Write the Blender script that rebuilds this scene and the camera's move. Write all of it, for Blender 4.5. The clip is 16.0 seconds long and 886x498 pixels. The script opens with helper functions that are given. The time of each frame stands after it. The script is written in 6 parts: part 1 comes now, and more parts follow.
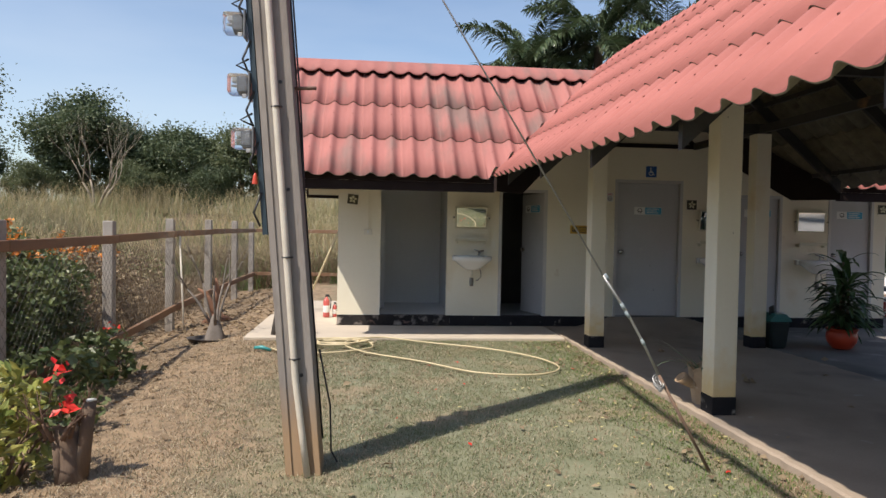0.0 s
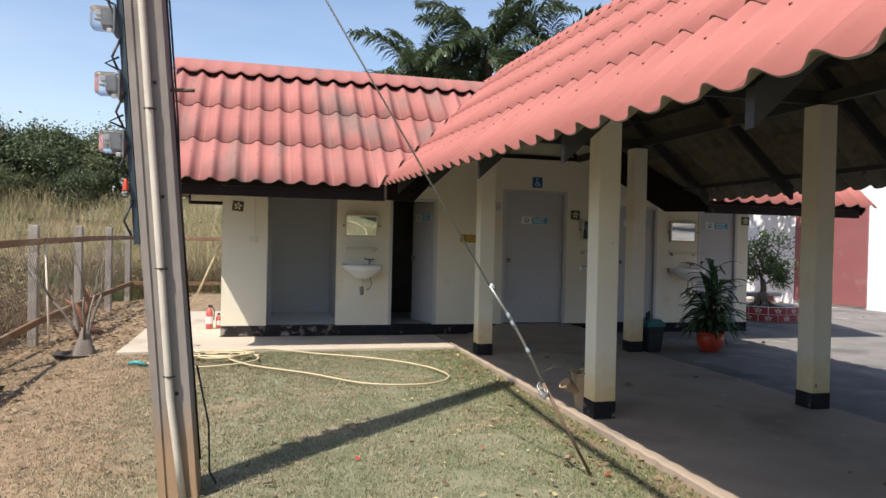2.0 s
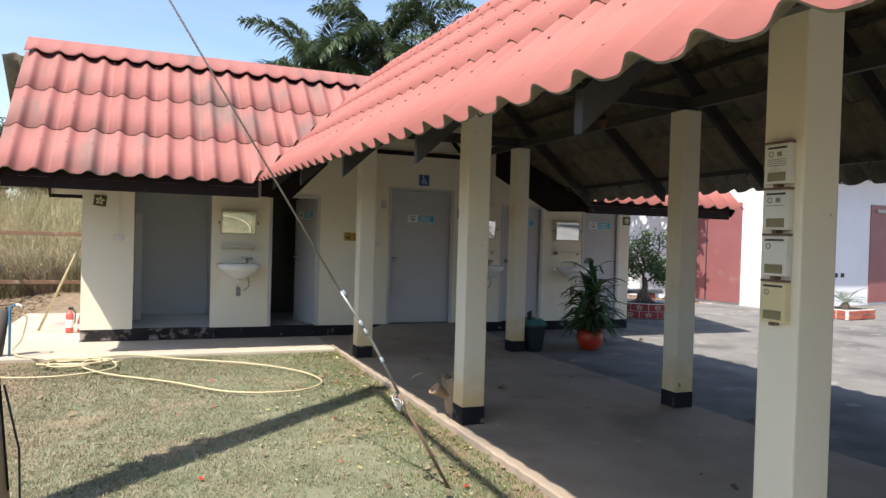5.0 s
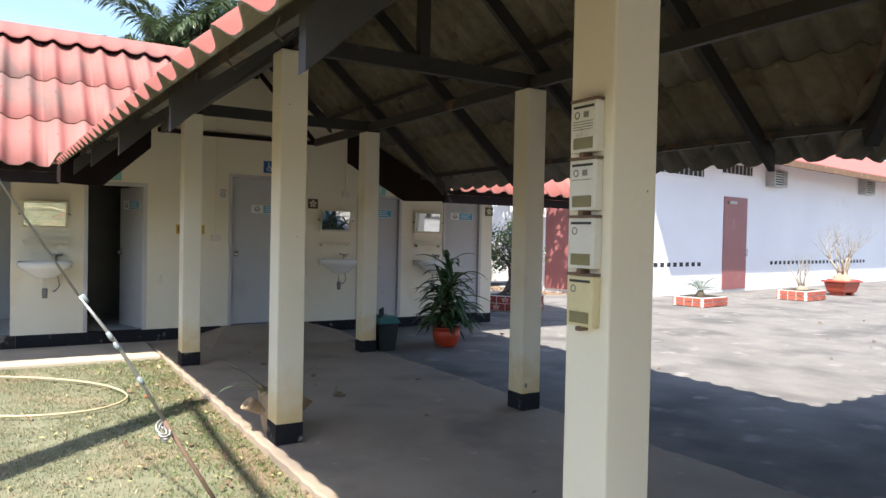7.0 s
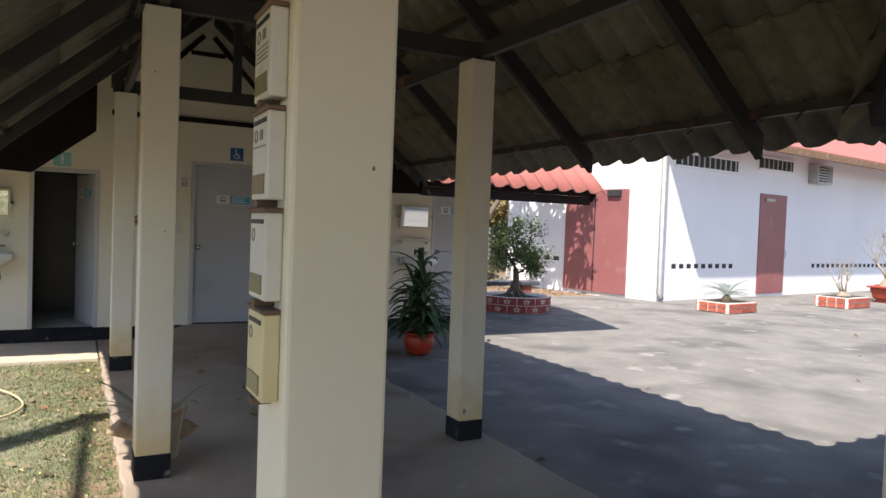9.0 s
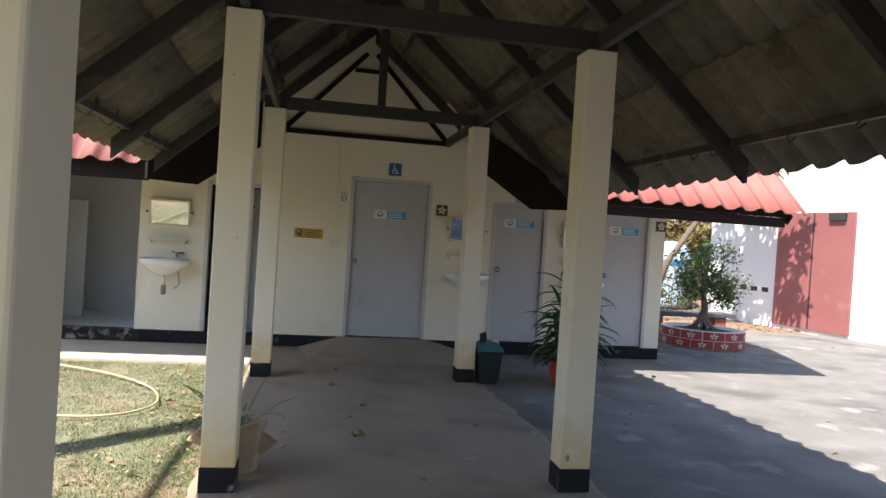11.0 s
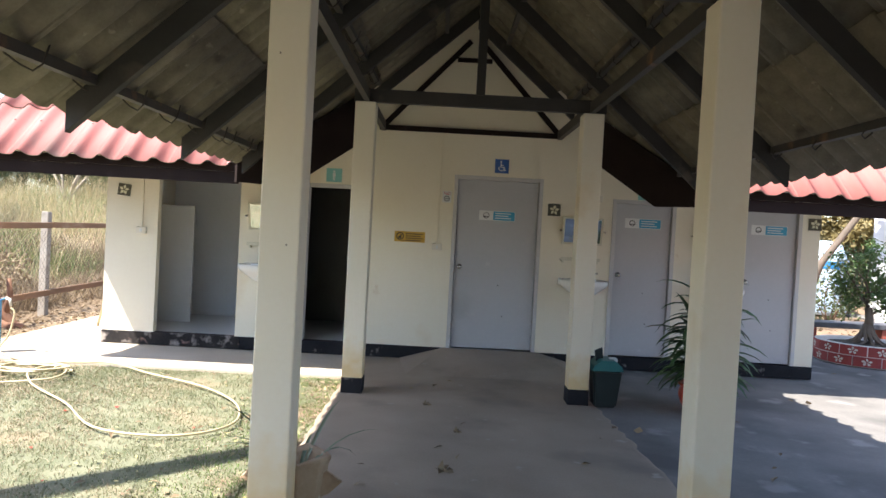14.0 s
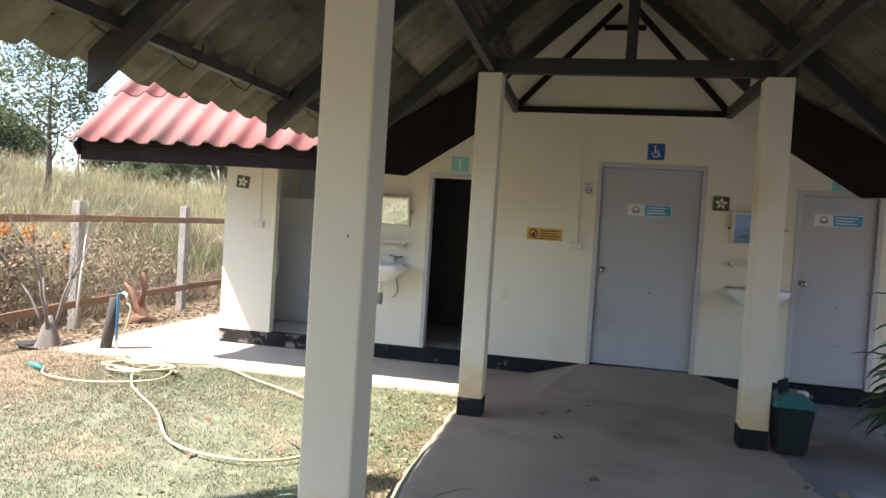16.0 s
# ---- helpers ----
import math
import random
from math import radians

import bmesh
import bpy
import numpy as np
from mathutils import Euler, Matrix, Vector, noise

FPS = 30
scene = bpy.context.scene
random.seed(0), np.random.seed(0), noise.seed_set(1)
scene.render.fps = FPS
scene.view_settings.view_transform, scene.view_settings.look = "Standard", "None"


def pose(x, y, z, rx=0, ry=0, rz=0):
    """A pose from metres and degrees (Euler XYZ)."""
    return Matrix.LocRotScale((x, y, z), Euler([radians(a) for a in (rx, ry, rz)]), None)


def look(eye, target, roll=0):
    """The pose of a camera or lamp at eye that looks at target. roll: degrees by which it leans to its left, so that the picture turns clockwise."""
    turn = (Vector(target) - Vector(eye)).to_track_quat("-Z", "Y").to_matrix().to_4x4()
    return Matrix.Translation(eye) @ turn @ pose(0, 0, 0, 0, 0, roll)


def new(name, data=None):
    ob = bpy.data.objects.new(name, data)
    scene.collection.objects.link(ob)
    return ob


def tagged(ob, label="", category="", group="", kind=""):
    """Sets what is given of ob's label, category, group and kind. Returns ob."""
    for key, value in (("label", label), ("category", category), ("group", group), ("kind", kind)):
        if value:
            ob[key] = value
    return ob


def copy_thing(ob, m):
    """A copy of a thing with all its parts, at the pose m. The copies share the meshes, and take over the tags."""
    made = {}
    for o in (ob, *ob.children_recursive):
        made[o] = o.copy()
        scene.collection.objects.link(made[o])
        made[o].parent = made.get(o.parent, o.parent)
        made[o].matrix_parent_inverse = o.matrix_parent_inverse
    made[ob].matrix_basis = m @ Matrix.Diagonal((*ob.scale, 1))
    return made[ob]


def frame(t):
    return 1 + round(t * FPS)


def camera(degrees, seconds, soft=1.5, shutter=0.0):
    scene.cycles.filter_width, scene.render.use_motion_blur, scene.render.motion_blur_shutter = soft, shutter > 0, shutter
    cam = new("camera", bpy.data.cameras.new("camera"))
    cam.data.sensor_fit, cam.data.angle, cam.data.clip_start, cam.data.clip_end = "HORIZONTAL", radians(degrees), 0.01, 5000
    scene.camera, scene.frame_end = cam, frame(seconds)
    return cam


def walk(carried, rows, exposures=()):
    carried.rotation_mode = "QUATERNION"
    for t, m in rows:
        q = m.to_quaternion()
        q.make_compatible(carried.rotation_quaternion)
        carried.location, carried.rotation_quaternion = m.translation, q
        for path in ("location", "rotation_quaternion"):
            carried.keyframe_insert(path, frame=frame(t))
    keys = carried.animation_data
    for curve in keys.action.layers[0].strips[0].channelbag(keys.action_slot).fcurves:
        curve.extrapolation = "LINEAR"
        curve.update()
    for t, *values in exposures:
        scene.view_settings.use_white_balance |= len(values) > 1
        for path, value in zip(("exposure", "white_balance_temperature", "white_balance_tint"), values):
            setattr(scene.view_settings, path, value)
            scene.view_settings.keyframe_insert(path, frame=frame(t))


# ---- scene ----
cam = camera(64.5, 16.0)
PATH = [
    (0, (-2.641, -5.186, 1.392), (-2.443, -3.196, 1.341), 1.1),
    (0.5, (-2.643, -5.157, 1.386), (-2.316, -3.184, 1.35), 1.1),
    (1, (-2.634, -5.14, 1.389), (-2.232, -3.181, 1.36), 1.3),
    (1.5, (-2.61, -5.112, 1.386), (-2.181, -3.159, 1.359), 1.4),
    (2, (-2.603, -5.141, 1.411), (-2.105, -3.204, 1.387), 1.3),
    (2.5, (-2.578, -5.13, 1.416), (-1.982, -3.221, 1.395), 1.3),
    (3, (-2.576, -5.159, 1.415), (-1.919, -3.27, 1.395), 1.4),
    (3.5, (-2.585, -5.158, 1.419), (-1.881, -3.286, 1.396), 1.5),
    (6, (-1.939, -4.796, 1.489), (-1.097, -2.982, 1.448), 1.9),
    (6.5, (-1.813, -4.667, 1.462), (-0.856, -2.911, 1.422), 1.6),
    (7, (-1.515, -4.606, 1.454), (-0.474, -2.899, 1.413), 1.2),
    (7.5, (-1.222, -4.589, 1.479), (-0.141, -2.907, 1.436), 1.5),
    (8, (-0.954, -4.442, 1.479), (0.137, -2.767, 1.435), 2.0),
    (8.5, (-0.687, -4.284, 1.463), (0.388, -2.598, 1.411), 1.9),
    (9, (-0.323, -4.258, 1.499), (0.607, -2.488, 1.438), 2.1),
    (9.5, (-0.017, -4.162, 1.46), (0.743, -2.312, 1.409), 2.7),
    (10, (0.254, -4.007, 1.465), (0.849, -2.098, 1.425), 3.2),
    (12.5, (0.680, -4.020, 1.504), (0.894, -2.032, 1.482), 3.5),
    (13, (0.731, -3.873, 1.521), (0.919, -1.882, 1.503), 3.4),
    (13.5, (0.738, -3.599, 1.557), (0.867, -1.603, 1.521), 3.5),
    (14, (0.854, -3.281, 1.512), (0.859, -1.281, 1.468), 3.1),
    (14.5, (1.012, -3.003, 1.504), (0.935, -1.005, 1.453), 3.3),
    (15, (0.981, -2.754, 1.442), (0.843, -0.759, 1.399), 3.6),
    (15.5, (0.915, -2.527, 1.478), (0.665, -0.544, 1.419), 3.5),
    (16, (0.922, -2.246, 1.474), (0.518, -0.288, 1.408), 3.6),
]
EXPOSURES = [(0, 0.27, 6750, 12), (2, 0.45, 6700, 12), (3.5, 0.6, 6550, 11), (6, 0.95, 6550, 10), (7, 1.2, 6550, 10), (8.5, 0.95, 6700, 12), (9.5, 0.9, 6700, 12),
             (10, 0.95, 6700, 12), (12.5, 1.7, 6550, 11), (14, 1.7, 6450, 11), (16, 1.6, 6350, 11)]
walk(cam, [(t, look(eye, target, roll)) for t, eye, target, roll in PATH], EXPOSURES)

# ---- world and sun ----
SUN_WAY = Vector((0.445, 0.335, -0.831))
world = bpy.data.worlds.new("world")
scene.world = world
world.use_nodes = True
wn = world.node_tree
sky = wn.nodes.new("ShaderNodeTexSky")
sky.sky_type = "NISHITA"
sky.sun_disc = False
sky.sun_elevation = radians(55.6)
sky.sun_rotation = radians(233)
sky.dust_density, sky.ozone_density = 1.0, 2.0
# thin streaks of high cloud
way = wn.nodes.new("ShaderNodeTexCoord")
squeeze = wn.nodes.new("ShaderNodeMapping")
squeeze.inputs["Scale"].default_value = (1.0, 1.3, 4.5)
squeeze.inputs["Rotation"].default_value = (0.0, radians(12), 0.0)
veil = wn.nodes.new("ShaderNodeTexNoise")
veil.inputs["Scale"].default_value, veil.inputs["Detail"].default_value = 1.3, 5.0
thin = wn.nodes.new("ShaderNodeMapRange")
thin.inputs["From Min"].default_value, thin.inputs["From Max"].default_value = 0.46, 0.78
thin.inputs["To Max"].default_value = 0.32
cloudy = wn.nodes.new("ShaderNodeMix")
cloudy.data_type = "RGBA"
cloudy.inputs["B"].default_value = (4.6, 5.2, 6.0, 1)
wn.links.new(way.outputs["Generated"], squeeze.inputs["Vector"])
wn.links.new(squeeze.outputs["Vector"], veil.inputs["Vector"])
wn.links.new(veil.outputs["Fac"], thin.inputs["Value"])
wn.links.new(thin.outputs["Result"], cloudy.inputs["Factor"])
wn.links.new(sky.outputs["Color"], cloudy.inputs["A"])
wn.links.new(cloudy.outputs["Result"], wn.nodes["Background"].inputs["Color"])
wn.nodes["Background"].inputs["Strength"].default_value = 0.145
sun_data = bpy.data.lights.new("sun", "SUN")
sun_data.energy, sun_data.angle, sun_data.color = 4.9, radians(0.6), (1.0, 0.945, 0.86)
sun = new("sun", sun_data)
sun.matrix_world = look((0, 0, 30), Vector((0, 0, 30)) + SUN_WAY)


# ---- materials ----
def surf(name, c1, c2=None, scale=3.0, rough=0.8, bump=0.2, fine=60.0, stain=None, stain_scale=1.2, stain_at=0.6, metal=0.0,
         rand=0.0, stretch=None, spec=0.5, splash=None, zone=None, scuff=None, rim=None):
    """A matt or glossy surface: two colours mixed by broad and fine noise, stains with their own shape, fine relief."""
    m = bpy.data.materials.new(name)
    m.use_nodes = True
    t = m.node_tree
    n, l = t.nodes, t.links
    b = n["Principled BSDF"]
    geo = n.new("ShaderNodeNewGeometry")
    mp = n.new("ShaderNodeMapping")
    mp.inputs["Scale"].default_value = stretch or (1, 1, 1)
    l.new(geo.outputs["Position"], mp.inputs["Vector"])

    def noisy(sc, detail=4.0):
        x = n.new("ShaderNodeTexNoise")
        x.inputs["Scale"].default_value, x.inputs["Detail"].default_value = sc, detail
        l.new(mp.outputs["Vector"], x.inputs["Vector"])
        return x.outputs["Fac"]

    def ramp(fac, a, bb):
        x = n.new("ShaderNodeMapRange")
        x.inputs["From Min"].default_value, x.inputs["From Max"].default_value = a, bb
        l.new(fac, x.inputs["Value"])
        return x.outputs["Result"]

    def mix(fac, a, bb):
        x = n.new("ShaderNodeMix")
        x.data_type = "RGBA"
        l.new(fac, x.inputs["Factor"])
        for sock, v in ((x.inputs["A"], a), (x.inputs["B"], bb)):
            if isinstance(v, tuple):
                sock.default_value = (*v, 1)
            else:
                l.new(v, sock)
        return x.outputs["Result"]

    c2 = c2 or tuple(v * 0.8 for v in c1)
    broad, grain = noisy(scale), noisy(fine, 3.0)
    add = n.new("ShaderNodeMath")
    add.operation = "MULTIPLY_ADD"
    l.new(grain, add.inputs[0])
    add.inputs[1].default_value = 0.4
    l.new(broad, add.inputs[2])
    col = mix(ramp(add.outputs[0], 0.45, 0.95), c1, c2)
    if stain:
        col = mix(ramp(noisy(stain_scale, 6.0), stain_at, stain_at + 0.15), col, stain)
    if scuff:
        col = mix(ramp(noisy(scuff[1], 8.0), scuff[2], scuff[2] + 0.1), col, scuff[0])
    if rim:
        sep = n.new("ShaderNodeSeparateXYZ")
        l.new(geo.outputs["Position"], sep.inputs[0])
        wob = n.new("ShaderNodeMath")
        wob.operation = "MULTIPLY_ADD"
        l.new(noisy(2.6, 6.0), wob.inputs[0])
        wob.inputs[1].default_value = 1.5
        l.new(sep.outputs["X"], wob.inputs[2])
        col = mix(ramp(wob.outputs[0], 0.33, 0.62), col, rim)
    if splash:
        sep = n.new("ShaderNodeSeparateXYZ")
        l.new(geo.outputs["Position"], sep.inputs[0])
        wob = n.new("ShaderNodeMath")
        wob.operation = "MULTIPLY_ADD"
        l.new(noisy(9.0, 5.0), wob.inputs[0])
        wob.inputs[1].default_value = 0.5
        l.new(sep.outputs["Z"], wob.inputs[2])
        col = mix(ramp(wob.outputs[0], 0.78, 0.42), col, splash)
    if zone:
        sep = n.new("ShaderNodeSeparateXYZ")
        l.new(geo.outputs["Position"], sep.inputs[0])
        wob = n.new("ShaderNodeMath")
        wob.operation = "MULTIPLY_ADD"
        l.new(noisy(0.9, 5.0), wob.inputs[0])
        wob.inputs[1].default_value = 2.4
        l.new(sep.outputs["X"], wob.inputs[2])
        bare = mix(ramp(noisy(7.0, 6.0), 0.42, 0.66), zone, tuple(v * 0.55 for v in zone))
        col = mix(ramp(wob.outputs[0], -1.6, -2.6), col, bare)
    if rand:
        info = n.new("ShaderNodeObjectInfo")
        hsv = n.new("ShaderNodeHueSaturation")
        l.new(col, hsv.inputs["Color"])
        mr = n.new("ShaderNodeMapRange")
        mr.inputs["To Min"].default_value, mr.inputs["To Max"].default_value = 1 - rand, 1 + rand
        l.new(info.outputs["Random"], mr.inputs["Value"])
        l.new(mr.outputs["Result"], hsv.inputs["Value"])
        col = hsv.outputs["Color"]
    l.new(col, b.inputs["Base Color"])
    b.inputs["Roughness"].default_value, b.inputs["Metallic"].default_value = rough, metal
    b.inputs["Specular IOR Level"].default_value = spec
    if bump:
        bp = n.new("ShaderNodeBump")
        bp.inputs["Strength"].default_value, bp.inputs["Distance"].default_value = bump, 0.01
        l.new(add.outputs[0], bp.inputs["Height"])
        l.new(bp.outputs["Normal"], b.inputs["Normal"])
    return m


def leafy(name, c1, c2, rough=0.5, through_light=0.25):
    """Leaves: the colour changes from leaf to leaf, and some light passes through."""
    m = bpy.data.materials.new(name)
    m.use_nodes = True
    n, l = m.node_tree.nodes, m.node_tree.links
    b = n["Principled BSDF"]
    geo = n.new("ShaderNodeNewGeometry")
    x = n.new("ShaderNodeMix")
    x.data_type = "RGBA"
    l.new(geo.outputs["Random Per Island"], x.inputs["Factor"])
    x.inputs["A"].default_value, x.inputs["B"].default_value = (*c1, 1), (*c2, 1)
    l.new(x.outputs["Result"], b.inputs["Base Color"])
    b.inputs["Roughness"].default_value = rough
    tr = n.new("ShaderNodeBsdfTranslucent")
    l.new(x.outputs["Result"], tr.inputs["Color"])
    ms = n.new("ShaderNodeMixShader")
    ms.inputs[0].default_value = through_light
    l.new(b.outputs[0], ms.inputs[1])
    l.new(tr.outputs[0], ms.inputs[2])
    l.new(ms.outputs[0], n["Material Output"].inputs["Surface"])
    return m


M = {
    "red": surf("red_roof_paint", (0.375, 0.142, 0.122), (0.35, 0.128, 0.11), 2.0, 0.8, 0.15, 45, (0.29, 0.095, 0.08), 0.9, 0.62, rand=0.05, spec=0.2),
    "red_old": surf("old_red_roof_paint", (0.37, 0.15, 0.132), (0.315, 0.133, 0.118), 2.0, 0.8, 0.15, 45, (0.21, 0.13, 0.115), 1.6, 0.52, rand=0.08, spec=0.2,
                    stretch=(1.6, 0.5, 0.5)),
    "under": surf("bare_fibre_cement", (0.20, 0.18, 0.132), (0.13, 0.115, 0.083), 11.0, 0.9, 0.4, 70, (0.075, 0.066, 0.05), 5.0, 0.60, rand=0.2, scuff=((0.27, 0.245, 0.19), 16.0, 0.66)),
    "beam": surf("dark_beam_paint", (0.04, 0.038, 0.036), (0.026, 0.025, 0.024), 4.0, 0.6, 0.3, 50, (0.12, 0.10, 0.08), 3.0, 0.64),
    "steel": surf("grey_purlin_paint", (0.055, 0.052, 0.048), (0.038, 0.035, 0.032), 5.0, 0.55, 0.2, 60, (0.20, 0.11, 0.06), 5.0, 0.6),
    "fascia": surf("dark_fascia_paint", (0.018, 0.012, 0.011), (0.026, 0.018, 0.016), 3.0, 0.9, 0.3, 40, (0.04, 0.033, 0.03), 4.0, 0.64, spec=0.15),
    "cream": surf("cream_wall_paint", (0.79, 0.74, 0.60), (0.75, 0.69, 0.54), 0.8, 0.75, 0.12, 35, (0.66, 0.54, 0.34), 1.1, 0.63, scuff=((0.60, 0.49, 0.33), 4.5, 0.69)),
    "column": surf("cream_column_paint", (0.78, 0.73, 0.60), (0.74, 0.68, 0.54), 1.2, 0.7, 0.12, 35, (0.68, 0.57, 0.38), 1.6, 0.62, splash=(0.69, 0.53, 0.28)),
    "black": surf("black_plinth_paint", (0.013, 0.013, 0.016), (0.022, 0.022, 0.025), 4.0, 0.85, 0.3, 40, (0.30, 0.275, 0.25), 9.0, 0.63, spec=0.2),
    "peeling": surf("peeling_black_paint", (0.016, 0.015, 0.016), (0.04, 0.035, 0.033), 6.0, 0.9, 0.5, 40, (0.34, 0.30, 0.27), 7.0, 0.52, spec=0.2,
                    scuff=((0.20, 0.13, 0.11), 11.0, 0.60)),
    "slab": surf("walkway_concrete", (0.37, 0.295, 0.225), (0.27, 0.215, 0.165), 1.6, 0.8, 0.25, 60, (0.20, 0.165, 0.135), 1.0, 0.55, scuff=((0.42, 0.37, 0.31), 5.0, 0.66)),
    "apron": surf("pale_concrete", (0.52, 0.45, 0.36), (0.42, 0.36, 0.29), 1.5, 0.85, 0.25, 60, (0.32, 0.27, 0.22), 1.2, 0.6),
    "court": surf("court_concrete", (0.235, 0.222, 0.208), (0.165, 0.156, 0.147), 2.2, 0.9, 0.3, 50, (0.125, 0.12, 0.115), 0.9, 0.50, spec=0.2, scuff=((0.28, 0.265, 0.25), 2.7, 0.60)),
    "door": surf("grey_door_paint", (0.47, 0.475, 0.48), (0.42, 0.425, 0.435), 1.1, 0.45, 0.05, 30, (0.40, 0.40, 0.40), 1.4, 0.60, scuff=((0.52, 0.52, 0.51), 6.0, 0.68)),
    "frame": surf("grey_frame_paint", (0.55, 0.54, 0.52), (0.48, 0.47, 0.45), 3.0, 0.5, 0.1, 40),
    "white": surf("white_wall_paint", (0.80, 0.80, 0.82), (0.74, 0.74, 0.77), 0.7, 0.8, 0.15, 30, (0.62, 0.60, 0.57), 0.6, 0.66),
    "tile": surf("white_wall_tile", (0.68, 0.69, 0.69), (0.62, 0.63, 0.63), 1.0, 0.25, 0.03, 30),
    "brown": surf("red_brown_steel_paint", (0.29, 0.11, 0.108), (0.25, 0.09, 0.09), 1.5, 0.5, 0.1, 40, (0.33, 0.18, 0.15), 2.0, 0.64),
    "pole": surf("pole_concrete", (0.30, 0.27, 0.24), (0.20, 0.175, 0.155), 3.0, 0.9, 0.5, 50, (0.12, 0.10, 0.09), 2.5, 0.55, stretch=(1, 1, 0.25), splash=(0.36, 0.24, 0.14)),
    "soil": None,
}


# ---- building blocks ----
def box(bm, x0, x1, y0, y1, z0, z1, bevel=0.0):
    r = bmesh.ops.create_cube(bm, size=1.0, matrix=Matrix.LocRotScale(((x0 + x1) / 2, (y0 + y1) / 2, (z0 + z1) / 2), None, (x1 - x0, y1 - y0, z1 - z0)))
    if bevel:
        edges = list({e for v in r["verts"] for e in v.link_edges})
        bmesh.ops.bevel(bm, geom=edges, offset=bevel, segments=2, affect="EDGES", profile=0.5)
    return bm


def beam(bm, p, q, wide, deep, up=(0, 0, 1)):
    """A straight timber from p to q, wide across and deep along up."""
    p, q, up = Vector(p), Vector(q), Vector(up)
    ax = (q - p).normalized()
    side = ax.cross(up).normalized()
    top = side.cross(ax).normalized()
    vs = []
    for c in (p, q):
        for a, b in ((-1, -1), (1, -1), (1, 1), (-1, 1)):
            vs.append(bm.verts.new(c + side * a * wide / 2 + top * b * deep / 2))
    for f in ((0, 1, 2, 3), (7, 6, 5, 4), (0, 4, 5, 1), (1, 5, 6, 2), (2, 6, 7, 3), (3, 7, 4, 0)):
        bm.faces.new([vs[i] for i in f])
    return bm


def tube(bm, pts, radii, seg=8, cap=True):
    """A round tube along points, with a radius for each."""
    pts = [Vector(p) for p in pts]
    if not isinstance(radii, (list, tuple)):
        radii = [radii] * len(pts)
    rings, ref = [], Vector((0.13, 0.27, 0.95))
    for i, p in enumerate(pts):
        d = (pts[min(i + 1, len(pts) - 1)] - pts[max(i - 1, 0)]).normalized()
        if abs(d.dot(ref)) > 0.95:
            ref = Vector((1, 0.1, 0))
        a = d.cross(ref).normalized()
        ref = a.cross(d).normalized()
        rings.append([bm.verts.new(p + radii[i] * (math.cos(k * 2 * math.pi / seg) * a + math.sin(k * 2 * math.pi / seg) * ref)) for k in range(seg)])
    for r0, r1 in zip(rings, rings[1:]):
        for k in range(seg):
            f = bm.faces.new((r0[k], r0[(k + 1) % seg], r1[(k + 1) % seg], r1[k]))
            f.smooth = True
    if cap:
        bm.faces.new(rings[0][::-1])
        bm.faces.new(rings[-1])
    return bm


def lathe(bm, prof, seg=24, centre=(0, 0, 0)):
    """A turned shape from (radius, height) pairs."""
    c = Vector(centre)
    rings = [[bm.verts.new(c + Vector((r * math.cos(k * 2 * math.pi / seg), r * math.sin(k * 2 * math.pi / seg), z))) for k in range(seg)] for r, z in prof]
    for r0, r1 in zip(rings, rings[1:]):
        for k in range(seg):
            f = bm.faces.new((r0[k], r0[(k + 1) % seg], r1[(k + 1) % seg], r1[k]))
            f.smooth = True
    return bm


def mesh_of(name, bm, material):
    bmesh.ops.recalc_face_normals(bm, faces=bm.faces)
    me = bpy.data.meshes.new(name)
    bm.to_mesh(me)
    bm.free()
    for m in material if isinstance(material, (list, tuple)) else [material]:
        me.materials.append(m)
    return me


def part(name, bm, material, parent=None, label="", m=None):
    ob = new(name, mesh_of(name, bm, material))
    if m is not None:
        ob.matrix_basis = m
    ob.parent = parent
    return tagged(ob, label)


def thing(name, label, category, at=None, group="", kind=""):
    ob = new(name)
    ob.empty_display_size = 0.1
    if at is not None:
        ob.matrix_basis = at
    return tagged(ob, label, category, group, kind)


def cloud(name, verts, faces, material, parent=None, label=""):
    me = bpy.data.meshes.new(name)
    me.from_pydata(verts, [], faces)
    me.materials.append(material)
    ob = new(name, me)
    ob.parent = parent
    return tagged(ob, label)


def B():
    return bmesh.new()


# ---- ground ----
def ground_z(x, y=0.0):
    z = float(np.interp(x, [-12, -5.8, -3.6, -2.0], [-0.20, -0.25, -0.10, -0.06]))
    if x < 1.0:
        if y > 2.0:
            z += (max(z, float(np.interp(x, [-5.8, -4.3], [-0.25, -0.045]))) - z) * min((y - 2.0) / 2.0, 1.0)
        d = max(-8.0 - x, y - 14.5, 0.0)
        z += 2.15 * min(d / 9.0, 1.0)
    return z


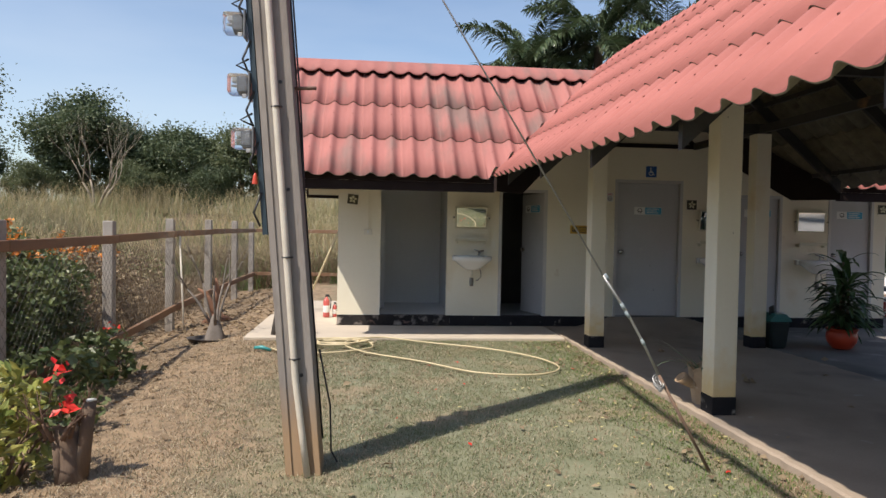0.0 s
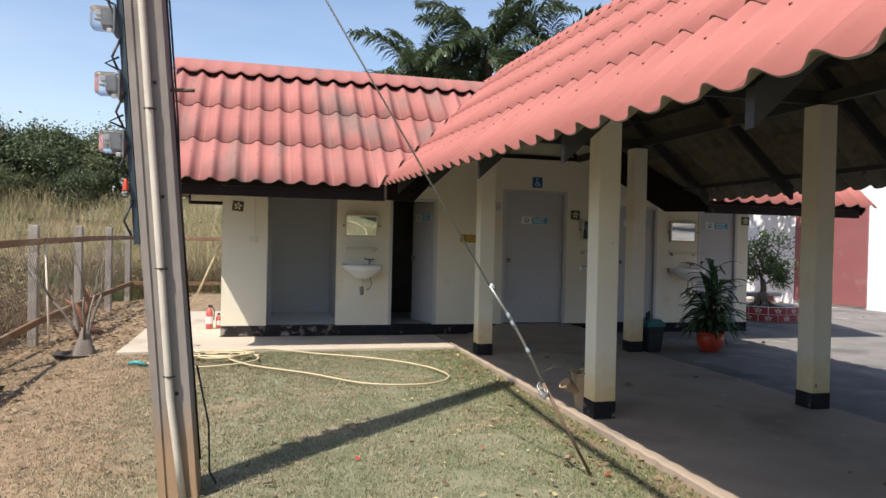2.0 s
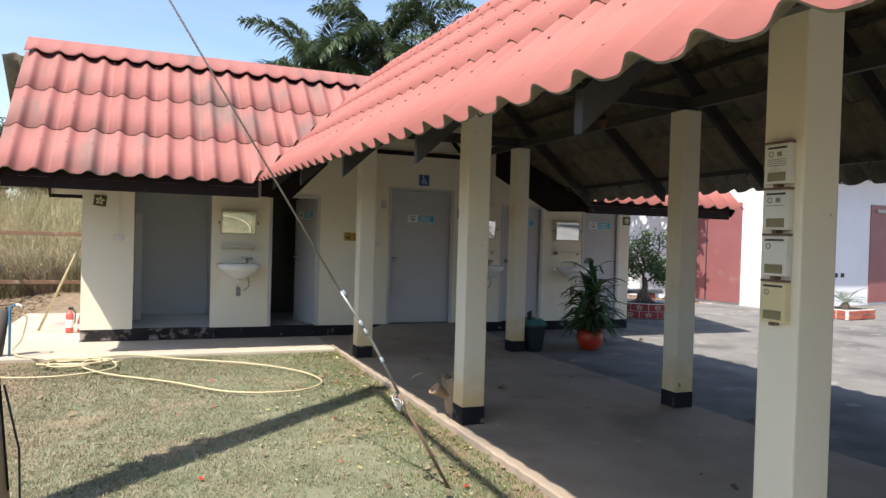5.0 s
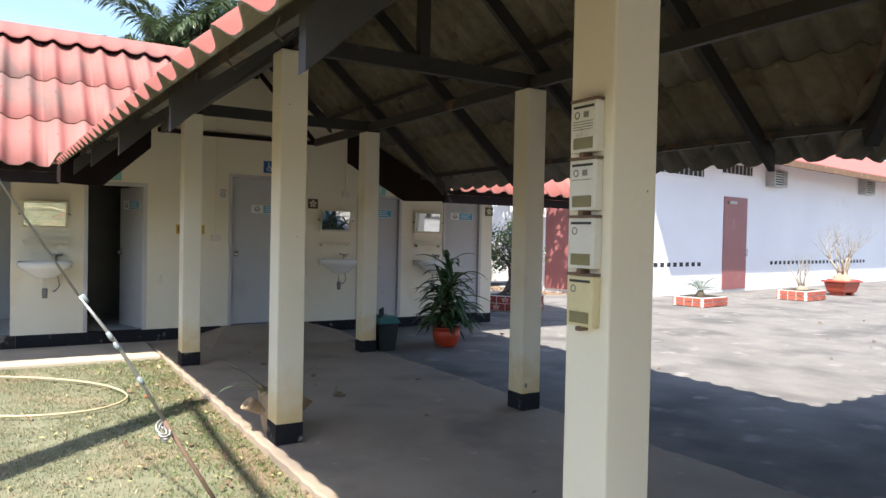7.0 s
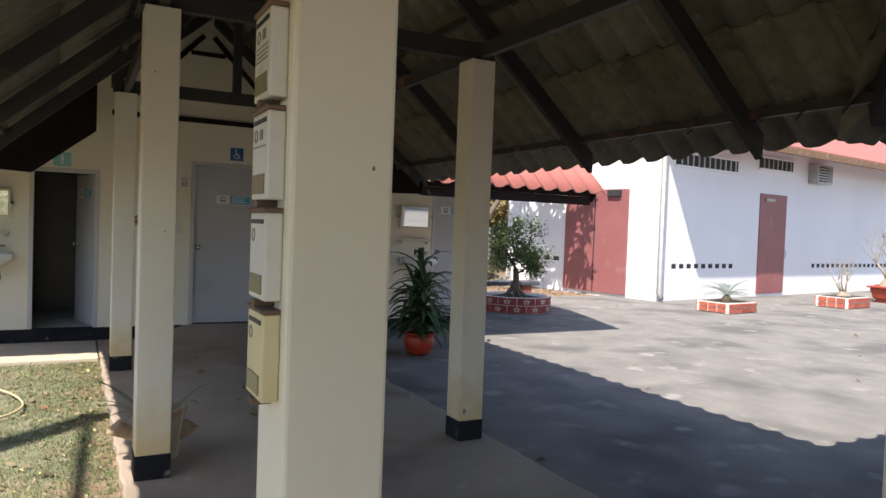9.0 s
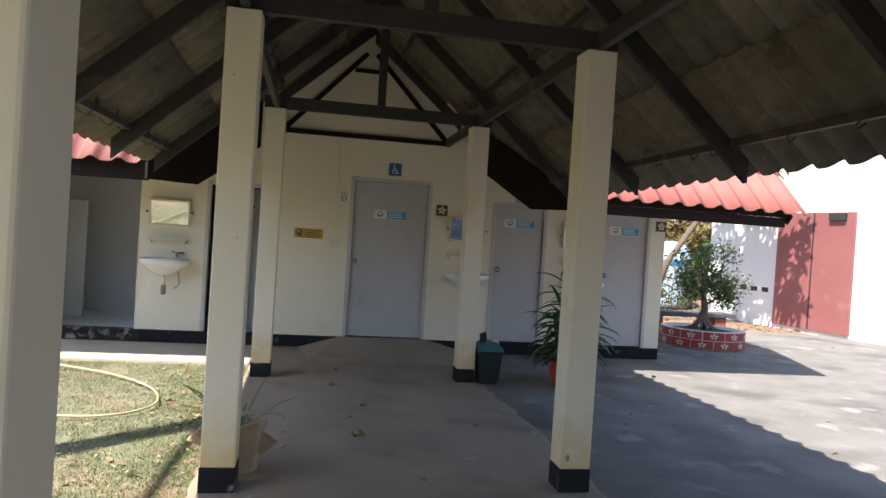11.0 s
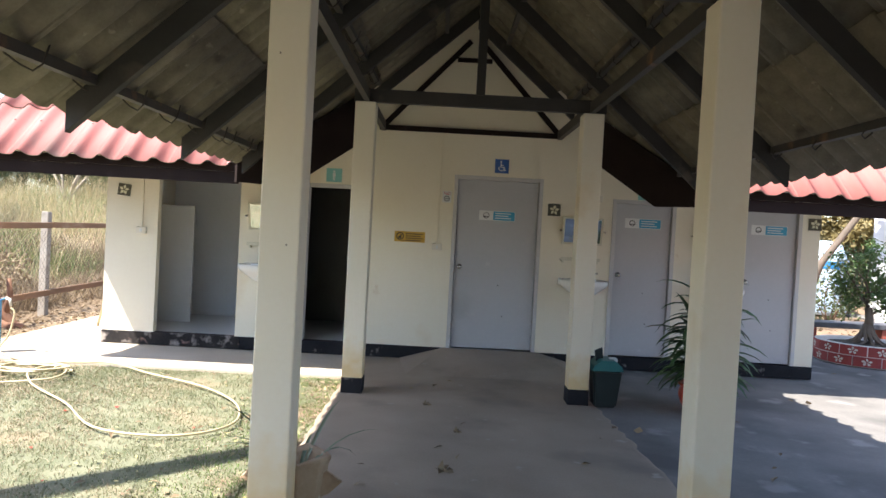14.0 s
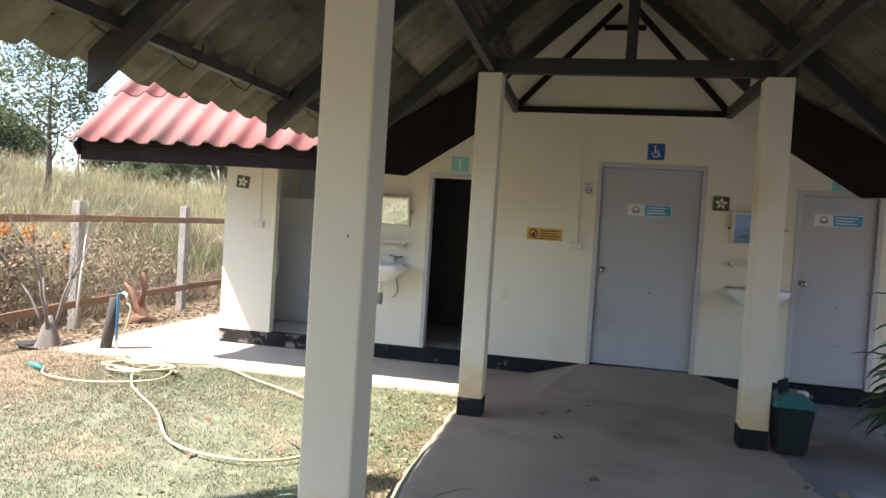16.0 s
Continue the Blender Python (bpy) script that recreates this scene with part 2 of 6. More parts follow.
GX = [-400, -60, -30, -20, -17, -14, -12, -9, -7.5, -6.5, -5.8, -5.0, -4.3, -3.6, -2.8, -2.0, -1, 0, 60, 400]
GY = [-400, -40, -12, -8, -6, -4, -2, 0, 2, 3, 4, 6, 8, 10, 14, 18, 26, 40, 80, 400]
M["soil"] = surf("dry_lawn_soil", (0.225, 0.218, 0.142), (0.125, 0.14, 0.078), 5.5, 0.95, 1.0, 70, (0.27, 0.205, 0.13), 1.1, 0.55, zone=(0.27, 0.19, 0.115), rim=(0.23, 0.16, 0.105))
gv = [(x, y, ground_z(x, y)) for y in GY for x in GX]
gf = [(j * len(GX) + i, j * len(GX) + i + 1, (j + 1) * len(GX) + i + 1, (j + 1) * len(GX) + i) for j in range(len(GY) - 1) for i in range(len(GX) - 1)]
ground = tagged(cloud("ground", gv, gf, M["soil"]), "dry lawn soil with thin patchy grass", "ground", kind="structure")

bm = B()
rng = random.Random(19)
rows = []
for k in range(142):
    y = -9.0 + 14.095 * k / 141
    w, e = -0.06 + rng.uniform(-0.010, 0.012), 2.385 + 0.03 * math.sin(1.3 * y) + rng.uniform(-0.018, 0.018)
    rows.append([bm.verts.new(p) for p in ((w - 0.006, y, -0.2), (w, y, -0.012), (w + 0.014, y, 0.0), (e - 0.03, y, 0.0), (e, y, -0.0085), (e, y, -0.2))])
for p, q in zip(rows, rows[1:]):
    for k in range(6):
        bm.faces.new((p[k], p[(k + 1) % 6], q[(k + 1) % 6], q[k]))
bm.faces.new(rows[0])
bm.faces.new(rows[-1][::-1])
tagged(part("walkway_slab", bm, M["slab"]), "brown-grey worn concrete walkway floor", "floor", kind="structure")
bm = B()
box(bm, -4.27, -0.074, 3.93, 5.095, -0.2, -0.004, 0.012)
box(bm, -4.27, -3.16, 5.095, 8.6, -0.2, -0.004, 0.012)
tagged(part("apron", bm, M["apron"]), "pale concrete apron along the toilet block", "pavement", kind="structure")
bm = B()
box(bm, 2.25, 60.0, -30.0, 9.0, -0.19, -0.008)
box(bm, 11.3, 60.0, 9.0, 30.0, -0.2, -0.008)
tagged(part("court", bm, M["court"]), "grey stained concrete yard", "pavement", kind="structure")
# ramp up to the wide door, with flared sides
bm = B()
vs = [bm.verts.new(p) for p in ((0.55, 4.15, 0.002), (2.5, 4.15, 0.002), (2.08, 5.09, 0.15), (0.93, 5.09, 0.15), (0.42, 5.09, 0.002), (2.62, 5.09, 0.002))]
for f in ((0, 1, 2, 3), (0, 3, 4), (1, 5, 2), (2, 5, 4, 3)):
    bm.faces.new([vs[i] for i in f])
tagged(part("ramp", bm, M["slab"]), "short concrete ramp up to the wide door", "ramp", kind="structure")

# ---- toilet block walls ----
WY = 5.095
bm = B()
for x0, x1, z0, z1 in ((-3.15, -2.535, 0.15, 2.45), (-1.56, -0.79, 0.15, 2.45), (-0.065, 0.97, 0.15, 2.45), (2.03, 2.87, 0.15, 2.45),
                       (3.63, 4.39, 0.15, 2.45), (5.14, 5.36, 0.15, 2.45), (-0.79, -0.065, 2.03, 2.45), (0.97, 2.03, 2.22, 2.45),
                       (2.87, 3.63, 2.03, 2.45), (4.39, 5.14, 2.03, 2.45)):
    box(bm, x0, x1, WY, WY + 0.1, z0, z1)
box(bm, -3.15, 5.36, WY, WY + 0.1, 2.45, 3.40)
vs = [bm.verts.new((x, y, z)) for y in (WY, WY + 0.1) for x, z in ((0.27, 3.40), (1.90, 3.40), (1.16, 4.06), (1.08, 4.06))]
for f in ((0, 1, 2, 3), (7, 6, 5, 4), (0, 4, 5, 1), (1, 5, 6, 2), (2, 6, 7, 3), (3, 7, 4, 0)):
    bm.faces.new([vs[i] for i in f])
wall_front = tagged(part("wall_south", bm, M["cream"]), "cream painted front wall of the toilet block", "wall", kind="structure")
bm = B()
for x0, x1 in ((-1.50, 0.90), (2.10, 5.362)):
    box(bm, x0, x1, WY - 0.012, WY + 0.10, 0.0, 0.15, 0.006)
tagged(part("baseboard", bm, M["black"]), "black painted peeling plinth band", "plinth", kind="structure")
tagged(part("baseboard", box(B(), -3.152, -1.502, WY - 0.012, WY + 0.10, 0.0, 0.15, 0.006), M["peeling"]), "black plinth band with flaking paint", "plinth", kind="structure")
BY = 6.95
bm = B()
box(bm, -3.15, -3.05, WY + 0.1, BY, 0.0, 2.6)
tagged(part("wall_west", bm, M["cream"]), "cream painted end wall", "wall", kind="structure")
bm = B()
box(bm, 5.26, 5.36, WY + 0.1, BY, 0.0, 2.6)
tagged(part("wall_east", bm, M["cream"]), "cream painted end wall", "wall", kind="structure")
bm = B()
box(bm, -3.15, 5.36, BY, BY + 0.1, 0.0, 2.6)
tagged(part("wall_north", bm, M["tile"]), "pale tiled back wall", "wall", kind="structure")
bm = B()
for x in (-1.45, -0.9 + 0.9, 0.85, 2.1, 2.75, 3.66, 4.36):
    box(bm, x - 0.04, x + 0.04, WY + 0.1, BY, 0.1, 2.5)
tagged(part("wall_inner", bm, M["tile"]), "white tiled partition walls between the cubicles", "wall", kind="structure")
bm = B()
box(bm, -3.05, 5.26, WY + 0.005, BY, 0.0, 0.145)
tagged(part("floor", bm, M["tile"]), "pale tiled floor inside the toilet block", "floor", kind="structure")
# added dark panels on two walls: the unlit cubicle's shade put into colour
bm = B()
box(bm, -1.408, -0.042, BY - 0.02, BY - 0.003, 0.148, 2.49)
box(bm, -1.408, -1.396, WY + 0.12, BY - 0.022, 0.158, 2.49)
tagged(part("wall_lining", bm, surf("cubicle_shade_grey", (0.10, 0.10, 0.095), (0.07, 0.07, 0.068), 3, 0.3, 0.05, 40)), "dark grey panels standing in for the shade inside one cubicle", "wall", kind="structure")
bm = B()
box(bm, -3.05, 5.26, WY + 0.1, BY, 2.5, 2.55)
tagged(part("ceiling", bm, M["white"]), "plain white ceiling", "ceiling", kind="structure")

# ---- columns ----
ROWS_Y = [-5.37, -3.08, 0.0, 3.15]
first = None
for i, y in enumerate(ROWS_Y):
    for x in (0.0, 2.09):
        if first is None:
            first = thing("column", "square cream painted concrete column with a black base", "column", pose(x, y, 0), "walkway columns")
            bm = B()
            box(bm, 0, 0.19, 0, 0.19, 0.14, 2.68, 0.008)
            part("shaft", bm, M["column"], first)
            bm = B()
            box(bm, -0.003, 0.193, -0.003, 0.193, 0, 0.142, 0.006)
            part("base", bm, M["black"], first, "black painted base")
        else:
            copy_thing(first, pose(x, y, 0))
M["chip"] = surf("grey_chip_in_paint", (0.30, 0.27, 0.22), (0.16, 0.14, 0.11), 30, 0.9, 0.3, 60)
for x, y, z, r in ((0.13, -0.0005, 1.42, 0.004), (0.06, -0.0005, 2.31, 0.004), (0.15, -3.0805, 1.60, 0.003), (2.13, -0.0005, 0.21, 0.014)):
    bm = lathe(B(), [(0.0, 0.0016), (r * 0.7, 0.0014), (r, 0.0)], 9)
    bmesh.ops.scale(bm, vec=(1, 1.5, 1), verts=bm.verts)
    tagged(part("paint_chip", bm, M["chip"], None, "", pose(x, y, z, 90)), "small grey chip in the column's cream paint", "chip")
for x, y in ((5.3, -3.08), (5.3, -5.37), (8.4, -3.08), (8.4, -5.37)):
    copy_thing(first, pose(x, y, 0))

# ---- corrugated roofs ----
K = 0.90
PITCH = math.atan(K)
WAVE, WIDE, EXPO, LONG = 0.257, 0.514, 0.79, 0.88


def wave(x):
    return 0.058 * (0.5 - 0.5 * math.cos(2 * math.pi * x / WAVE)) ** 2.1


def sheet_bm(length):
    bm = B()
    nx = 28
    top, low = [], []
    for j in range(2):
        y = length * j
        lift = 0.013 * (1 - y / LONG)
        top.append([bm.verts.new((WIDE * i / nx, y, wave(WIDE * i / nx) + lift + 0.009)) for i in range(nx + 1)])
        low.append([bm.verts.new((WIDE * i / nx, y, wave(WIDE * i / nx) + lift)) for i in range(nx + 1)])
    for i in range(nx):
        f = bm.faces.new((top[0][i], top[0][i + 1], top[1][i + 1], top[1][i]))
        f.smooth = True
        g = bm.faces.new((low[0][i + 1], low[0][i], low[1][i], low[1][i + 1]))
        g.smooth, g.material_index = True, 1
        for a, b, w in ((top[0], low[0], 1), (low[1], top[1], 0)):
            h = bm.faces.new((a[i + 1], a[i], b[i], b[i + 1]))
            h.material_index = 1
    for i in (0, nx):
        h = bm.faces.new((top[0][i], top[1][i], low[1][i], low[0][i]))
        h.material_index = 1
    return bm


SHEETS = {}


def slope(parent, corner, along, rows, length, mat, cuts=(), run=2.3):
    """Roof sheets from an eave corner: along is the eave's direction, seen from outside the slope rises to the left of it."""
    a = Vector(along).normalized()
    up = Vector((0, 0, 1))
    inward = up.cross(a).normalized()
    b = (inward * math.cos(PITCH) + up * math.sin(PITCH)).normalized()
    nrm = a.cross(b).normalized()
    base = Matrix.Identity(4)
    for i, v in enumerate((a, b, nrm)):
        base.col[i] = (*v, 0)
    total = run / math.cos(PITCH)
    for r in range(rows):
        s = r * EXPO
        leng = min(LONG, total - s)
        if leng < 0.1:
            continue
        for c in range(int(math.ceil(length / WIDE - 0.01))):
            o = Vector(corner) + a * c * WIDE + b * s
            m = base.copy()
            m.translation = o
            corners = [o + a * u + b * v for u in (0, WIDE) for v in (0, leng)]
            inside, crossed = True, []
            for p, n in cuts:
                d = [(q - Vector(p)).dot(Vector(n)) for q in corners]
                if max(d) <= 0.001:
                    inside = False
                elif min(d) < 0:
                    crossed.append((p, n))
            if not inside:
                continue
            if crossed:
                bm = sheet_bm(leng)
                inv = m.inverted()
                for p, n in crossed:
                    bmesh.ops.bisect_plane(bm, geom=bm.verts[:] + bm.edges[:] + bm.faces[:], plane_co=inv @ Vector(p),
                                           plane_no=inv.to_3x3() @ Vector(n), clear_inner=True)
                me = bpy.data.meshes.new("roof_sheet")
                bm.to_mesh(me)
                bm.free()
                me.materials.append(mat)
                me.materials.append(M["under"])
            else:
                key = (round(leng, 3), mat.name)
                if key not in SHEETS:
                    bm = sheet_bm(leng)
                    SHEETS[key] = bpy.data.meshes.new("roof_sheet")
                    bm.to_mesh(SHEETS[key])
                    bm.free()
                    SHEETS[key].materials.append(mat)
                    SHEETS[key].materials.append(M["under"])
                me = SHEETS[key]
            ob = new("roof_sheet", me)
            ob.matrix_basis = m
            ob.parent = parent


EZ, EW, EE, RX, RZ = 2.03, -1.16, 3.44, 1.14, 4.10
BE, BR = 3.43, 5.40
roof_walk = tagged(new("roof_walkway"), "red painted corrugated sheet roof over the walkway", "roof", kind="structure")
roof_block = tagged(new("roof_block"), "weathered red corrugated sheet roof of the toilet block", "roof", kind="structure")
roof_cross = tagged(new("roof_cross"), "red corrugated sheet roof of the crossing walkway", "roof", kind="structure")
WEST_VALLEY = ((EW, BE + 0.24, 0), (1, -1, 0))
EAST_VALLEY = ((EE, BE + 0.24, 0), (-1, -1, 0))
T_VALLEY_N = ((RX, -4.38, 0), (-1, 1, 0))
RIDGE_W, RIDGE_E = ((1.206, 0, 0), (-1, -0.0194, 0)), ((1.206, 0, 0), (1, 0.0194, 0))
T_VALLEY_S = ((RX, -4.2, 0), (-1, -1, 0))
slope(roof_walk, (-1.174, 5.72, 2.099), (0.0192, -1, -0.0176), 5, 13.5, M["red"], [WEST_VALLEY, RIDGE_W], run=2.6)
slope(roof_walk, (EE, -4.2, EZ), (0, 1, 0), 5, 9.92, M["red"], [EAST_VALLEY, T_VALLEY_N, RIDGE_E], run=2.45)
slope(roof_walk, (EE, -7.78, EZ), (0, 1, 0), 4, 3.58, M["red"], [T_VALLEY_S, RIDGE_E])
slope(roof_block, (-3.84, BE, EZ), (1, 0, 0), 3, 4.99, M["red_old"], [((EW, BE + 0.06, 0), (-1, 1, 0))], run=1.97)
slope(roof_block, (RX, BE, EZ), (1, 0, 0), 3, 5.0, M["red"], [((EE, BE + 0.06, 0), (1, 1, 0))], run=1.97)
slope(roof_block, (6.13, 7.37, EZ), (-1, 0, 0), 3, 9.97, M["red_old"], run=1.97)
slope(roof_cross, (10.5, -1.9, EZ), (-1, 0, 0), 4, 9.36, M["red"], [((RX, -4.02, 0), (1, -1, 0))])
slope(roof_cross, (RX, -6.5, EZ), (1, 0, 0), 4, 9.36, M["red"], [((RX, -4.2, 0), (1, 1, 0))])


def ridge(parent, p, q, mat):
    """A ridge capping of two waved wings, in one piece."""
    p, q = Vector(p), Vector(q)
    a = (q - p).normalized()
    side = a.cross(Vector((0, 0, 1)))
    n = int((q - p).length / 0.0321)
    bm = B()
    for sgn in (-1, 1):
        rows = []
        for i in range(n + 1):
            c = p + a * (q - p).length * i / n
            h = wave(0.0321 * i) * 0.75
            w = 0.27
            rows.append([bm.verts.new(c + side * sgn * u + Vector((0, 0, 0.075 - K * u + (h + 0.02) * (u / w) + 0.03))) for u in (0.0, 0.08, w)])
            rows[-1].append(bm.verts.new(rows[-1][-1].co - Vector((0, 0, 0.018))))
        for r0, r1 in zip(rows, rows[1:]):
            for k in range(3):
                f = bm.faces.new((r0[k], r0[k + 1], r1[k + 1], r1[k]))
                f.smooth = k < 2
    part("ridge_cap", bm, mat, parent)


ridge(roof_walk, (1.092, 5.9, 4.094), (1.357, -7.78, 3.855), M["red"])
ridge(roof_block, (-3.84, BR, EZ + K * 1.97), (0.95, BR, EZ + K * 1.97), M["red_old"])
ridge(roof_block, (1.35, BR, EZ + K * 1.97), (6.13, BR, EZ + K * 1.97), M["red"])
ridge(roof_cross, (RX + 0.2, -4.2, RZ), (10.5, -4.2, RZ), M["red"])

# hook bolts through the sheets
M["bolt"] = surf("rusty_roof_bolt", (0.24, 0.075, 0.06), (0.15, 0.06, 0.05), 20, 0.7, 0, 40)


def bolts(parent, corner, along, rows, n, keep):
    a = Vector(along).normalized()
    inward = Vector((0, 0, 1)).cross(a).normalized()
    b = inward * math.cos(PITCH) + Vector((0, 0, 1)) * math.sin(PITCH)
    nrm = a.cross(b)
    bm = B()
    for r in range(rows):
        for s in (0.14, 0.50):
            for c in range(n):
                u = (c + 0.5) * WAVE
                if (c + r) % 2 and s < 0.3:
                    continue
                p = Vector(corner) + a * u + b * (r * EXPO + s) + nrm * 0.062
                if keep(p):
                    beam(bm, p - b * 0.004, p + nrm * 0.016, 0.010, 0.010, a)
    tagged(part("roof_bolts", bm, M["bolt"], parent), "", "", "", "stuff")


bolts(roof_walk, (-1.174, 5.72, 2.099), (0.0192, -1, -0.0176), 4, 52, lambda p: p.y < p.x + 4.55 and p.x < 1.0)
bolts(roof_block, (-3.84, BE, EZ), (1, 0, 0), 2, 34, lambda p: p.y > p.x + 4.65 and p.y < 5.2)
bolts(roof_block, (RX, BE, EZ), (1, 0, 0), 2, 19, lambda p: p.x > 6.9 - p.y and p.y < 5.2)

# fascia boards, valley boards
bm = B()
box(bm, -3.78, EW + 0.02, BE + 0.085, BE + 0.11, 1.885, 2.00, 0.004)
box(bm, -3.78, EW + 0.02, BE + 0.065, BE + 0.108, 2.002, 2.085, 0.004)
tagged(part("trim", bm, M["fascia"]), "dark painted eave fascia board", "fascia", kind="structure")
bm = B()
box(bm, EE - 0.02, 6.06, BE + 0.085, BE + 0.11, 1.885, 2.00, 0.004)
box(bm, EE - 0.02, 6.06, BE + 0.065, BE + 0.108, 2.002, 2.085, 0.004)
tagged(part("trim", bm, M["fascia"]), "dark painted eave fascia board", "fascia", kind="structure")
for sx, x0 in ((1, EW), (-1, EE)):
    bm = B()
    prof = [(0.0, 1.90), (0.42, 1.90), (1.0, 1.90 + 0.58 * K), (1.0, 2.02 + (0.04 if sx > 0 else 0) + 1.0 * K), (0.0, 2.02 + (0.04 if sx > 0 else 0))]
    rows = [[bm.verts.new((x0 + sx * d + sx * o, BE + 0.03 + d - o, z)) for d, z in prof] for o in (0.0, 0.03)]
    bm.faces.new(rows[0])
    bm.faces.new(rows[1][::-1])
    for k in range(5):
        bm.faces.new((rows[0][k], rows[1][k], rows[1][(k + 1) % 5], rows[0][(k + 1) % 5]))
    tagged(part("trim", bm, M["fascia"]), "dark valley board below the roof sheets", "valley board", kind="structure")
bm = B()
beam(bm, (EE - 0.25, -2.15, EZ + 0.12), (RX, -4.2, RZ - 0.1), 0.08, 0.18)
tagged(part("trim", bm, M["beam"]), "dark valley beam below the roof sheets", "valley beam", kind="structure")
# gable rake boards of the block
for x, y1 in ((-3.80, 7.37), (6.09, 7.37)):
    bm = B()
    beam(bm, (x, BE + 0.05, EZ - 0.06), (x, BR, EZ - 0.06 + K * 1.92), 0.025, 0.12)
    beam(bm, (x, BR, EZ - 0.06 + K * 1.92), (x, y1, EZ - 0.06), 0.025, 0.12)
    tagged(part("trim", bm, M["fascia"]), "dark painted rake board at the gable end", "rake board", kind="structure")
# closed gable ends above eave level
for x in (-3.79, 6.07):
    bm = B()
    rows = [[bm.verts.new((x + o, y, z)) for y, z in ((3.62, 2.07), (7.18, 2.07), (BR, 3.70))] for o in (-0.006, 0.006)]
    bm.faces.new(rows[0])
    bm.faces.new(rows[1][::-1])
    for k in range(3):
        bm.faces.new((rows[0][k], rows[1][k], rows[1][(k + 1) % 3], rows[0][(k + 1) % 3]))
    tagged(part("wall_gable", bm, M["cream"]), "cream painted board closing the gable end", "gable board", kind="structure")
tagged(part("trim", box(B(), -3.78, 6.06, 7.29, 7.32, 1.985, 2.09, 0.004), M["cream"]), "cream board along the rear eave", "trim", kind="structure")
tagged(part("trim", box(B(), -3.78, 6.06, 7.285, 7.325, 1.93, 1.984, 0.004), M["fascia"]), "dark timber along the rear eave", "trim", kind="structure")
# gable wall trim
bm = B()
y = WY - 0.02
beam(bm, (0.05, y, 2.735), (2.20, y, 2.735), 0.03, 0.06)
beam(bm, (0.10, y, 2.76), (1.08, y, 3.80), 0.03, 0.06)
beam(bm, (2.17, y, 2.76), (1.20, y, 3.80), 0.03, 0.06)
beam(bm, (0.93, y, 3.575), (1.34, y, 3.575), 0.03, 0.05)
tagged(part("trim", bm, M["fascia"]), "thin dark trim framing the gable wall", "trim", kind="structure")

# ---- roof frame ----
M["wire"] = surf("dull_fence_wire", (0.05, 0.043, 0.038), (0.035, 0.028, 0.024), 8.0, 0.7, 0.0, 40)
frame_ob = tagged(new("roof_frame"), "dark painted trusses, rafters and purlins under the roof", "roof frame", kind="structure")


def west(x, y):
    """The west slope of the walkway roof, whose eave runs askew."""
    return 2.024 + 0.0176 * y + K * (x + 1.034 + 0.0192 * y)


def under(x, drop):
    return RZ - K * abs(x - RX) - drop


for y in (-3.0, 0.1, 3.25):
    bm = B()
    beam(bm, (-0.02, y, 2.75), (2.31, y, 2.75), 0.06, 0.12)
    part("tie_beam", bm, M["beam"], frame_ob)
    bm = B()
    beam(bm, (RX, y, 2.8), (RX, y, RZ - 0.1), 0.08, 0.08, (0, 1, 0))
    part("king_post", bm, M["beam"], frame_ob)


def rafter(foot, head, wide=0.05):
    """A rafter with a plumb-cut tail: foot and head are its upper edge."""
    bm = B()
    foot, head = Vector(foot), Vector(head)
    side = (head - foot).cross(Vector((0, 0, 1))).normalized() * wide / 2
    fl = Vector((foot.x - head.x, foot.y - head.y, 0)).normalized()
    pts = [foot, head, head - Vector((0, 0, 0.16)), foot + (head - foot) * 0.12 - Vector((0, 0, 0.145)), foot - Vector((0, 0, 0.15))]
    rows = [[bm.verts.new(p + s) for p in pts] for s in (side, -side)]
    bm.faces.new(rows[0])
    bm.faces.new(rows[1][::-1])
    for k in range(5):
        bm.faces.new((rows[0][k], rows[1][k], rows[1][(k + 1) % 5], rows[0][(k + 1) % 5]))
    part("rafter", bm, M["beam"], frame_ob)


for y in (-4.5, -2.98, -1.42, 0.12, 1.67, 3.24):
    rafter((-0.975 - 0.015 * y, y, west(-0.975 - 0.015 * y, y) - 0.03), (RX, y, west(RX, y) - 0.03))
    if y > -1.5:
        rafter((3.26, y, 2.12), (RX, y, RZ - 0.09))
rafter((0.02, 4.72, west(0.02, 4.72) - 0.03), (RX, 4.72, west(RX, 4.72) - 0.03))
rafter((2.28, 4.72, RZ - 0.09 - K * 1.12), (RX, 4.72, RZ - 0.09))
for sgn in (-1, 1):
    for u in (0.35, 1.08, 1.99 if sgn < 0 else 2.0):
        y0, y1 = (-7.6 if sgn < 0 else -4.2 + u), 3.3 + 2.3 - u
        bm = B()
        deep = 0.05
        skew = -0.0192 if sgn < 0 and u > 1.5 else 0.0
        ends = [Vector((RX + sgn * u + skew * y, y, west(RX - u + skew * y, y) - 0.005 - deep * 0.65 if sgn < 0 else under(RX + u, 0.085))) for y in (y0, min(y1, 5.0))]
        beam(bm, ends[0], ends[1], 0.045, deep)
        part("purlin", bm, M["steel"], frame_ob)
    bm = B()
    x = 0.10 if sgn < 0 else 2.18
    beam(bm, (x, -5.4, 2.74), (x, 5.05, 2.74), 0.05, 0.10)
    part("plate_beam", bm, M["steel"], frame_ob)
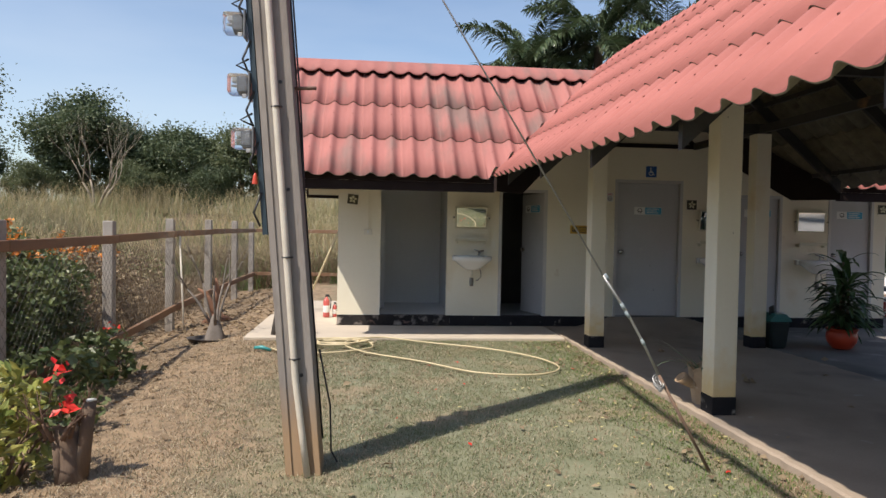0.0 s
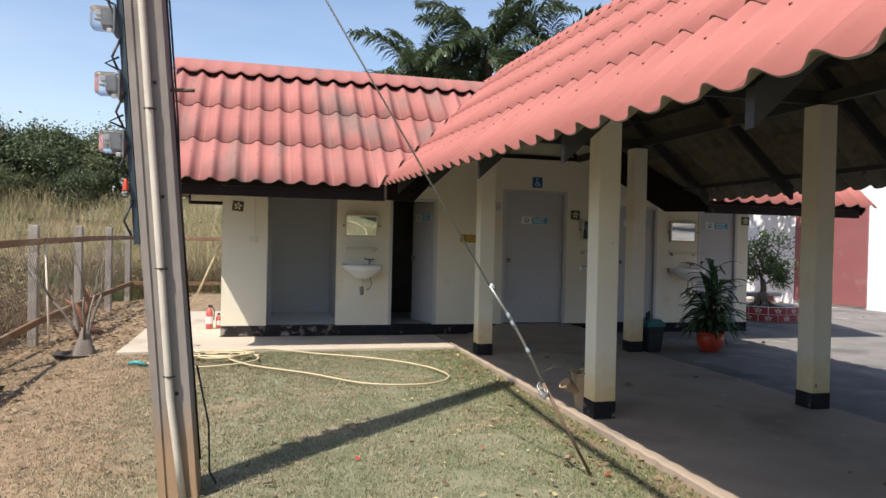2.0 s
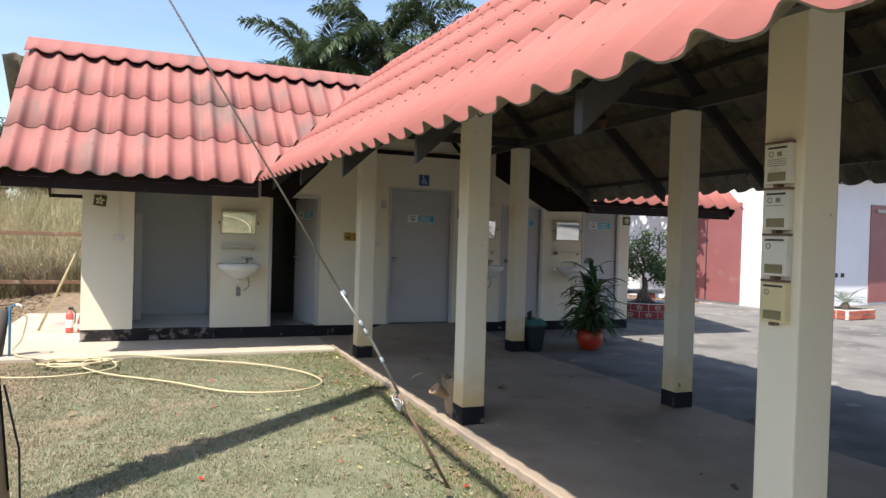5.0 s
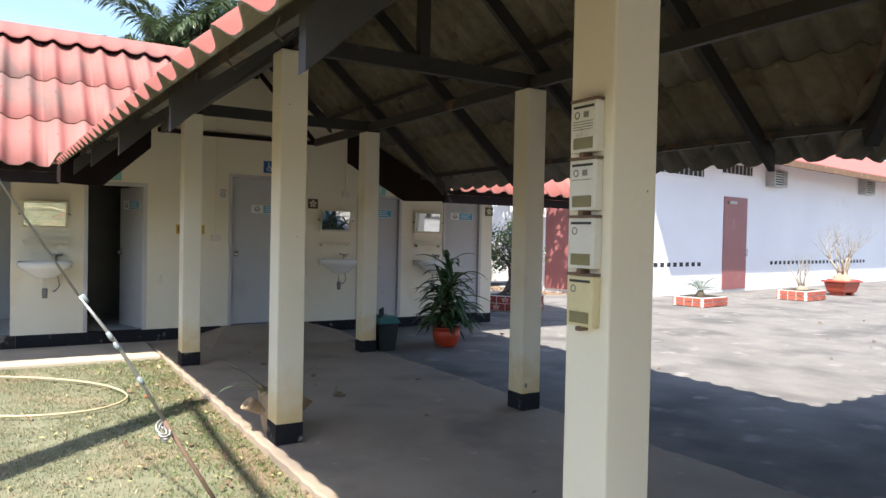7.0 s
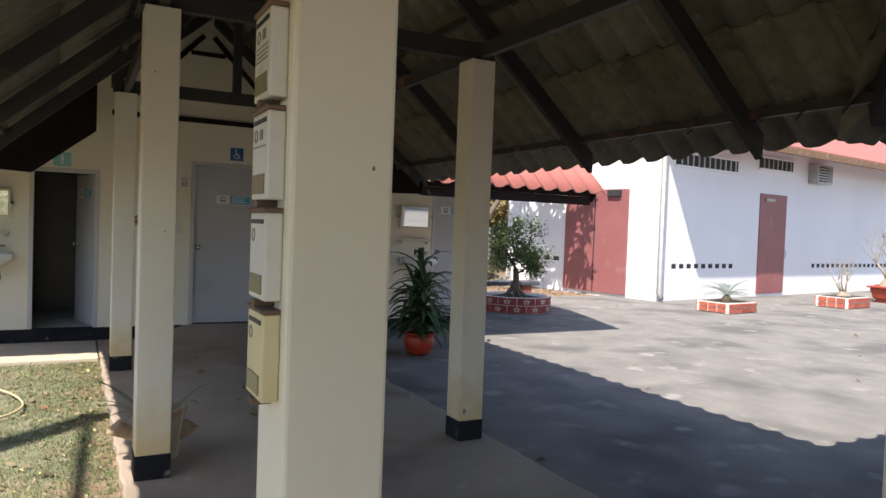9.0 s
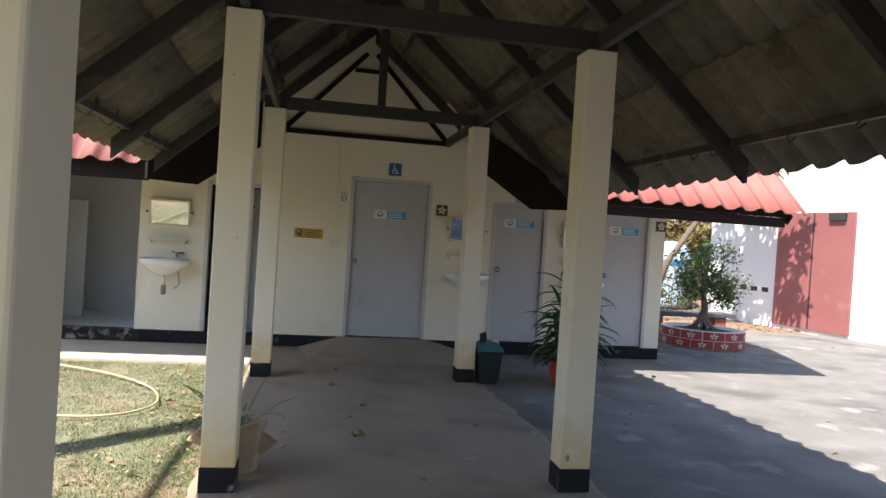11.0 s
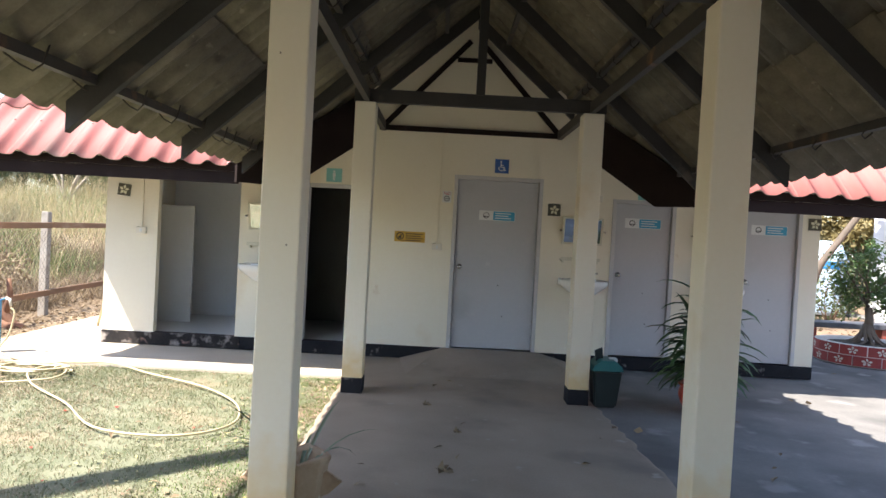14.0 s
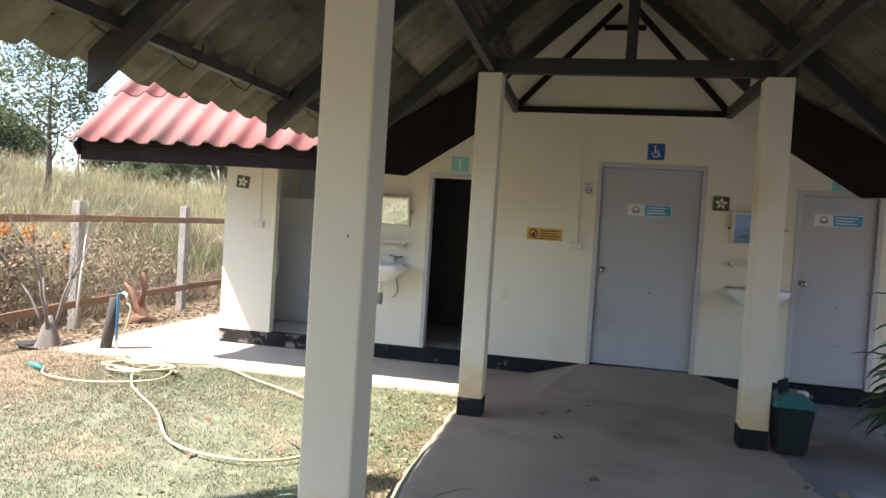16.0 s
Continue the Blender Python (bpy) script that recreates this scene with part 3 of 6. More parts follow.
for sgn in (1, -1):
    for u in (0.35, 1.08, 1.98):
        bm = B()
        beam(bm, (RX + u, -4.2 + sgn * u, under(RX + u, 0.085)), (10.4, -4.2 + sgn * u, under(RX + u, 0.085)), 0.04, 0.06)
        part("purlin", bm, M["steel"], frame_ob)
    for k in range(7):
        x = 3.9 + 1.04 * k
        rafter((x, -4.2 + sgn * 2.12, 2.12), (x, -4.2, RZ - 0.09))
def hooks(x0, skew, z_of, y0, y1, seed):
    """Bent hook bolts that hold the sheets to a purlin."""
    rng = random.Random(seed)
    bm = B()
    y = y0
    while y < y1:
        x = x0 + skew * y
        z = z_of(x, y)
        a = rng.uniform(-0.5, 0.5)
        tube(bm, [(x + 0.05, y + 0.05 * a, z + 0.05), (x + 0.028, y + 0.03 * a, z - 0.03), (x - 0.005, y, z - 0.062), (x - 0.04, y - 0.03, z - 0.045), (x - 0.05, y - 0.10 - 0.06 * a, z - 0.02)], 0.0045, 5)
        y += rng.choice((0.257, 0.514, 0.514))
    tagged(part("hook_bolts", bm, M["wire"], frame_ob, "bent wire hook bolts"), kind="stuff")


hooks(RX - 1.99, -0.0192, lambda x, y: west(x, y) - 0.037, -4.0, 3.4, 5)
hooks(RX - 1.08, 0.0, lambda x, y: west(x, y) - 0.037, -3.0, 4.4, 6)
hooks(RX + 2.0, 0.0, lambda x, y: under(x, 0.085), -2.0, 3.4, 7)
hooks(RX + 1.08, 0.0, lambda x, y: under(x, 0.085), -2.6, 4.4, 8)
bm = B()
for y in (-2.98, -5.27):
    beam(bm, (2.1, y, 2.74), (10.2, y, 2.74), 0.05, 0.10)
part("plate_beam", bm, M["steel"], frame_ob)

# ---- white building across the yard ----
WB = thing("building", "white rendered building with red-brown steel doors and a red roof", "building", pose(11.45, 7.65, 0, 0, 0, 8))
bm = B()
box(bm, 0, 30, 0, 0.2, -0.1, 3.9)
box(bm, 0, 0.2, 0.2, 5.2, -0.1, 3.9)
box(bm, 0.2, 30, 5.0, 5.2, -0.1, 3.9)
part("wall", bm, M["white"], WB)
for x in (0.0, 29.8):
    bm = B()
    rows = [[bm.verts.new((x + o, y, z)) for y, z in ((0.05, 3.902), (5.15, 3.902), (5.15, 6.22), (0.05, 4.15))] for o in (0.0, 0.2)]
    bm.faces.new(rows[0])
    bm.faces.new(rows[1][::-1])
    for k in range(4):
        bm.faces.new((rows[0][k], rows[1][k], rows[1][(k + 1) % 4], rows[0][(k + 1) % 4]))
    part("gable_wall", bm, M["white"], WB)
bm = B()
box(bm, 4.15, 5.45, -0.03, 0.0, 0.06, 2.70, 0.005)
wd = part("door", bm, M["brown"], WB, "tall red-brown steel door")
bm = B()
box(bm, -0.05, -0.002, 0.85, 1.86, 0.05, 2.58, 0.005)
part("door", bm, M["brown"], WB, "red-brown steel door leaf")
bm = B()
box(bm, -0.05, -0.002, 1.88, 2.88, 0.05, 2.58, 0.005)
part("door", bm, M["brown"], WB, "red-brown steel door leaf")
bm = B()
vs = [bm.verts.new(p) for p in ((-0.2, -1.0, 3.75), (31, -1.0, 3.75), (31, 5.4, 6.35), (-0.2, 5.4, 6.35), (-0.2, -1.0, 3.83), (31, -1.0, 3.83), (31, 5.4, 6.43), (-0.2, 5.4, 6.43))]
for f in ((0, 1, 2, 3), (7, 6, 5, 4), (0, 4, 5, 1), (1, 5, 6, 2), (2, 6, 7, 3), (3, 7, 4, 0)):
    bm.faces.new([vs[i] for i in f])
part("roof", bm, M["red"], WB, "red corrugated roof")

# ---- concrete pole ----
PX, PY = -3.03, -0.86
pole = thing("utility_pole", "leaning-looking square concrete utility pole with recessed face", "utility pole", pose(PX, PY, -0.1))
bm = B()
h = 6.5
lo = [bm.verts.new(p) for p in ((-0.105, -0.11, 0), (0.105, -0.11, 0), (0.105, 0.11, 0), (-0.105, 0.11, 0))]
hi = [bm.verts.new(p) for p in ((-0.55 - 0.095, -0.08, h), (-0.55 + 0.095, -0.08, h), (-0.55 + 0.095, 0.08, h), (-0.55 - 0.095, 0.08, h))]
bm.faces.new(lo[::-1])
bm.faces.new(hi)
for k in range(4):
    bm.faces.new((lo[k], lo[(k + 1) % 4], hi[(k + 1) % 4], hi[k]))
part("shaft", bm, M["pole"], pole)

# ---- fence ----
M["post"] = surf("fence_post_concrete", (0.36, 0.33, 0.29), (0.26, 0.23, 0.20), 5.0, 0.9, 0.4, 60, (0.16, 0.13, 0.10), 6.0, 0.58)
M["rail"] = surf("weathered_rail_wood", (0.24, 0.13, 0.07), (0.17, 0.10, 0.06), 5.0, 0.8, 0.4, 60, (0.32, 0.24, 0.17), 6.0, 0.56, stretch=(1, 0.2, 1))
fence = thing("fence", "wire mesh fence with pale concrete posts and wooden rails", "fence")
FX = -5.73
for k in range(-3, 5):
    y = min(3.42 + 2.5 * k, 13.1)
    bm = B()
    box(bm, FX - 0.06, FX + 0.06, y - 0.06, y + 0.06, -0.4, float(np.interp(y, [3, 6, 13], [1.43, 1.49, 1.52])) + 0.02 * math.sin(7 * k), 0.012)
    part("post", bm, M["post"], fence)
for k in range(1, 5):
    x = FX + 2.36 * k
    bm = B()
    box(bm, x - 0.06, x + 0.06, 13.1, 13.22, -0.4, 1.52, 0.012)
    part("post", bm, M["post"], fence)


def rail_z(y, top):
    """The rails climb gently with the ground."""
    return float(np.interp(y, [1.7, 5, 8, 13], [1.20, 1.26, 1.30, 1.32]) if top else np.interp(y, [2.5, 4.3, 6, 8, 10, 13], [0.02, 0.06, 0.15, 0.18, 0.20, 0.22]))


for top in (False, True):
    for k in range(-3, 4):
        y0 = 3.42 + 2.5 * k
        y1 = min(y0 + 2.5, 13.1)
        bm = B()
        beam(bm, (FX + 0.09, y0 + 0.004, rail_z(y0, top)), (FX + 0.09, y1 - 0.004, rail_z(y1, top) - 0.006 * (k % 2)), 0.045, 0.095)
        bmesh.ops.bevel(bm, geom=bm.edges[:], offset=0.006, segments=1, affect="EDGES")
        part("rail", bm, M["rail"], fence)
    z = rail_z(13, top)
    bm = B()
    box(bm, FX, FX + 9.5, 13.05, 13.09, z - 0.045, z + 0.045, 0.006)
    part("rail", bm, M["rail"], fence)


def mesh_wires(p, q, z0, z1, step, sag):
    """Chain-link wire: two sets of slanting strands between the ends p and q."""
    bm = B()
    p, q = Vector((*p, 0)), Vector((*q, 0))
    n = int((q - p).length / step)
    h = z1 - z0
    run = h / (q - p).length * 0.9
    for k in range(-int(run * n), n):
        for sgn in (0, 1):
            a, b = k / n, k / n + run
            za, zb = (z0, z1) if sgn == 0 else (z1, z0)
            t0, t1 = max(0, (0 - a) / (b - a)), min(1, (1 - a) / (b - a))
            if t1 <= t0:
                continue
            pa, pb = p.lerp(q, a + (b - a) * t0), p.lerp(q, a + (b - a) * t1)
            beam(bm, (pa.x, pa.y, za + (zb - za) * t0), (pb.x, pb.y, za + (zb - za) * t1), 0.0021, 0.0021)
    return bm


part("wire_mesh", mesh_wires((FX + 0.06, -3.4), (FX + 0.06, 13.0), -0.08, 1.20, 0.10, 0), M["wire"], fence, "rusty chain-link wire")
part("wire_mesh", mesh_wires((FX, 13.1), (FX + 9.4, 13.1), -0.08, 1.20, 0.09, 0), M["wire"], fence, "rusty chain-link wire")

# ---- doors of the toilet block ----
M["chrome"] = surf("worn_chrome", (0.55, 0.54, 0.52), None, 9.0, 0.25, 0.0, 60, metal=1.0)
M["sign_blue"] = surf("sign_blue_print", (0.02, 0.10, 0.33), (0.02, 0.09, 0.29), 3, 0.45, 0, 40)
M["sign_cyan"] = surf("sign_cyan_print", (0.05, 0.35, 0.55), (0.05, 0.31, 0.50), 3, 0.4, 0, 40)
M["sign_teal"] = surf("sign_teal_print", (0.25, 0.55, 0.52), (0.22, 0.50, 0.47), 3, 0.4, 0, 40)
M["sign_white"] = surf("sign_white_print", (0.75, 0.76, 0.74), None, 3, 0.4, 0, 40)
M["sign_yellow"] = surf("sign_yellow_print", (0.62, 0.38, 0.05), (0.55, 0.33, 0.05), 3, 0.45, 0, 40)
M["sign_red"] = surf("sign_red_print", (0.60, 0.05, 0.04), None, 3, 0.45, 0, 40)
M["ink"] = surf("dark_ink", (0.03, 0.03, 0.03), None, 3, 0.5, 0, 40)
M["plastic"] = surf("old_white_plastic", (0.72, 0.68, 0.58), (0.66, 0.61, 0.50), 4, 0.4, 0.03, 40)


def plate(bm, x0, x1, z0, z1, y, thick=0.004):
    return box(bm, x0, x1, y - thick, y, z0, z1)


def ring(bm, cx, cz, y, r0, r1, thick=0.003, a0=0.0, a1=2 * math.pi, seg=20):
    vs = []
    for i in range(seg + 1):
        a = a0 + (a1 - a0) * i / seg
        vs.append([bm.verts.new((cx + r * math.cos(a), yy, cz + r * math.sin(a))) for r, yy in ((r0, y), (r1, y), (r1, y - thick), (r0, y - thick))])
    for p, q in zip(vs, vs[1:]):
        for k in range(4):
            bm.faces.new((p[k], p[(k + 1) % 4], q[(k + 1) % 4], q[k]))
    return bm


def door_sticker(parent, x0, z0, y, m=None, wide=0.43, high=0.115):
    s = part("sticker", plate(B(), x0, x0 + wide, z0, z0 + high, y, 0.002), M["sign_white"], parent, "white and blue notice sticker", m)
    part("panel", plate(B(), x0 + 0.17, x0 + wide - 0.005, z0 + 0.006, z0 + high - 0.006, y - 0.002, 0.002), M["sign_cyan"], s)
    bm = B()
    for k in range(3):
        plate(bm, x0 + 0.19, x0 + wide - 0.05 - 0.03 * (k % 2), z0 + 0.025 + 0.028 * k, z0 + 0.036 + 0.028 * k, y - 0.004, 0.001)
    part("text_bars", bm, M["sign_white"], s)
    bm = ring(B(), x0 + 0.085, z0 + high / 2, y - 0.002, 0.028, 0.036, 0.002)
    plate(bm, x0 + 0.05, x0 + 0.12, z0 + 0.04, z0 + 0.05, y - 0.004, 0.001)
    part("emblem", bm, M["ink"], s)


def door(n, x0, x1, top, knob_left=True, angle=0.0):
    """A flush door with its frame; angle: how far it stands open into the room."""
    d = tagged(new("door_%d" % n), "closed grey painted flush door with chrome knob" if not angle else "grey painted flush door standing open inward", "door", kind="structure")
    bm = B()
    w = 0.045
    box(bm, x0, x0 + w, WY - 0.012, WY + 0.11, 0.150, top, 0.003)
    box(bm, x1 - w, x1, WY - 0.012, WY + 0.11, 0.150, top, 0.003)
    box(bm, x0 + w, x1 - w, WY - 0.012, WY + 0.11, top - w, top, 0.003)
    part("door_frame", bm, M["frame"], d, "grey painted door frame")
    lx0, lx1 = x0 + w + 0.004, x1 - w - 0.004
    hinge = lx1 if knob_left else lx0
    piv = Matrix.Translation((hinge, WY + 0.03, 0)) @ Matrix.Rotation(radians(-angle), 4, "Z") @ Matrix.Translation((-hinge, -(WY + 0.03), 0))
    bm = box(B(), lx0, lx1, WY + 0.03, WY + 0.066, 0.165, top - w - 0.004, 0.003)
    leaf = part("door_leaf", bm, M["door"], d, m=piv)
    kx = lx0 + 0.06 if knob_left else lx1 - 0.06
    bm = lathe(B(), [(0.0, 0.062), (0.022, 0.060), (0.029, 0.045), (0.024, 0.030), (0.012, 0.022), (0.012, 0.008), (0.033, 0.006), (0.033, 0.0)], 16)
    part("knob", bm, M["chrome"], leaf, "chrome knob", Matrix.Translation((kx, WY + 0.03, 1.13)) @ Matrix.Rotation(radians(90), 4, "X"))
    bm = B()
    for q, r in ((0.55, 0.62), (0.62, 0.25)):
        plate(bm, lx0 + (lx1 - lx0) * q, lx0 + (lx1 - lx0) * q + 0.012, 0.3 + r, 0.312 + r, WY + 0.03, 0.002)
    part("screw_hole", bm, M["ink"], leaf)
    door_sticker(leaf, (lx0 + lx1) / 2 - 0.215, 1.70, WY + 0.03)
    return d


door(1, -0.79, -0.065, 2.03, True, 72)
door(2, 0.97, 2.03, 2.22)
door(3, 2.87, 3.63, 2.03)
door(4, 4.39, 5.14, 2.03)


# ---- signs, tiles and switches on the wall ----
def wall_sign(name, label, category, x0, x1, z0, z1, mat):
    s = thing(name, label, category, pose((x0 + x1) / 2, WY, (z0 + z1) / 2))
    part("plate", plate(B(), (x0 - x1) / 2, (x1 - x0) / 2, (z0 - z1) / 2, (z1 - z0) / 2, 0.0, 0.006), mat, s)
    return s


s = wall_sign("access_sign", "blue square sign with white wheelchair symbol above the door", "sign", 1.44, 1.605, 2.265, 2.43, M["sign_blue"])
bm = ring(B(), -0.005, -0.022, -0.006, 0.026, 0.036, 0.002, radians(150), radians(395))
ring(bm, -0.012, 0.052, -0.006, 0.0005, 0.011, 0.002)
plate(bm, -0.018, -0.006, -0.015, 0.038, -0.006, 0.002)
plate(bm, -0.006, 0.022, 0.004, 0.013, -0.006, 0.002)
plate(bm, -0.006, 0.030, -0.018, -0.008, -0.006, 0.002)
plate(bm, 0.024, 0.034, -0.050, -0.008, -0.006, 0.002)
plate(bm, 0.034, 0.052, -0.050, -0.041, -0.006, 0.002)
part("symbol", bm, M["sign_white"], s)
for x0, z0 in ((-0.557, 2.055), (3.162, 2.035)):
    s = wall_sign("toilet_sign", "pale teal square toilet sign above the door", "sign", x0, x0 + 0.185, z0, z0 + 0.16, M["sign_teal"])
    bm = ring(B(), 0, 0.045, -0.006, 0.0005, 0.012, 0.002)
    plate(bm, -0.016, 0.016, -0.015, 0.030, -0.006, 0.002)
    plate(bm, -0.012, -0.002, -0.060, -0.015, -0.006, 0.002)
    plate(bm, 0.002, 0.012, -0.060, -0.015, -0.006, 0.002)
    part("symbol", bm, M["sign_white"], s)
s = wall_sign("notice_sign", "yellow rectangular notice with a black round prohibition symbol", "sign", 0.289, 0.652, 1.39, 1.515, M["sign_yellow"])
bm = ring(B(), -0.115, 0.004, -0.006, 0.034, 0.046, 0.002)
plate(bm, -0.135, -0.105, -0.022, 0.004, -0.006, 0.002)
plate(bm, -0.112, -0.098, -0.026, 0.026, -0.006, 0.002)
part("symbol", bm, M["ink"], s)
bm = B()
for k in range(4):
    plate(bm, -0.05, 0.155 - 0.02 * (k % 2), 0.030 - 0.026 * k, 0.040 - 0.026 * k, -0.006, 0.002)
plate(bm, -0.10, -0.06, -0.052, -0.045, -0.006, 0.002)
part("text_bars", bm, M["ink"], s)
s = wall_sign("no_smoking_sign", "small white no smoking sign with red lettering", "sign", 0.835, 0.942, 1.885, 2.018, M["sign_white"])
cu = bpy.data.curves.new("lettering", "FONT")
cu.body, cu.size, cu.align_x, cu.extrude = "NO", 0.05, "CENTER", 0.001
cu.materials.append(M["sign_red"])
lt = new("lettering", cu)
lt.matrix_basis = pose(0, -0.0075, 0.024, 90)
lt.parent = s
bm = ring(B(), 0, -0.022, -0.006, 0.026, 0.034, 0.002)
plate(bm, -0.022, 0.022, -0.026, -0.018, -0.006, 0.002)
part("symbol", bm, M["ink"], s)
M["tile_dark"] = surf("dark_glazed_tile", (0.05, 0.05, 0.03), (0.09, 0.08, 0.04), 20, 0.3, 0.1, 60)
M["petal"] = surf("cream_glazed_petal", (0.75, 0.72, 0.52), (0.65, 0.60, 0.38), 20, 0.3, 0.1, 60)
first_tile = None
for x, z, tilt in ((-2.945, 1.83, 6), (2.172, 1.862, 0), (5.29, 1.855, 0)):
    m = pose(x, WY, z, 0, tilt, 0)
    if first_tile:
        copy_thing(first_tile, m)
        continue
    first_tile = thing("flower_tile", "dark square wall tile with a cream frangipani flower", "tile", m, "flower tiles on the wall")
    part("plate", plate(B(), -0.075, 0.075, -0.07, 0.07, 0, 0.012), M["tile_dark"], first_tile)
    for k in range(5):
        bm = B()
        vs = [bm.verts.new(p) for p in ((0, -0.014, 0.006), (0.02, -0.018, 0.03), (0.006, -0.016, 0.062), (-0.016, -0.014, 0.034))]
        bm.faces.new(vs)
        part("petal", bm, M["petal"], first_tile, m=pose(0, 0, 0, 0, 72 * k, 0))
for x, z, up in ((-2.72, 1.36, 2.4), (0.80, 1.348, 3.0), (2.68, 2.025, 2.6)):
    s = thing("wall_switch", "old white plastic switch box with a surface conduit", "switch", pose(x, WY, z))
    part("box", box(B(), -0.06, 0.06, -0.035, 0, -0.04, 0.04, 0.006), M["plastic"], s)
    part("rocker", box(B(), -0.012, 0.012, -0.042, -0.035, -0.018, 0.018, 0.002), M["sign_white"], s)
    part("conduit", box(B(), -0.009, 0.009, -0.014, 0, 0.041, up - z, 0.002), M["cream"], s)

# ---- basins, mirrors, shelves ----
M["ceramic"] = surf("white_ceramic", (0.78, 0.78, 0.76), (0.74, 0.73, 0.70), 2, 0.15, 0, 40)
M["pvc"] = surf("grey_pvc", (0.24, 0.23, 0.21), (0.17, 0.16, 0.145), 6, 0.45, 0.05, 40)
M["mirror"] = surf("mirror_silver", (0.86, 0.88, 0.87), (0.82, 0.84, 0.83), 1.0, 0.03, 0.0, 40, metal=1.0)
M["old_frame"] = surf("yellowed_frame", (0.66, 0.63, 0.50), (0.58, 0.54, 0.40), 6, 0.5, 0.05, 50)


def basin(m):
    b = thing("wash_basin", "white ceramic wall basin with chrome tap and exposed trap", "basin", m, "wall basins")
    bm = B()
    prof = [(1.0, 0.0), (1.005, 0.018), (0.985, 0.026), (0.90, 0.024), (0.82, -0.01), (0.66, -0.075), (0.2, -0.10), (0.0, -0.102)]
    out = [(0.0, -0.175), (0.24, -0.172), (0.40, -0.155), (0.62, -0.11), (0.84, -0.062), (0.97, -0.035), (1.0, -0.012), (1.0, 0.0)]
    rings = []
    for r, z in out + prof[1:]:
        row = []
        for k in range(28):
            a = 2 * math.pi * k / 28
            cx, cy = math.cos(a), math.sin(a)
            sx = 0.285 * r * (abs(cx) ** 0.8) * (1 if cx > 0 else -1)
            sy = 0.195 * r * cy
            row.append(bm.verts.new((sx, min(sy - 0.2, -0.002), z)))
        rings.append(row)
    for r0, r1 in zip(rings, rings[1:]):
        for k in range(28):
            f = bm.faces.new((r0[k], r0[(k + 1) % 28], r1[(k + 1) % 28], r1[k]))
            f.smooth = True
    bmesh.ops.remove_doubles(bm, verts=bm.verts, dist=0.0004)
    part("bowl", bm, M["ceramic"], b)
    part("back_ledge", box(B(), -0.27, 0.27, -0.07, -0.001, -0.05, 0.03, 0.012), M["ceramic"], b)
    bm = tube(B(), [(0.12, -0.045, 0.028), (0.12, -0.045, 0.07), (0.12, -0.07, 0.085), (0.12, -0.13, 0.08), (0.12, -0.14, 0.065)], 0.011, 8)
    tube(bm, [(0.045, -0.05, 0.112), (0.12, -0.045, 0.098), (0.195, -0.05, 0.104)], 0.010, 6)
    tube(bm, [(0.12, -0.045, 0.07), (0.12, -0.045, 0.1)], 0.014, 8)
    part("tap", bm, M["chrome"], b, "chrome tap")
    bm = tube(B(), [(0, -0.17, -0.16), (0, -0.17, -0.29)], 0.018, 10)
    part("waste_pipe", bm, M["plastic"], b)
    bm = lathe(B(), [(0.0, -0.41), (0.028, -0.408), (0.032, -0.33), (0.028, -0.29), (0.0, -0.288)], 14, (0, -0.17, 0))
    part("trap", bm, M["pvc"], b, "grey bottle trap")
    bm = tube(B(), [(0.12, -0.05, -0.05), (0.14, -0.045, -0.16), (0.16, -0.05, -0.27), (0.12, -0.04, -0.33), (0.09, -0.01, -0.34)], 0.006, 6)
    part("supply_hose", bm, M["pvc"], b)
    return b


b0 = basin(pose(-1.21, WY, 1.01))
copy_thing(b0, pose(2.53, WY, 1.03))
copy_thing(b0, pose(4.12, WY, 1.02))
first_mirror = None
for x, z, tip in ((-1.21, 1.60, 14), (2.52, 1.63, 11), (4.09, 1.64, 2.5)):
    m = pose(x, WY - 0.03, z, tip, 0, 0)
    if first_mirror:
        copy_thing(first_mirror, m)
        continue
    first_mirror = thing("wall_mirror", "framed mirror tilted on side pivots above the basin", "mirror", m, "mirrors over the basins")
    part("glass", box(B(), -0.215, 0.215, -0.012, -0.004, -0.14, 0.14), M["mirror"], first_mirror, "silvered glass")
    bm = B()
    for a in ((-0.24, -0.215, -0.165, 0.165), (0.215, 0.24, -0.165, 0.165), (-0.215, 0.215, -0.165, -0.14), (-0.215, 0.215, 0.14, 0.165)):
        box(bm, a[0], a[1], -0.02, 0.008, a[2], a[3], 0.003)
    part("mirror_frame", bm, M["old_frame"], first_mirror, "yellowed white frame")
    part("backing", box(B(), -0.214, 0.214, -0.0035, 0.004, -0.139, 0.139), M["old_frame"], first_mirror)
    for sx in (-1, 1):
        bm = tube(B(), [(sx * 0.242, 0.03, 0), (sx * 0.262, 0.03, 0), (sx * 0.262, -0.02, 0)], 0.008, 6)
        lathe(bm, [(0.0, 0.014), (0.014, 0.008), (0.014, -0.008), (0.0, -0.014)], 10, (sx * 0.262, -0.02, 0))
        part("pivot", bm, M["chrome"], first_mirror)
first_shelf = None
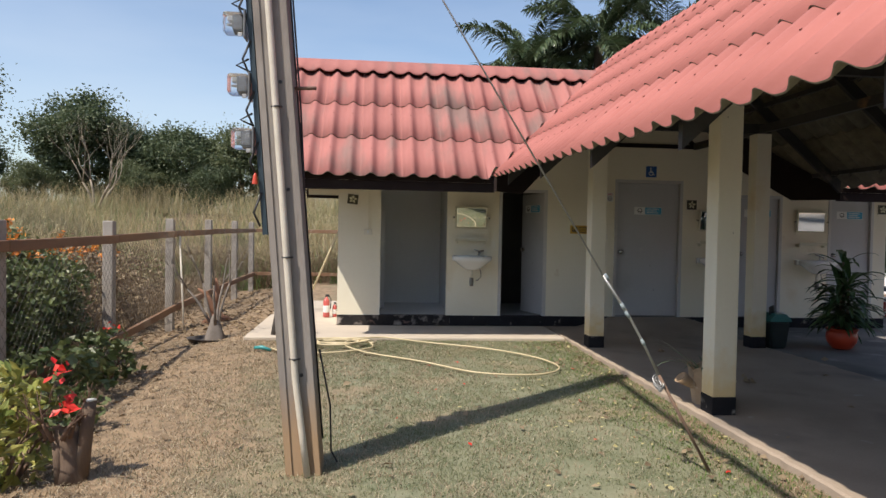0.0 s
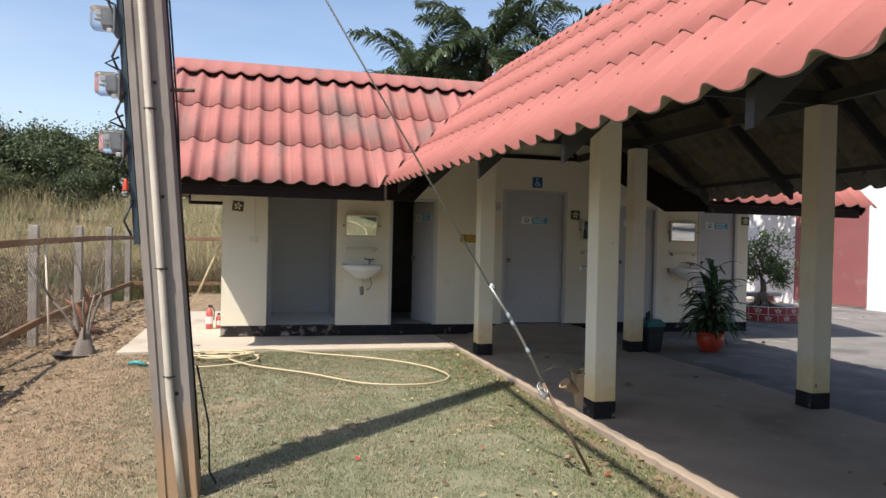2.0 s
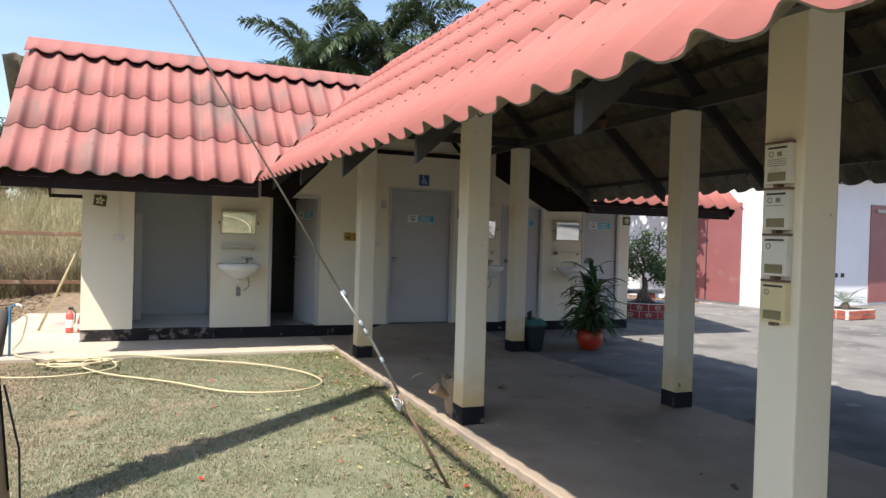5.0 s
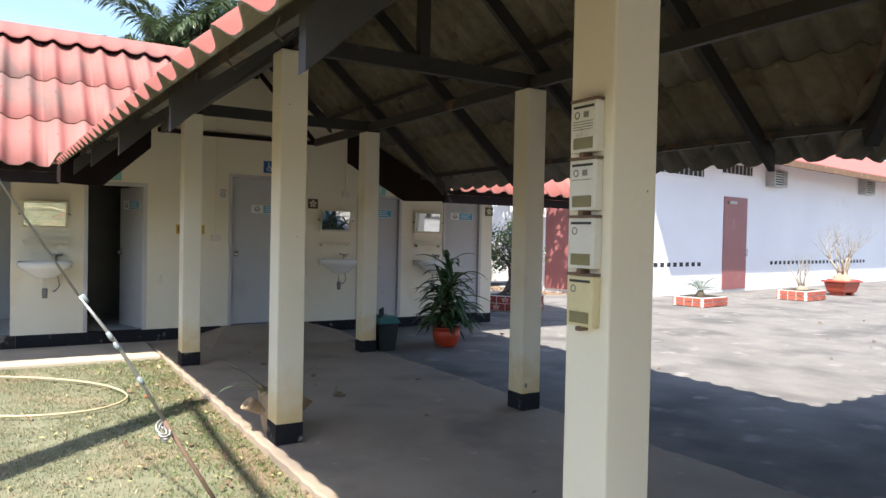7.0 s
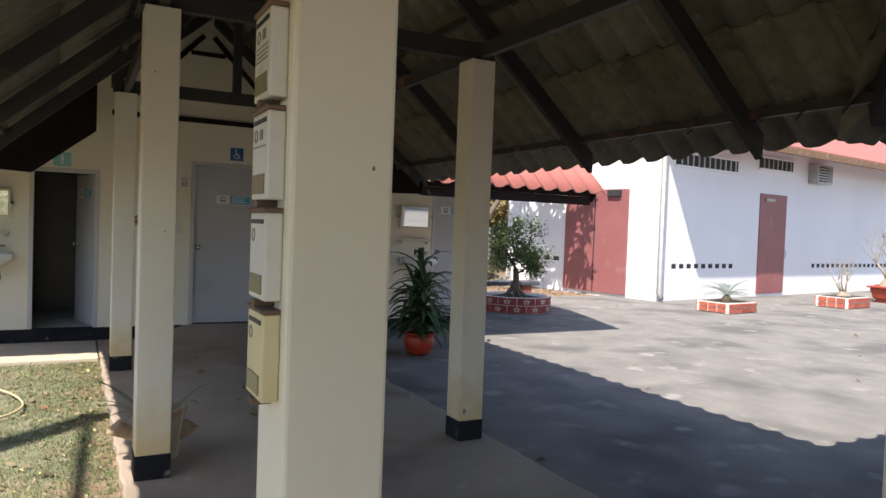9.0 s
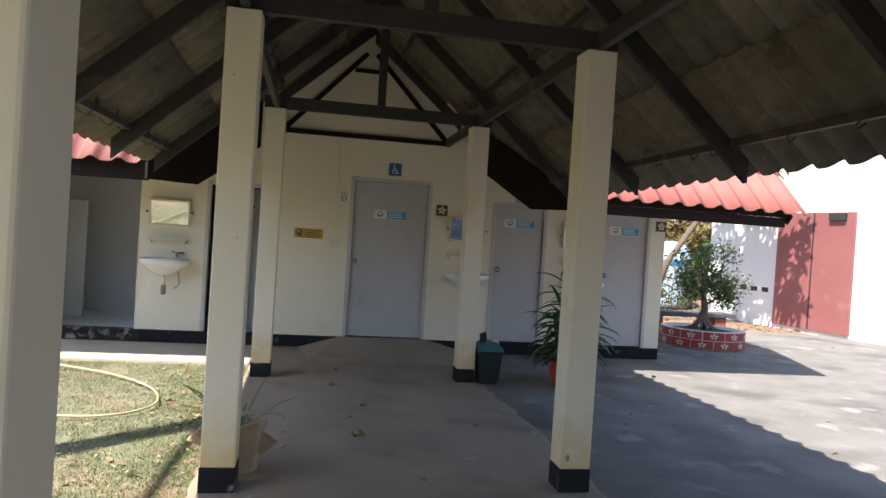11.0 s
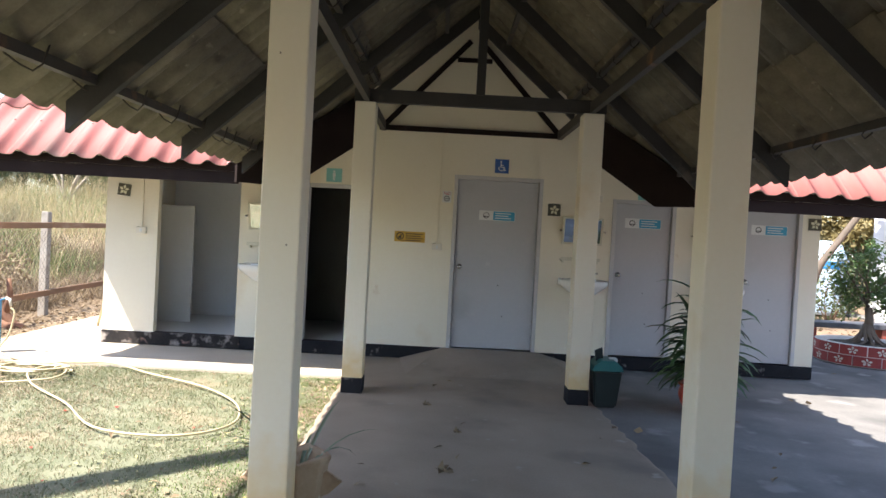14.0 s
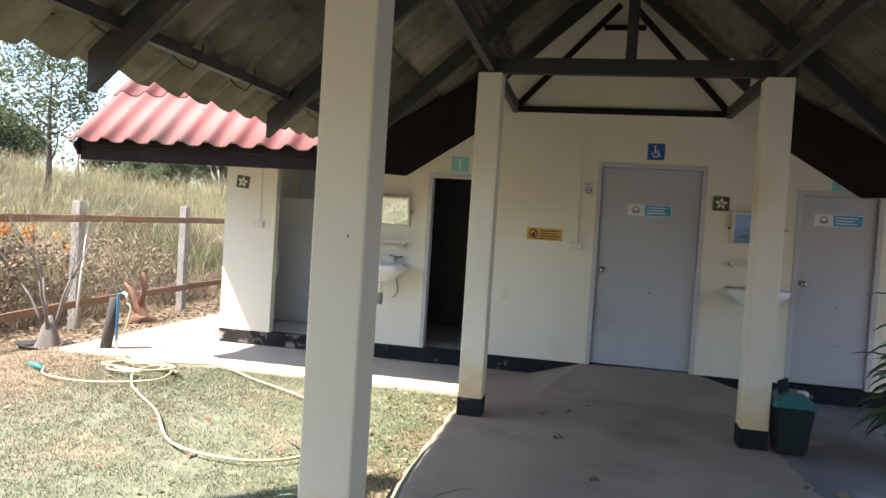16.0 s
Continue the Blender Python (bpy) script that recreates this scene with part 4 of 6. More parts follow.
for x, z in ((-1.21, 1.262), (2.50, 1.285), (4.09, 1.29)):
    m = pose(x, WY, z)
    if first_shelf:
        copy_thing(first_shelf, m)
        continue
    first_shelf = thing("wall_shelf", "narrow yellowed plastic shelf below the mirror", "shelf", m, "shelves over the basins")
    part("board", box(B(), -0.23, 0.23, -0.10, 0, -0.012, 0.004, 0.004), M["old_frame"], first_shelf)
    part("lip", box(B(), -0.23, 0.23, -0.108, -0.101, -0.012, 0.03, 0.002), M["old_frame"], first_shelf)
    for sx in (-0.2, 0.2):
        part("bracket", box(B(), sx - 0.01, sx + 0.01, -0.08, 0, -0.04, -0.0125, 0.003), M["old_frame"], first_shelf)

# ---- urinals behind the open doorway ----
for k, y in enumerate((5.86, 6.45)):
    m = pose(-3.05, y, 0.80, 0, 0, 90)
    if k:
        copy_thing(ur, m)
        continue
    ur = thing("urinal", "white ceramic wall urinal", "urinal", m, "urinals on the wall")
    bm = lathe(B(), [(0.02, -0.22), (0.12, -0.18), (0.165, 0.0), (0.15, 0.22), (0.10, 0.34), (0.0, 0.38)], 18)
    bmesh.ops.scale(bm, vec=(1, 0.7, 1), verts=bm.verts)
    bmesh.ops.translate(bm, vec=(0, -0.115, 0), verts=bm.verts)
    part("bowl", bm, M["ceramic"], ur)
    part("flush_pipe", tube(B(), [(0, -0.03, 0.35), (0, -0.03, 0.6)], 0.014, 8), M["chrome"], ur)
bm = box(B(), -3.05, -2.45, 6.08, 6.12, 0.146, 1.70, 0.006)
tagged(part("screen", bm, M["tile"]), "white tiled screen wall beside the urinals", "screen", kind="structure")

# ---- meters' boxes on the column ----
M["box_white"] = surf("enamelled_white_tin", (0.70, 0.69, 0.64), (0.62, 0.60, 0.54), 8, 0.4, 0.1, 60, (0.40, 0.33, 0.25), 14, 0.66)
M["box_cream"] = surf("enamelled_cream_tin", (0.68, 0.60, 0.36), (0.60, 0.52, 0.30), 8, 0.4, 0.1, 60, (0.36, 0.27, 0.16), 14, 0.66)
M["box_pane"] = surf("dirty_yellow_pane", (0.25, 0.22, 0.12), (0.19, 0.17, 0.09), 12, 0.35, 0.05, 50)
M["rust"] = surf("rusty_strip", (0.13, 0.09, 0.07), (0.20, 0.12, 0.08), 20, 0.8, 0.2, 60)
for k in range(4):
    z = 1.795 - 0.178 * k
    mat = M["box_cream"] if k == 3 else M["box_white"]
    bx = thing("suggestion_box", "small %s tin letter box with slot, on the column" % ("cream" if k == 3 else "white"), "letter box",
               pose(0.0, -2.985, z, 0, 0, -90), "letter boxes on the column")
    part("body", box(B(), -0.058, 0.058, -0.032, 0, -0.08, 0.075, 0.004), mat, bx)
    part("lid", box(B(), -0.060, 0.060, -0.036, -0.001, 0.0755, 0.084, 0.003), M["rust"], bx, "rusty hinged lid")
    part("slot", box(B(), -0.045, 0.045, -0.0335, -0.0318, 0.055, 0.063), M["ink"], bx)
    part("window", box(B(), -0.042, 0.042, -0.0345, -0.0318, -0.07, -0.035, 0.001), M["box_pane"], bx, "dirty yellow window")
    bm = B()
    ring(bm, -0.028, 0.035, -0.0322, 0.008, 0.012, 0.001)
    if k < 2:
        for r in range(4 if k == 0 else 1):
            box(bm, -0.045, 0.042, -0.0330, -0.0321, 0.013 - 0.008 * r, 0.0155 - 0.008 * r)
        box(bm, 0.0, 0.022, -0.0330, -0.0321, 0.026, 0.044)
    part("print", bm, M["pvc"], bx)
    part("hasp", box(B(), -0.01, 0.01, -0.038, -0.0, -0.094, -0.0805, 0.002), M["rust"], bx)

# ---- bin, plant pot, jar ----
M["bin_body"] = surf("dark_green_plastic", (0.008, 0.016, 0.017), (0.012, 0.022, 0.022), 6, 0.45, 0.05, 50)
M["bin_lid"] = surf("teal_plastic", (0.02, 0.16, 0.16), (0.02, 0.13, 0.13), 6, 0.4, 0.05, 50)
bn = thing("litter_bin", "dark green plastic litter bin with teal lid, flap up", "bin", pose(2.43, 3.20, 0) @ Matrix.Scale(0.92, 4))
bm = B()
lo = [bm.verts.new(p) for p in ((-0.11, -0.10, 0), (0.11, -0.10, 0), (0.11, 0.10, 0), (-0.11, 0.10, 0))]
hi = [bm.verts.new(p) for p in ((-0.145, -0.13, 0.37), (0.145, -0.13, 0.37), (0.145, 0.13, 0.37), (-0.145, 0.13, 0.37))]
bm.faces.new(lo[::-1])
bm.faces.new(hi)
for k in range(4):
    bm.faces.new((lo[k], lo[(k + 1) % 4], hi[(k + 1) % 4], hi[k]))
bmesh.ops.bevel(bm, geom=bm.edges[:], offset=0.018, segments=2, affect="EDGES")
part("body", bm, M["bin_body"], bn)
bm = B()
prof = [(-0.155, 0.372), (0.155, 0.372), (0.135, 0.42), (0.07, 0.475), (-0.07, 0.475), (-0.135, 0.42)]
rows = [[bm.verts.new((x, y, z)) for x, z in prof] for y in (-0.14, 0.14)]
bm.faces.new(rows[0])
bm.faces.new(rows[1][::-1])
for k in range(6):
    bm.faces.new((rows[0][k], rows[1][k], rows[1][(k + 1) % 6], rows[0][(k + 1) % 6]))
part("lid", bm, M["bin_lid"], bn, "teal domed lid")
part("flap", box(B(), -0.045, 0.045, -0.008, 0.008, 0.0, 0.13, 0.006), M["bin_body"], bn, "dark flap standing up", pose(-0.06, 0.0, 0.455, 12, -18, 20))
part("bag", box(B(), 0.03, 0.12, -0.03, 0.04, 0.43, 0.49, 0.02), M["sign_white"], bn, "white plastic bag edge")

M["pot_red"] = surf("orange_red_pot_plastic", (0.52, 0.055, 0.02), (0.45, 0.05, 0.02), 4, 0.4, 0.05, 50)
M["earth"] = surf("dark_potting_soil", (0.06, 0.045, 0.03), (0.04, 0.03, 0.02), 20, 0.95, 0.6, 90)
M["dracaena"] = leafy("dracaena_leaf", (0.035, 0.08, 0.03), (0.10, 0.165, 0.06), 0.35, 0.15)
M["stem"] = surf("grey_brown_stem", (0.20, 0.16, 0.11), (0.13, 0.10, 0.07), 15, 0.85, 0.4, 60)


def strap(vs, fs, root, way, length, wide, droop, rng, seg=6):
    """A long leaf with a keel that arches over."""
    way = Vector(way).normalized()
    side = way.cross(Vector((0, 0, 1)))
    if side.length < 0.05:
        side = Vector((1, 0, 0))
    side.normalize()
    p, d = Vector(root), way.copy()
    k0 = len(vs)
    for i in range(seg + 1):
        t = i / seg
        w = wide * (math.sin(math.pi * (0.12 + 0.88 * t)) ** 0.7 if t < 1 else 0.0)
        up = side.cross(d).normalized()
        vs.extend([tuple(p - side * w / 2 + up * w * 0.18), tuple(p), tuple(p + side * w / 2 + up * w * 0.18)])
        d = (d + Vector((0, 0, -droop / seg * (0.4 + 1.4 * t)))).normalized()
        p = p + d * length / seg
    for i in range(seg):
        a = k0 + 3 * i
        fs.extend([(a, a + 1, a + 4, a + 3), (a + 1, a + 2, a + 5, a + 4)])


def potted_dracaena():
    rng = random.Random(5)
    t = thing("potted_plant", "dark green dracaena in an orange-red plastic pot", "plant", pose(3.30, 3.16, 0))
    bm = lathe(B(), [(0.0, 0.0), (0.105, 0.0), (0.13, 0.025), (0.165, 0.08), (0.182, 0.14), (0.178, 0.195), (0.165, 0.225), (0.178, 0.232), (0.190, 0.242), (0.190, 0.258), (0.172, 0.260), (0.160, 0.235)], 28)
    part("pot", bm, M["pot_red"], t)
    part("soil", lathe(B(), [(0.166, 0.236), (0.10, 0.243), (0.0, 0.246)], 20), M["earth"], t)
    vs, fs = [], []
    bm = B()
    for sx, sy, h in ((0, 0, 0.86), (0.06, 0.03, 0.52), (-0.05, 0.04, 0.34), (0.02, -0.06, 0.66), (-0.04, -0.05, 0.48)):
        lean = Vector((rng.uniform(-0.06, 0.06), rng.uniform(-0.06, 0.06), 0))
        tube(bm, [(sx, sy, 0.22), Vector((sx, sy, 0.24 + h / 2)) + lean / 2, Vector((sx, sy, 0.24 + h)) + lean], [0.018, 0.015, 0.011], 7)
        for i in range(34):
            f = i / 34
            z = 0.24 + h * (0.10 + 0.92 * f)
            a = i * 2.4 + rng.uniform(-0.4, 0.4)
            e = rng.uniform(0.0, 0.5) + 0.75 * f ** 3
            strap(vs, fs, Vector((sx, sy, z)) + lean * f, (math.cos(a) * math.cos(e), math.sin(a) * math.cos(e), math.sin(e)),
                  rng.uniform(0.32, 0.56), rng.uniform(0.05, 0.08), rng.uniform(0.8, 1.9), rng)
    part("stem", bm, M["stem"], t)
    cloud("foliage", vs, fs, M["dracaena"], t)


potted_dracaena()
M["jar"] = surf("stained_clay_jar", (0.44, 0.33, 0.22), (0.34, 0.235, 0.145), 5, 0.85, 0.3, 50, (0.22, 0.14, 0.09), 6, 0.55, scuff=((0.55, 0.48, 0.38), 9.0, 0.62))
M["spiky"] = leafy("grey_green_blade", (0.10, 0.15, 0.09), (0.20, 0.22, 0.14), 0.5, 0.15)
jar = thing("clay_jar", "broken spouted clay jar with a few spiky leaves", "planter", pose(0.16, 0.40, 0) @ Matrix.Diagonal((1.3, 1.15, 1.0, 1.0)))
bm = lathe(B(), [(0.0, 0.0), (0.095, 0.0), (0.105, 0.08), (0.118, 0.20), (0.124, 0.27), (0.134, 0.295), (0.132, 0.312), (0.112, 0.315), (0.103, 0.29), (0.095, 0.16), (0.0, 0.15)], 9)
for f in bm.faces:
    f.smooth = False
for v in bm.verts:
    if v.co.z > 0.28:
        v.co.z += 0.025 * math.sin(5 * math.atan2(v.co.y, v.co.x))
part("body", bm, M["jar"], jar)
bm = lathe(B(), [(0.030, 0.0), (0.038, 0.05), (0.052, 0.12), (0.044, 0.12), (0.03, 0.04)], 12)
part("spout", bm, M["jar"], jar, m=pose(-0.10, -0.02, 0.15, 0, -52, 0))
bm = B()
vs = [bm.verts.new((x, y, z)) for y in (-0.03, -0.012) for x, z in ((0.10, 0.10), (0.10, 0.225), (0.125, 0.235), (0.185, 0.185), (0.135, 0.12))]
bm.faces.new(vs[:5])
bm.faces.new(vs[5:][::-1])
for k in range(5):
    bm.faces.new((vs[k], vs[5 + k], vs[5 + (k + 1) % 5], vs[(k + 1) % 5]))
part("lug", bm, M["jar"], jar, "broken side lug")
vs, fs = [], []
rng = random.Random(8)
for i in range(12):
    a = rng.uniform(0, 6.28) if i > 3 else rng.uniform(2.6, 3.7)
    strap(vs, fs, (0.03 * math.cos(a), 0.03 * math.sin(a), 0.2), (0.6 * math.cos(a), 0.6 * math.sin(a), 1.0), rng.uniform(0.25, 0.5), 0.018, rng.uniform(0.6, 2.2), rng)
cloud("leaves", vs, fs, M["spiky"], jar)
# ---- white building details ----
M["vent"] = surf("dark_vent_opening", (0.03, 0.03, 0.035), None, 5, 0.8, 0, 40)
M["alu"] = surf("weathered_aluminium", (0.45, 0.45, 0.44), (0.36, 0.35, 0.33), 6, 0.45, 0.1, 50, metal=0.5)
for u0, u1, z in ((0.55, 3.05, 3.16), (4.05, 5.70, 3.36)):
    v = part("vent_window", box(B(), u0, u1, -0.02, 0.0, z, z + 0.27), M["vent"], WB, "long louvred vent under the eave")
    bm = B()
    for a in ((u0 - 0.05, u1 + 0.05, z - 0.05, z), (u0 - 0.05, u1 + 0.05, z + 0.27, z + 0.32)):
        box(bm, a[0], a[1], -0.06, 0.0, a[2], a[3], 0.005)
    part("vent_frame", bm, M["white"], v)
    for k in range(int((u1 - u0) / 0.22)):
        part("vent_bar", box(B(), u0 + 0.22 * k + 0.16, u0 + 0.22 * k + 0.20, -0.04, -0.021, z, z + 0.27), M["alu"], v)
for u, z in ((6.55, 3.12), (13.6, 3.25)):
    v = part("air_unit", box(B(), u, u + 0.85, -0.28, 0.0, z, z + 0.52, 0.01), M["alu"], WB, "grey louvred window unit")
    for k in range(6):
        part("louvre", box(B(), u + 0.06, u + 0.5, -0.295, -0.281, z + 0.05 + 0.075 * k, z + 0.085 + 0.075 * k), M["vent"], v)
    part("grille", box(B(), u + 0.55, u + 0.80, -0.292, -0.281, z + 0.06, z + 0.46), M["pvc"], v)
for u0, n in ((0.55, 9), (7.0, 26)):
    for k in range(n):
        part("weep_vent", box(B(), u0 + 0.29 * k, u0 + 0.29 * k + 0.16, -0.004, 0.0, 0.74, 0.85), M["vent"], WB)
for k in range(8):
    part("weep_vent", box(B(), -0.004, 0.0, 3.1 + 0.35 * k, 3.3 + 0.35 * k, 0.74, 0.85), M["vent"], WB)
bm = tube(B(), [(0.02, -0.09, 3.75), (0.02, -0.09, 0.18), (0.02, -0.16, 0.05)], 0.06, 10)
part("downpipe", bm, M["alu"], WB, "grey round downpipe")
bm = box(B(), -0.2, 31, -1.02, -0.94, 3.62, 3.80, 0.01)
part("eave_board", bm, M["rail"], WB, "brown eave board")
part("door_closer", box(B(), 4.35, 4.75, -0.09, -0.03, 2.50, 2.58, 0.005), M["alu"], wd)
part("door_handle", tube(B(), [(5.38, -0.03, 1.2), (5.38, -0.09, 1.2), (5.38, -0.09, 1.02), (5.38, -0.03, 1.02)], 0.015, 6), M["alu"], wd)
bm = box(B(), -0.12, -0.002, 1.05, 1.45, 2.40, 2.56, 0.01)
part("lamp", bm, M["vent"], WB, "small dark wall lamp over the door")
part("door_post", box(B(), -0.06, -0.052, 1.855, 1.885, 0.05, 2.58), M["vent"], WB)

# ---- brick planters ----
M["brick"] = surf("red_painted_brick", (0.42, 0.11, 0.07), (0.34, 0.09, 0.06), 6, 0.7, 0.2, 50, rand=0.12)
M["joint"] = surf("white_painted_joint", (0.70, 0.66, 0.62), (0.62, 0.57, 0.52), 8, 0.8, 0.1, 50)
brick_me = mesh_of("brick", box(B(), -0.5, 0.5, -0.5, 0.5, -0.5, 0.5, 0.02), M["brick"])


def square_planter(m, wide, deep, high):
    p = thing("brick_planter", "low square brick planter with white painted joints", "planter", m, "brick planters in the yard")
    part("core", box(B(), -wide / 2 + 0.012, wide / 2 - 0.012, -deep / 2 + 0.012, deep / 2 - 0.012, 0, high, 0.005), M["joint"], p)
    rows = 2
    bh = high / rows
    for r in range(rows):
        for sy in (-1, 1):
            n = 4
            bw = wide / n
            off = bw / 2 if r % 2 else 0
            for k in range(n + (1 if off else 0)):
                x0, x1 = max(-wide / 2, -wide / 2 + k * bw - off), min(wide / 2, -wide / 2 + (k + 1) * bw - off)
                ob = new("brick", brick_me)
                ob.matrix_basis = Matrix.LocRotScale(((x0 + x1) / 2, sy * (deep / 2 - 0.02), (r + 0.5) * bh), None, (x1 - x0 - 0.025, 0.06, bh - 0.022))
                ob.parent = p
        for sx in (-1, 1):
            n = 3
            bw = (deep - 0.14) / n
            for k in range(n):
                ob = new("brick", brick_me)
                ob.matrix_basis = Matrix.LocRotScale((sx * (wide / 2 - 0.02), -deep / 2 + 0.07 + (k + 0.5) * bw, (r + 0.5) * bh), None, (0.06, bw - 0.025, bh - 0.022))
                ob.parent = p
    part("soil", box(B(), -wide / 2 + 0.09, wide / 2 - 0.09, -deep / 2 + 0.09, deep / 2 - 0.09, high, high + 0.012), M["earth"], p)
    return p


square_planter(pose(11.55, 5.75, 0, 0, 0, 8), 0.98, 0.75, 0.20)
square_planter(pose(15.55, 5.85, 0, 0, 0, 8), 1.05, 0.75, 0.24)
M["cycad"] = leafy("cycad_leaf", (0.04, 0.09, 0.025), (0.08, 0.15, 0.04), 0.7, 0.15)
rng = random.Random(3)
cyc = thing("cycad", "small dark green cycad with arching fronds", "plant", pose(11.55, 5.75, 0.2))
part("trunk", lathe(B(), [(0.09, 0.0), (0.10, 0.06), (0.06, 0.12), (0.0, 0.13)], 10), M["stem"], cyc)
vs, fs = [], []
for i in range(18):
    a = i * 2.4
    e = rng.uniform(0.35, 1.1)
    d = Vector((math.cos(a) * math.cos(e), math.sin(a) * math.cos(e), math.sin(e)))
    p = Vector((0, 0, 0.1))
    for j in range(14):
        p = p + d * 0.038
        d = (d + Vector((0, 0, -0.08))).normalized()
        side = d.cross(Vector((0, 0, 1))).normalized()
        for sg in (-1, 1):
            strap(vs, fs, p, side * sg + d * 0.7 + Vector((0, 0, 0.25)), 0.13 * math.sin(0.35 + 2.5 * j / 14), 0.014, 0.2, rng, 2)
cloud("frond", vs, fs, M["cycad"], cyc)

M["bark_pale"] = surf("pale_swollen_bark", (0.34, 0.29, 0.22), (0.25, 0.21, 0.16), 10, 0.85, 0.4, 60)
M["bark_grey"] = surf("dull_grey_bark", (0.22, 0.19, 0.165), (0.14, 0.12, 0.10), 10, 0.9, 0.4, 60)
M["bark"] = surf("grey_brown_bark", (0.17, 0.13, 0.10), (0.10, 0.08, 0.06), 8, 0.9, 0.6, 50, stretch=(1, 1, 0.3))


def branches(bm, rng, root, way, length, radius, depth, spread=0.6, tips=None, rise=0.15, seg=6):
    """A branch that forks; the ends are gathered in tips."""
    p, d = Vector(root), Vector(way).normalized()
    pts, rad = [p.copy()], [radius]
    for i in range(3):
        d = (d + Vector((rng.uniform(-0.25, 0.25), rng.uniform(-0.25, 0.25), rng.uniform(-0.1, 0.1) + rise * 0.5))).normalized()
        p = p + d * length / 3
        pts.append(p.copy())
        rad.append(radius * (1 - 0.14 * (i + 1)))
    tube(bm, pts, rad, seg)
    if depth == 0:
        if tips is not None:
            tips.append((p.copy(), d.copy()))
        return
    for k in range(rng.choice((2, 2, 3))):
        nd = (d + Vector((rng.uniform(-1, 1), rng.uniform(-1, 1), rng.uniform(-0.4, 0.8))) * spread).normalized()
        branches(bm, rng, p, nd, length * rng.uniform(0.62, 0.85), rad[-1] * 0.72, depth - 1, spread, tips, rise, max(4, seg - 1))


def bare_bonsai(name, label, m, seed, base, high, pot=None, depth=4, spread=0.75, bark=None, fat=0.26):
    rng = random.Random(seed)
    t = thing(name, label, "plant", m)
    bm = B()
    lathe(bm, [(base * 1.05, 0.0), (base * 1.0, 0.03), (base * 0.8, high * 0.07), (base * 0.62, high * 0.12), (base * 0.40, high * 0.17), (base * 0.15, high * 0.20), (0, high * 0.205)], 14)
    for v in bm.verts:
        a = math.atan2(v.co.y, v.co.x)
        k = 1 + 0.16 * math.sin(3 * a + seed) + 0.10 * math.sin(5 * a + 30 * v.co.z)
        v.co.x, v.co.y = v.co.x * k, v.co.y * k
    part("trunk", bm, bark or M["bark_pale"], t)
    bm = B()
    for k in range(5):
        a = k * 1.256 + rng.uniform(-0.3, 0.3)
        branches(bm, rng, (base * 0.4 * math.cos(a), base * 0.4 * math.sin(a), high * 0.12), (0.35 * math.cos(a), 0.35 * math.sin(a), 1), high * 0.33, base * fat, depth - 1, spread)
    tagged(part("branchwork", bm, bark or M["bark_pale"], t), kind="stuff")
    return t


bare_bonsai("desert_rose", "bare pale-stemmed desert rose with swollen trunk", pose(15.55, 5.85, 0.24), 4, 0.14, 0.85, None, 5, 0.65, None, 0.17)
M["pot_bonsai"] = surf("red_glazed_pot", (0.38, 0.06, 0.03), (0.32, 0.05, 0.03), 5, 0.35, 0.05, 50)
for x, y, s, sd in ((18.2, 6.3, 1.0, 7), (19.9, 7.2, 0.85, 9)):
    pt = thing("bonsai_pot", "shallow red glazed bonsai pot on feet", "pot", pose(x, y, 0), "red bonsai pots")
    bm = box(B(), -0.42 * s, 0.42 * s, -0.3 * s, 0.3 * s, 0.08, 0.36 * s, 0.04)
    for v in bm.verts:
        k = 0.72 + 0.28 * (v.co.z / (0.36 * s))
        v.co.x *= k
        v.co.y *= k
    part("bowl", bm, M["pot_bonsai"], pt)
    part("rim", box(B(), -0.46 * s, 0.46 * s, -0.34 * s, 0.34 * s, 0.36 * s + 0.002, 0.36 * s + 0.05, 0.015), M["pot_bonsai"], pt)
    for sx in (-1, 1):
        part("foot", box(B(), sx * 0.22 * s - 0.06, sx * 0.22 * s + 0.06, -0.2 * s, 0.2 * s, 0, 0.079, 0.01), M["pot_bonsai"], pt)
    bare_bonsai("desert_rose", "bare pale-stemmed desert rose with swollen trunk", pose(x, y, 0.36 * s + 0.05), sd, 0.22 * s, 1.45 * s, None, 5, 0.6, None, 0.17)

# round planter with a ficus
RP = thing("round_planter", "round planter of red blocks with white flower motifs", "planter", pose(7.02, 6.75, 0))
RR = 0.66
M["block"] = surf("dark_red_block", (0.33, 0.05, 0.045), (0.27, 0.04, 0.04), 6, 0.6, 0.15, 50, rand=0.12)
part("core", lathe(B(), [(0.0, 0.0), (RR + 0.004, 0.0), (RR + 0.004, 0.29), (RR - 0.10, 0.29), (RR - 0.12, 0.24), (0.0, 0.26)], 48), M["joint"], RP)
M["motif"] = surf("white_motif_paint", (0.72, 0.70, 0.62), None, 8, 0.6, 0.05, 50)
bm = B()
n = 12
rows = []
for i in range(7):
    a = (i / 6 - 0.5) * (2 * math.pi / n * 0.955)
    rows.append([bm.verts.new((r * math.sin(a), -r * math.cos(a), z)) for r, z in ((RR - 0.03, -0.065), (RR + 0.012, -0.065), (RR + 0.012, 0.065), (RR - 0.03, 0.065))])
for p, q in zip(rows, rows[1:]):
    for k in range(4):
        bm.faces.new((p[k], p[(k + 1) % 4], q[(k + 1) % 4], q[k]))
bm.faces.new(rows[0])
bm.faces.new(rows[-1][::-1])
block_me = mesh_of("block", bm, M["block"])
bm = B()
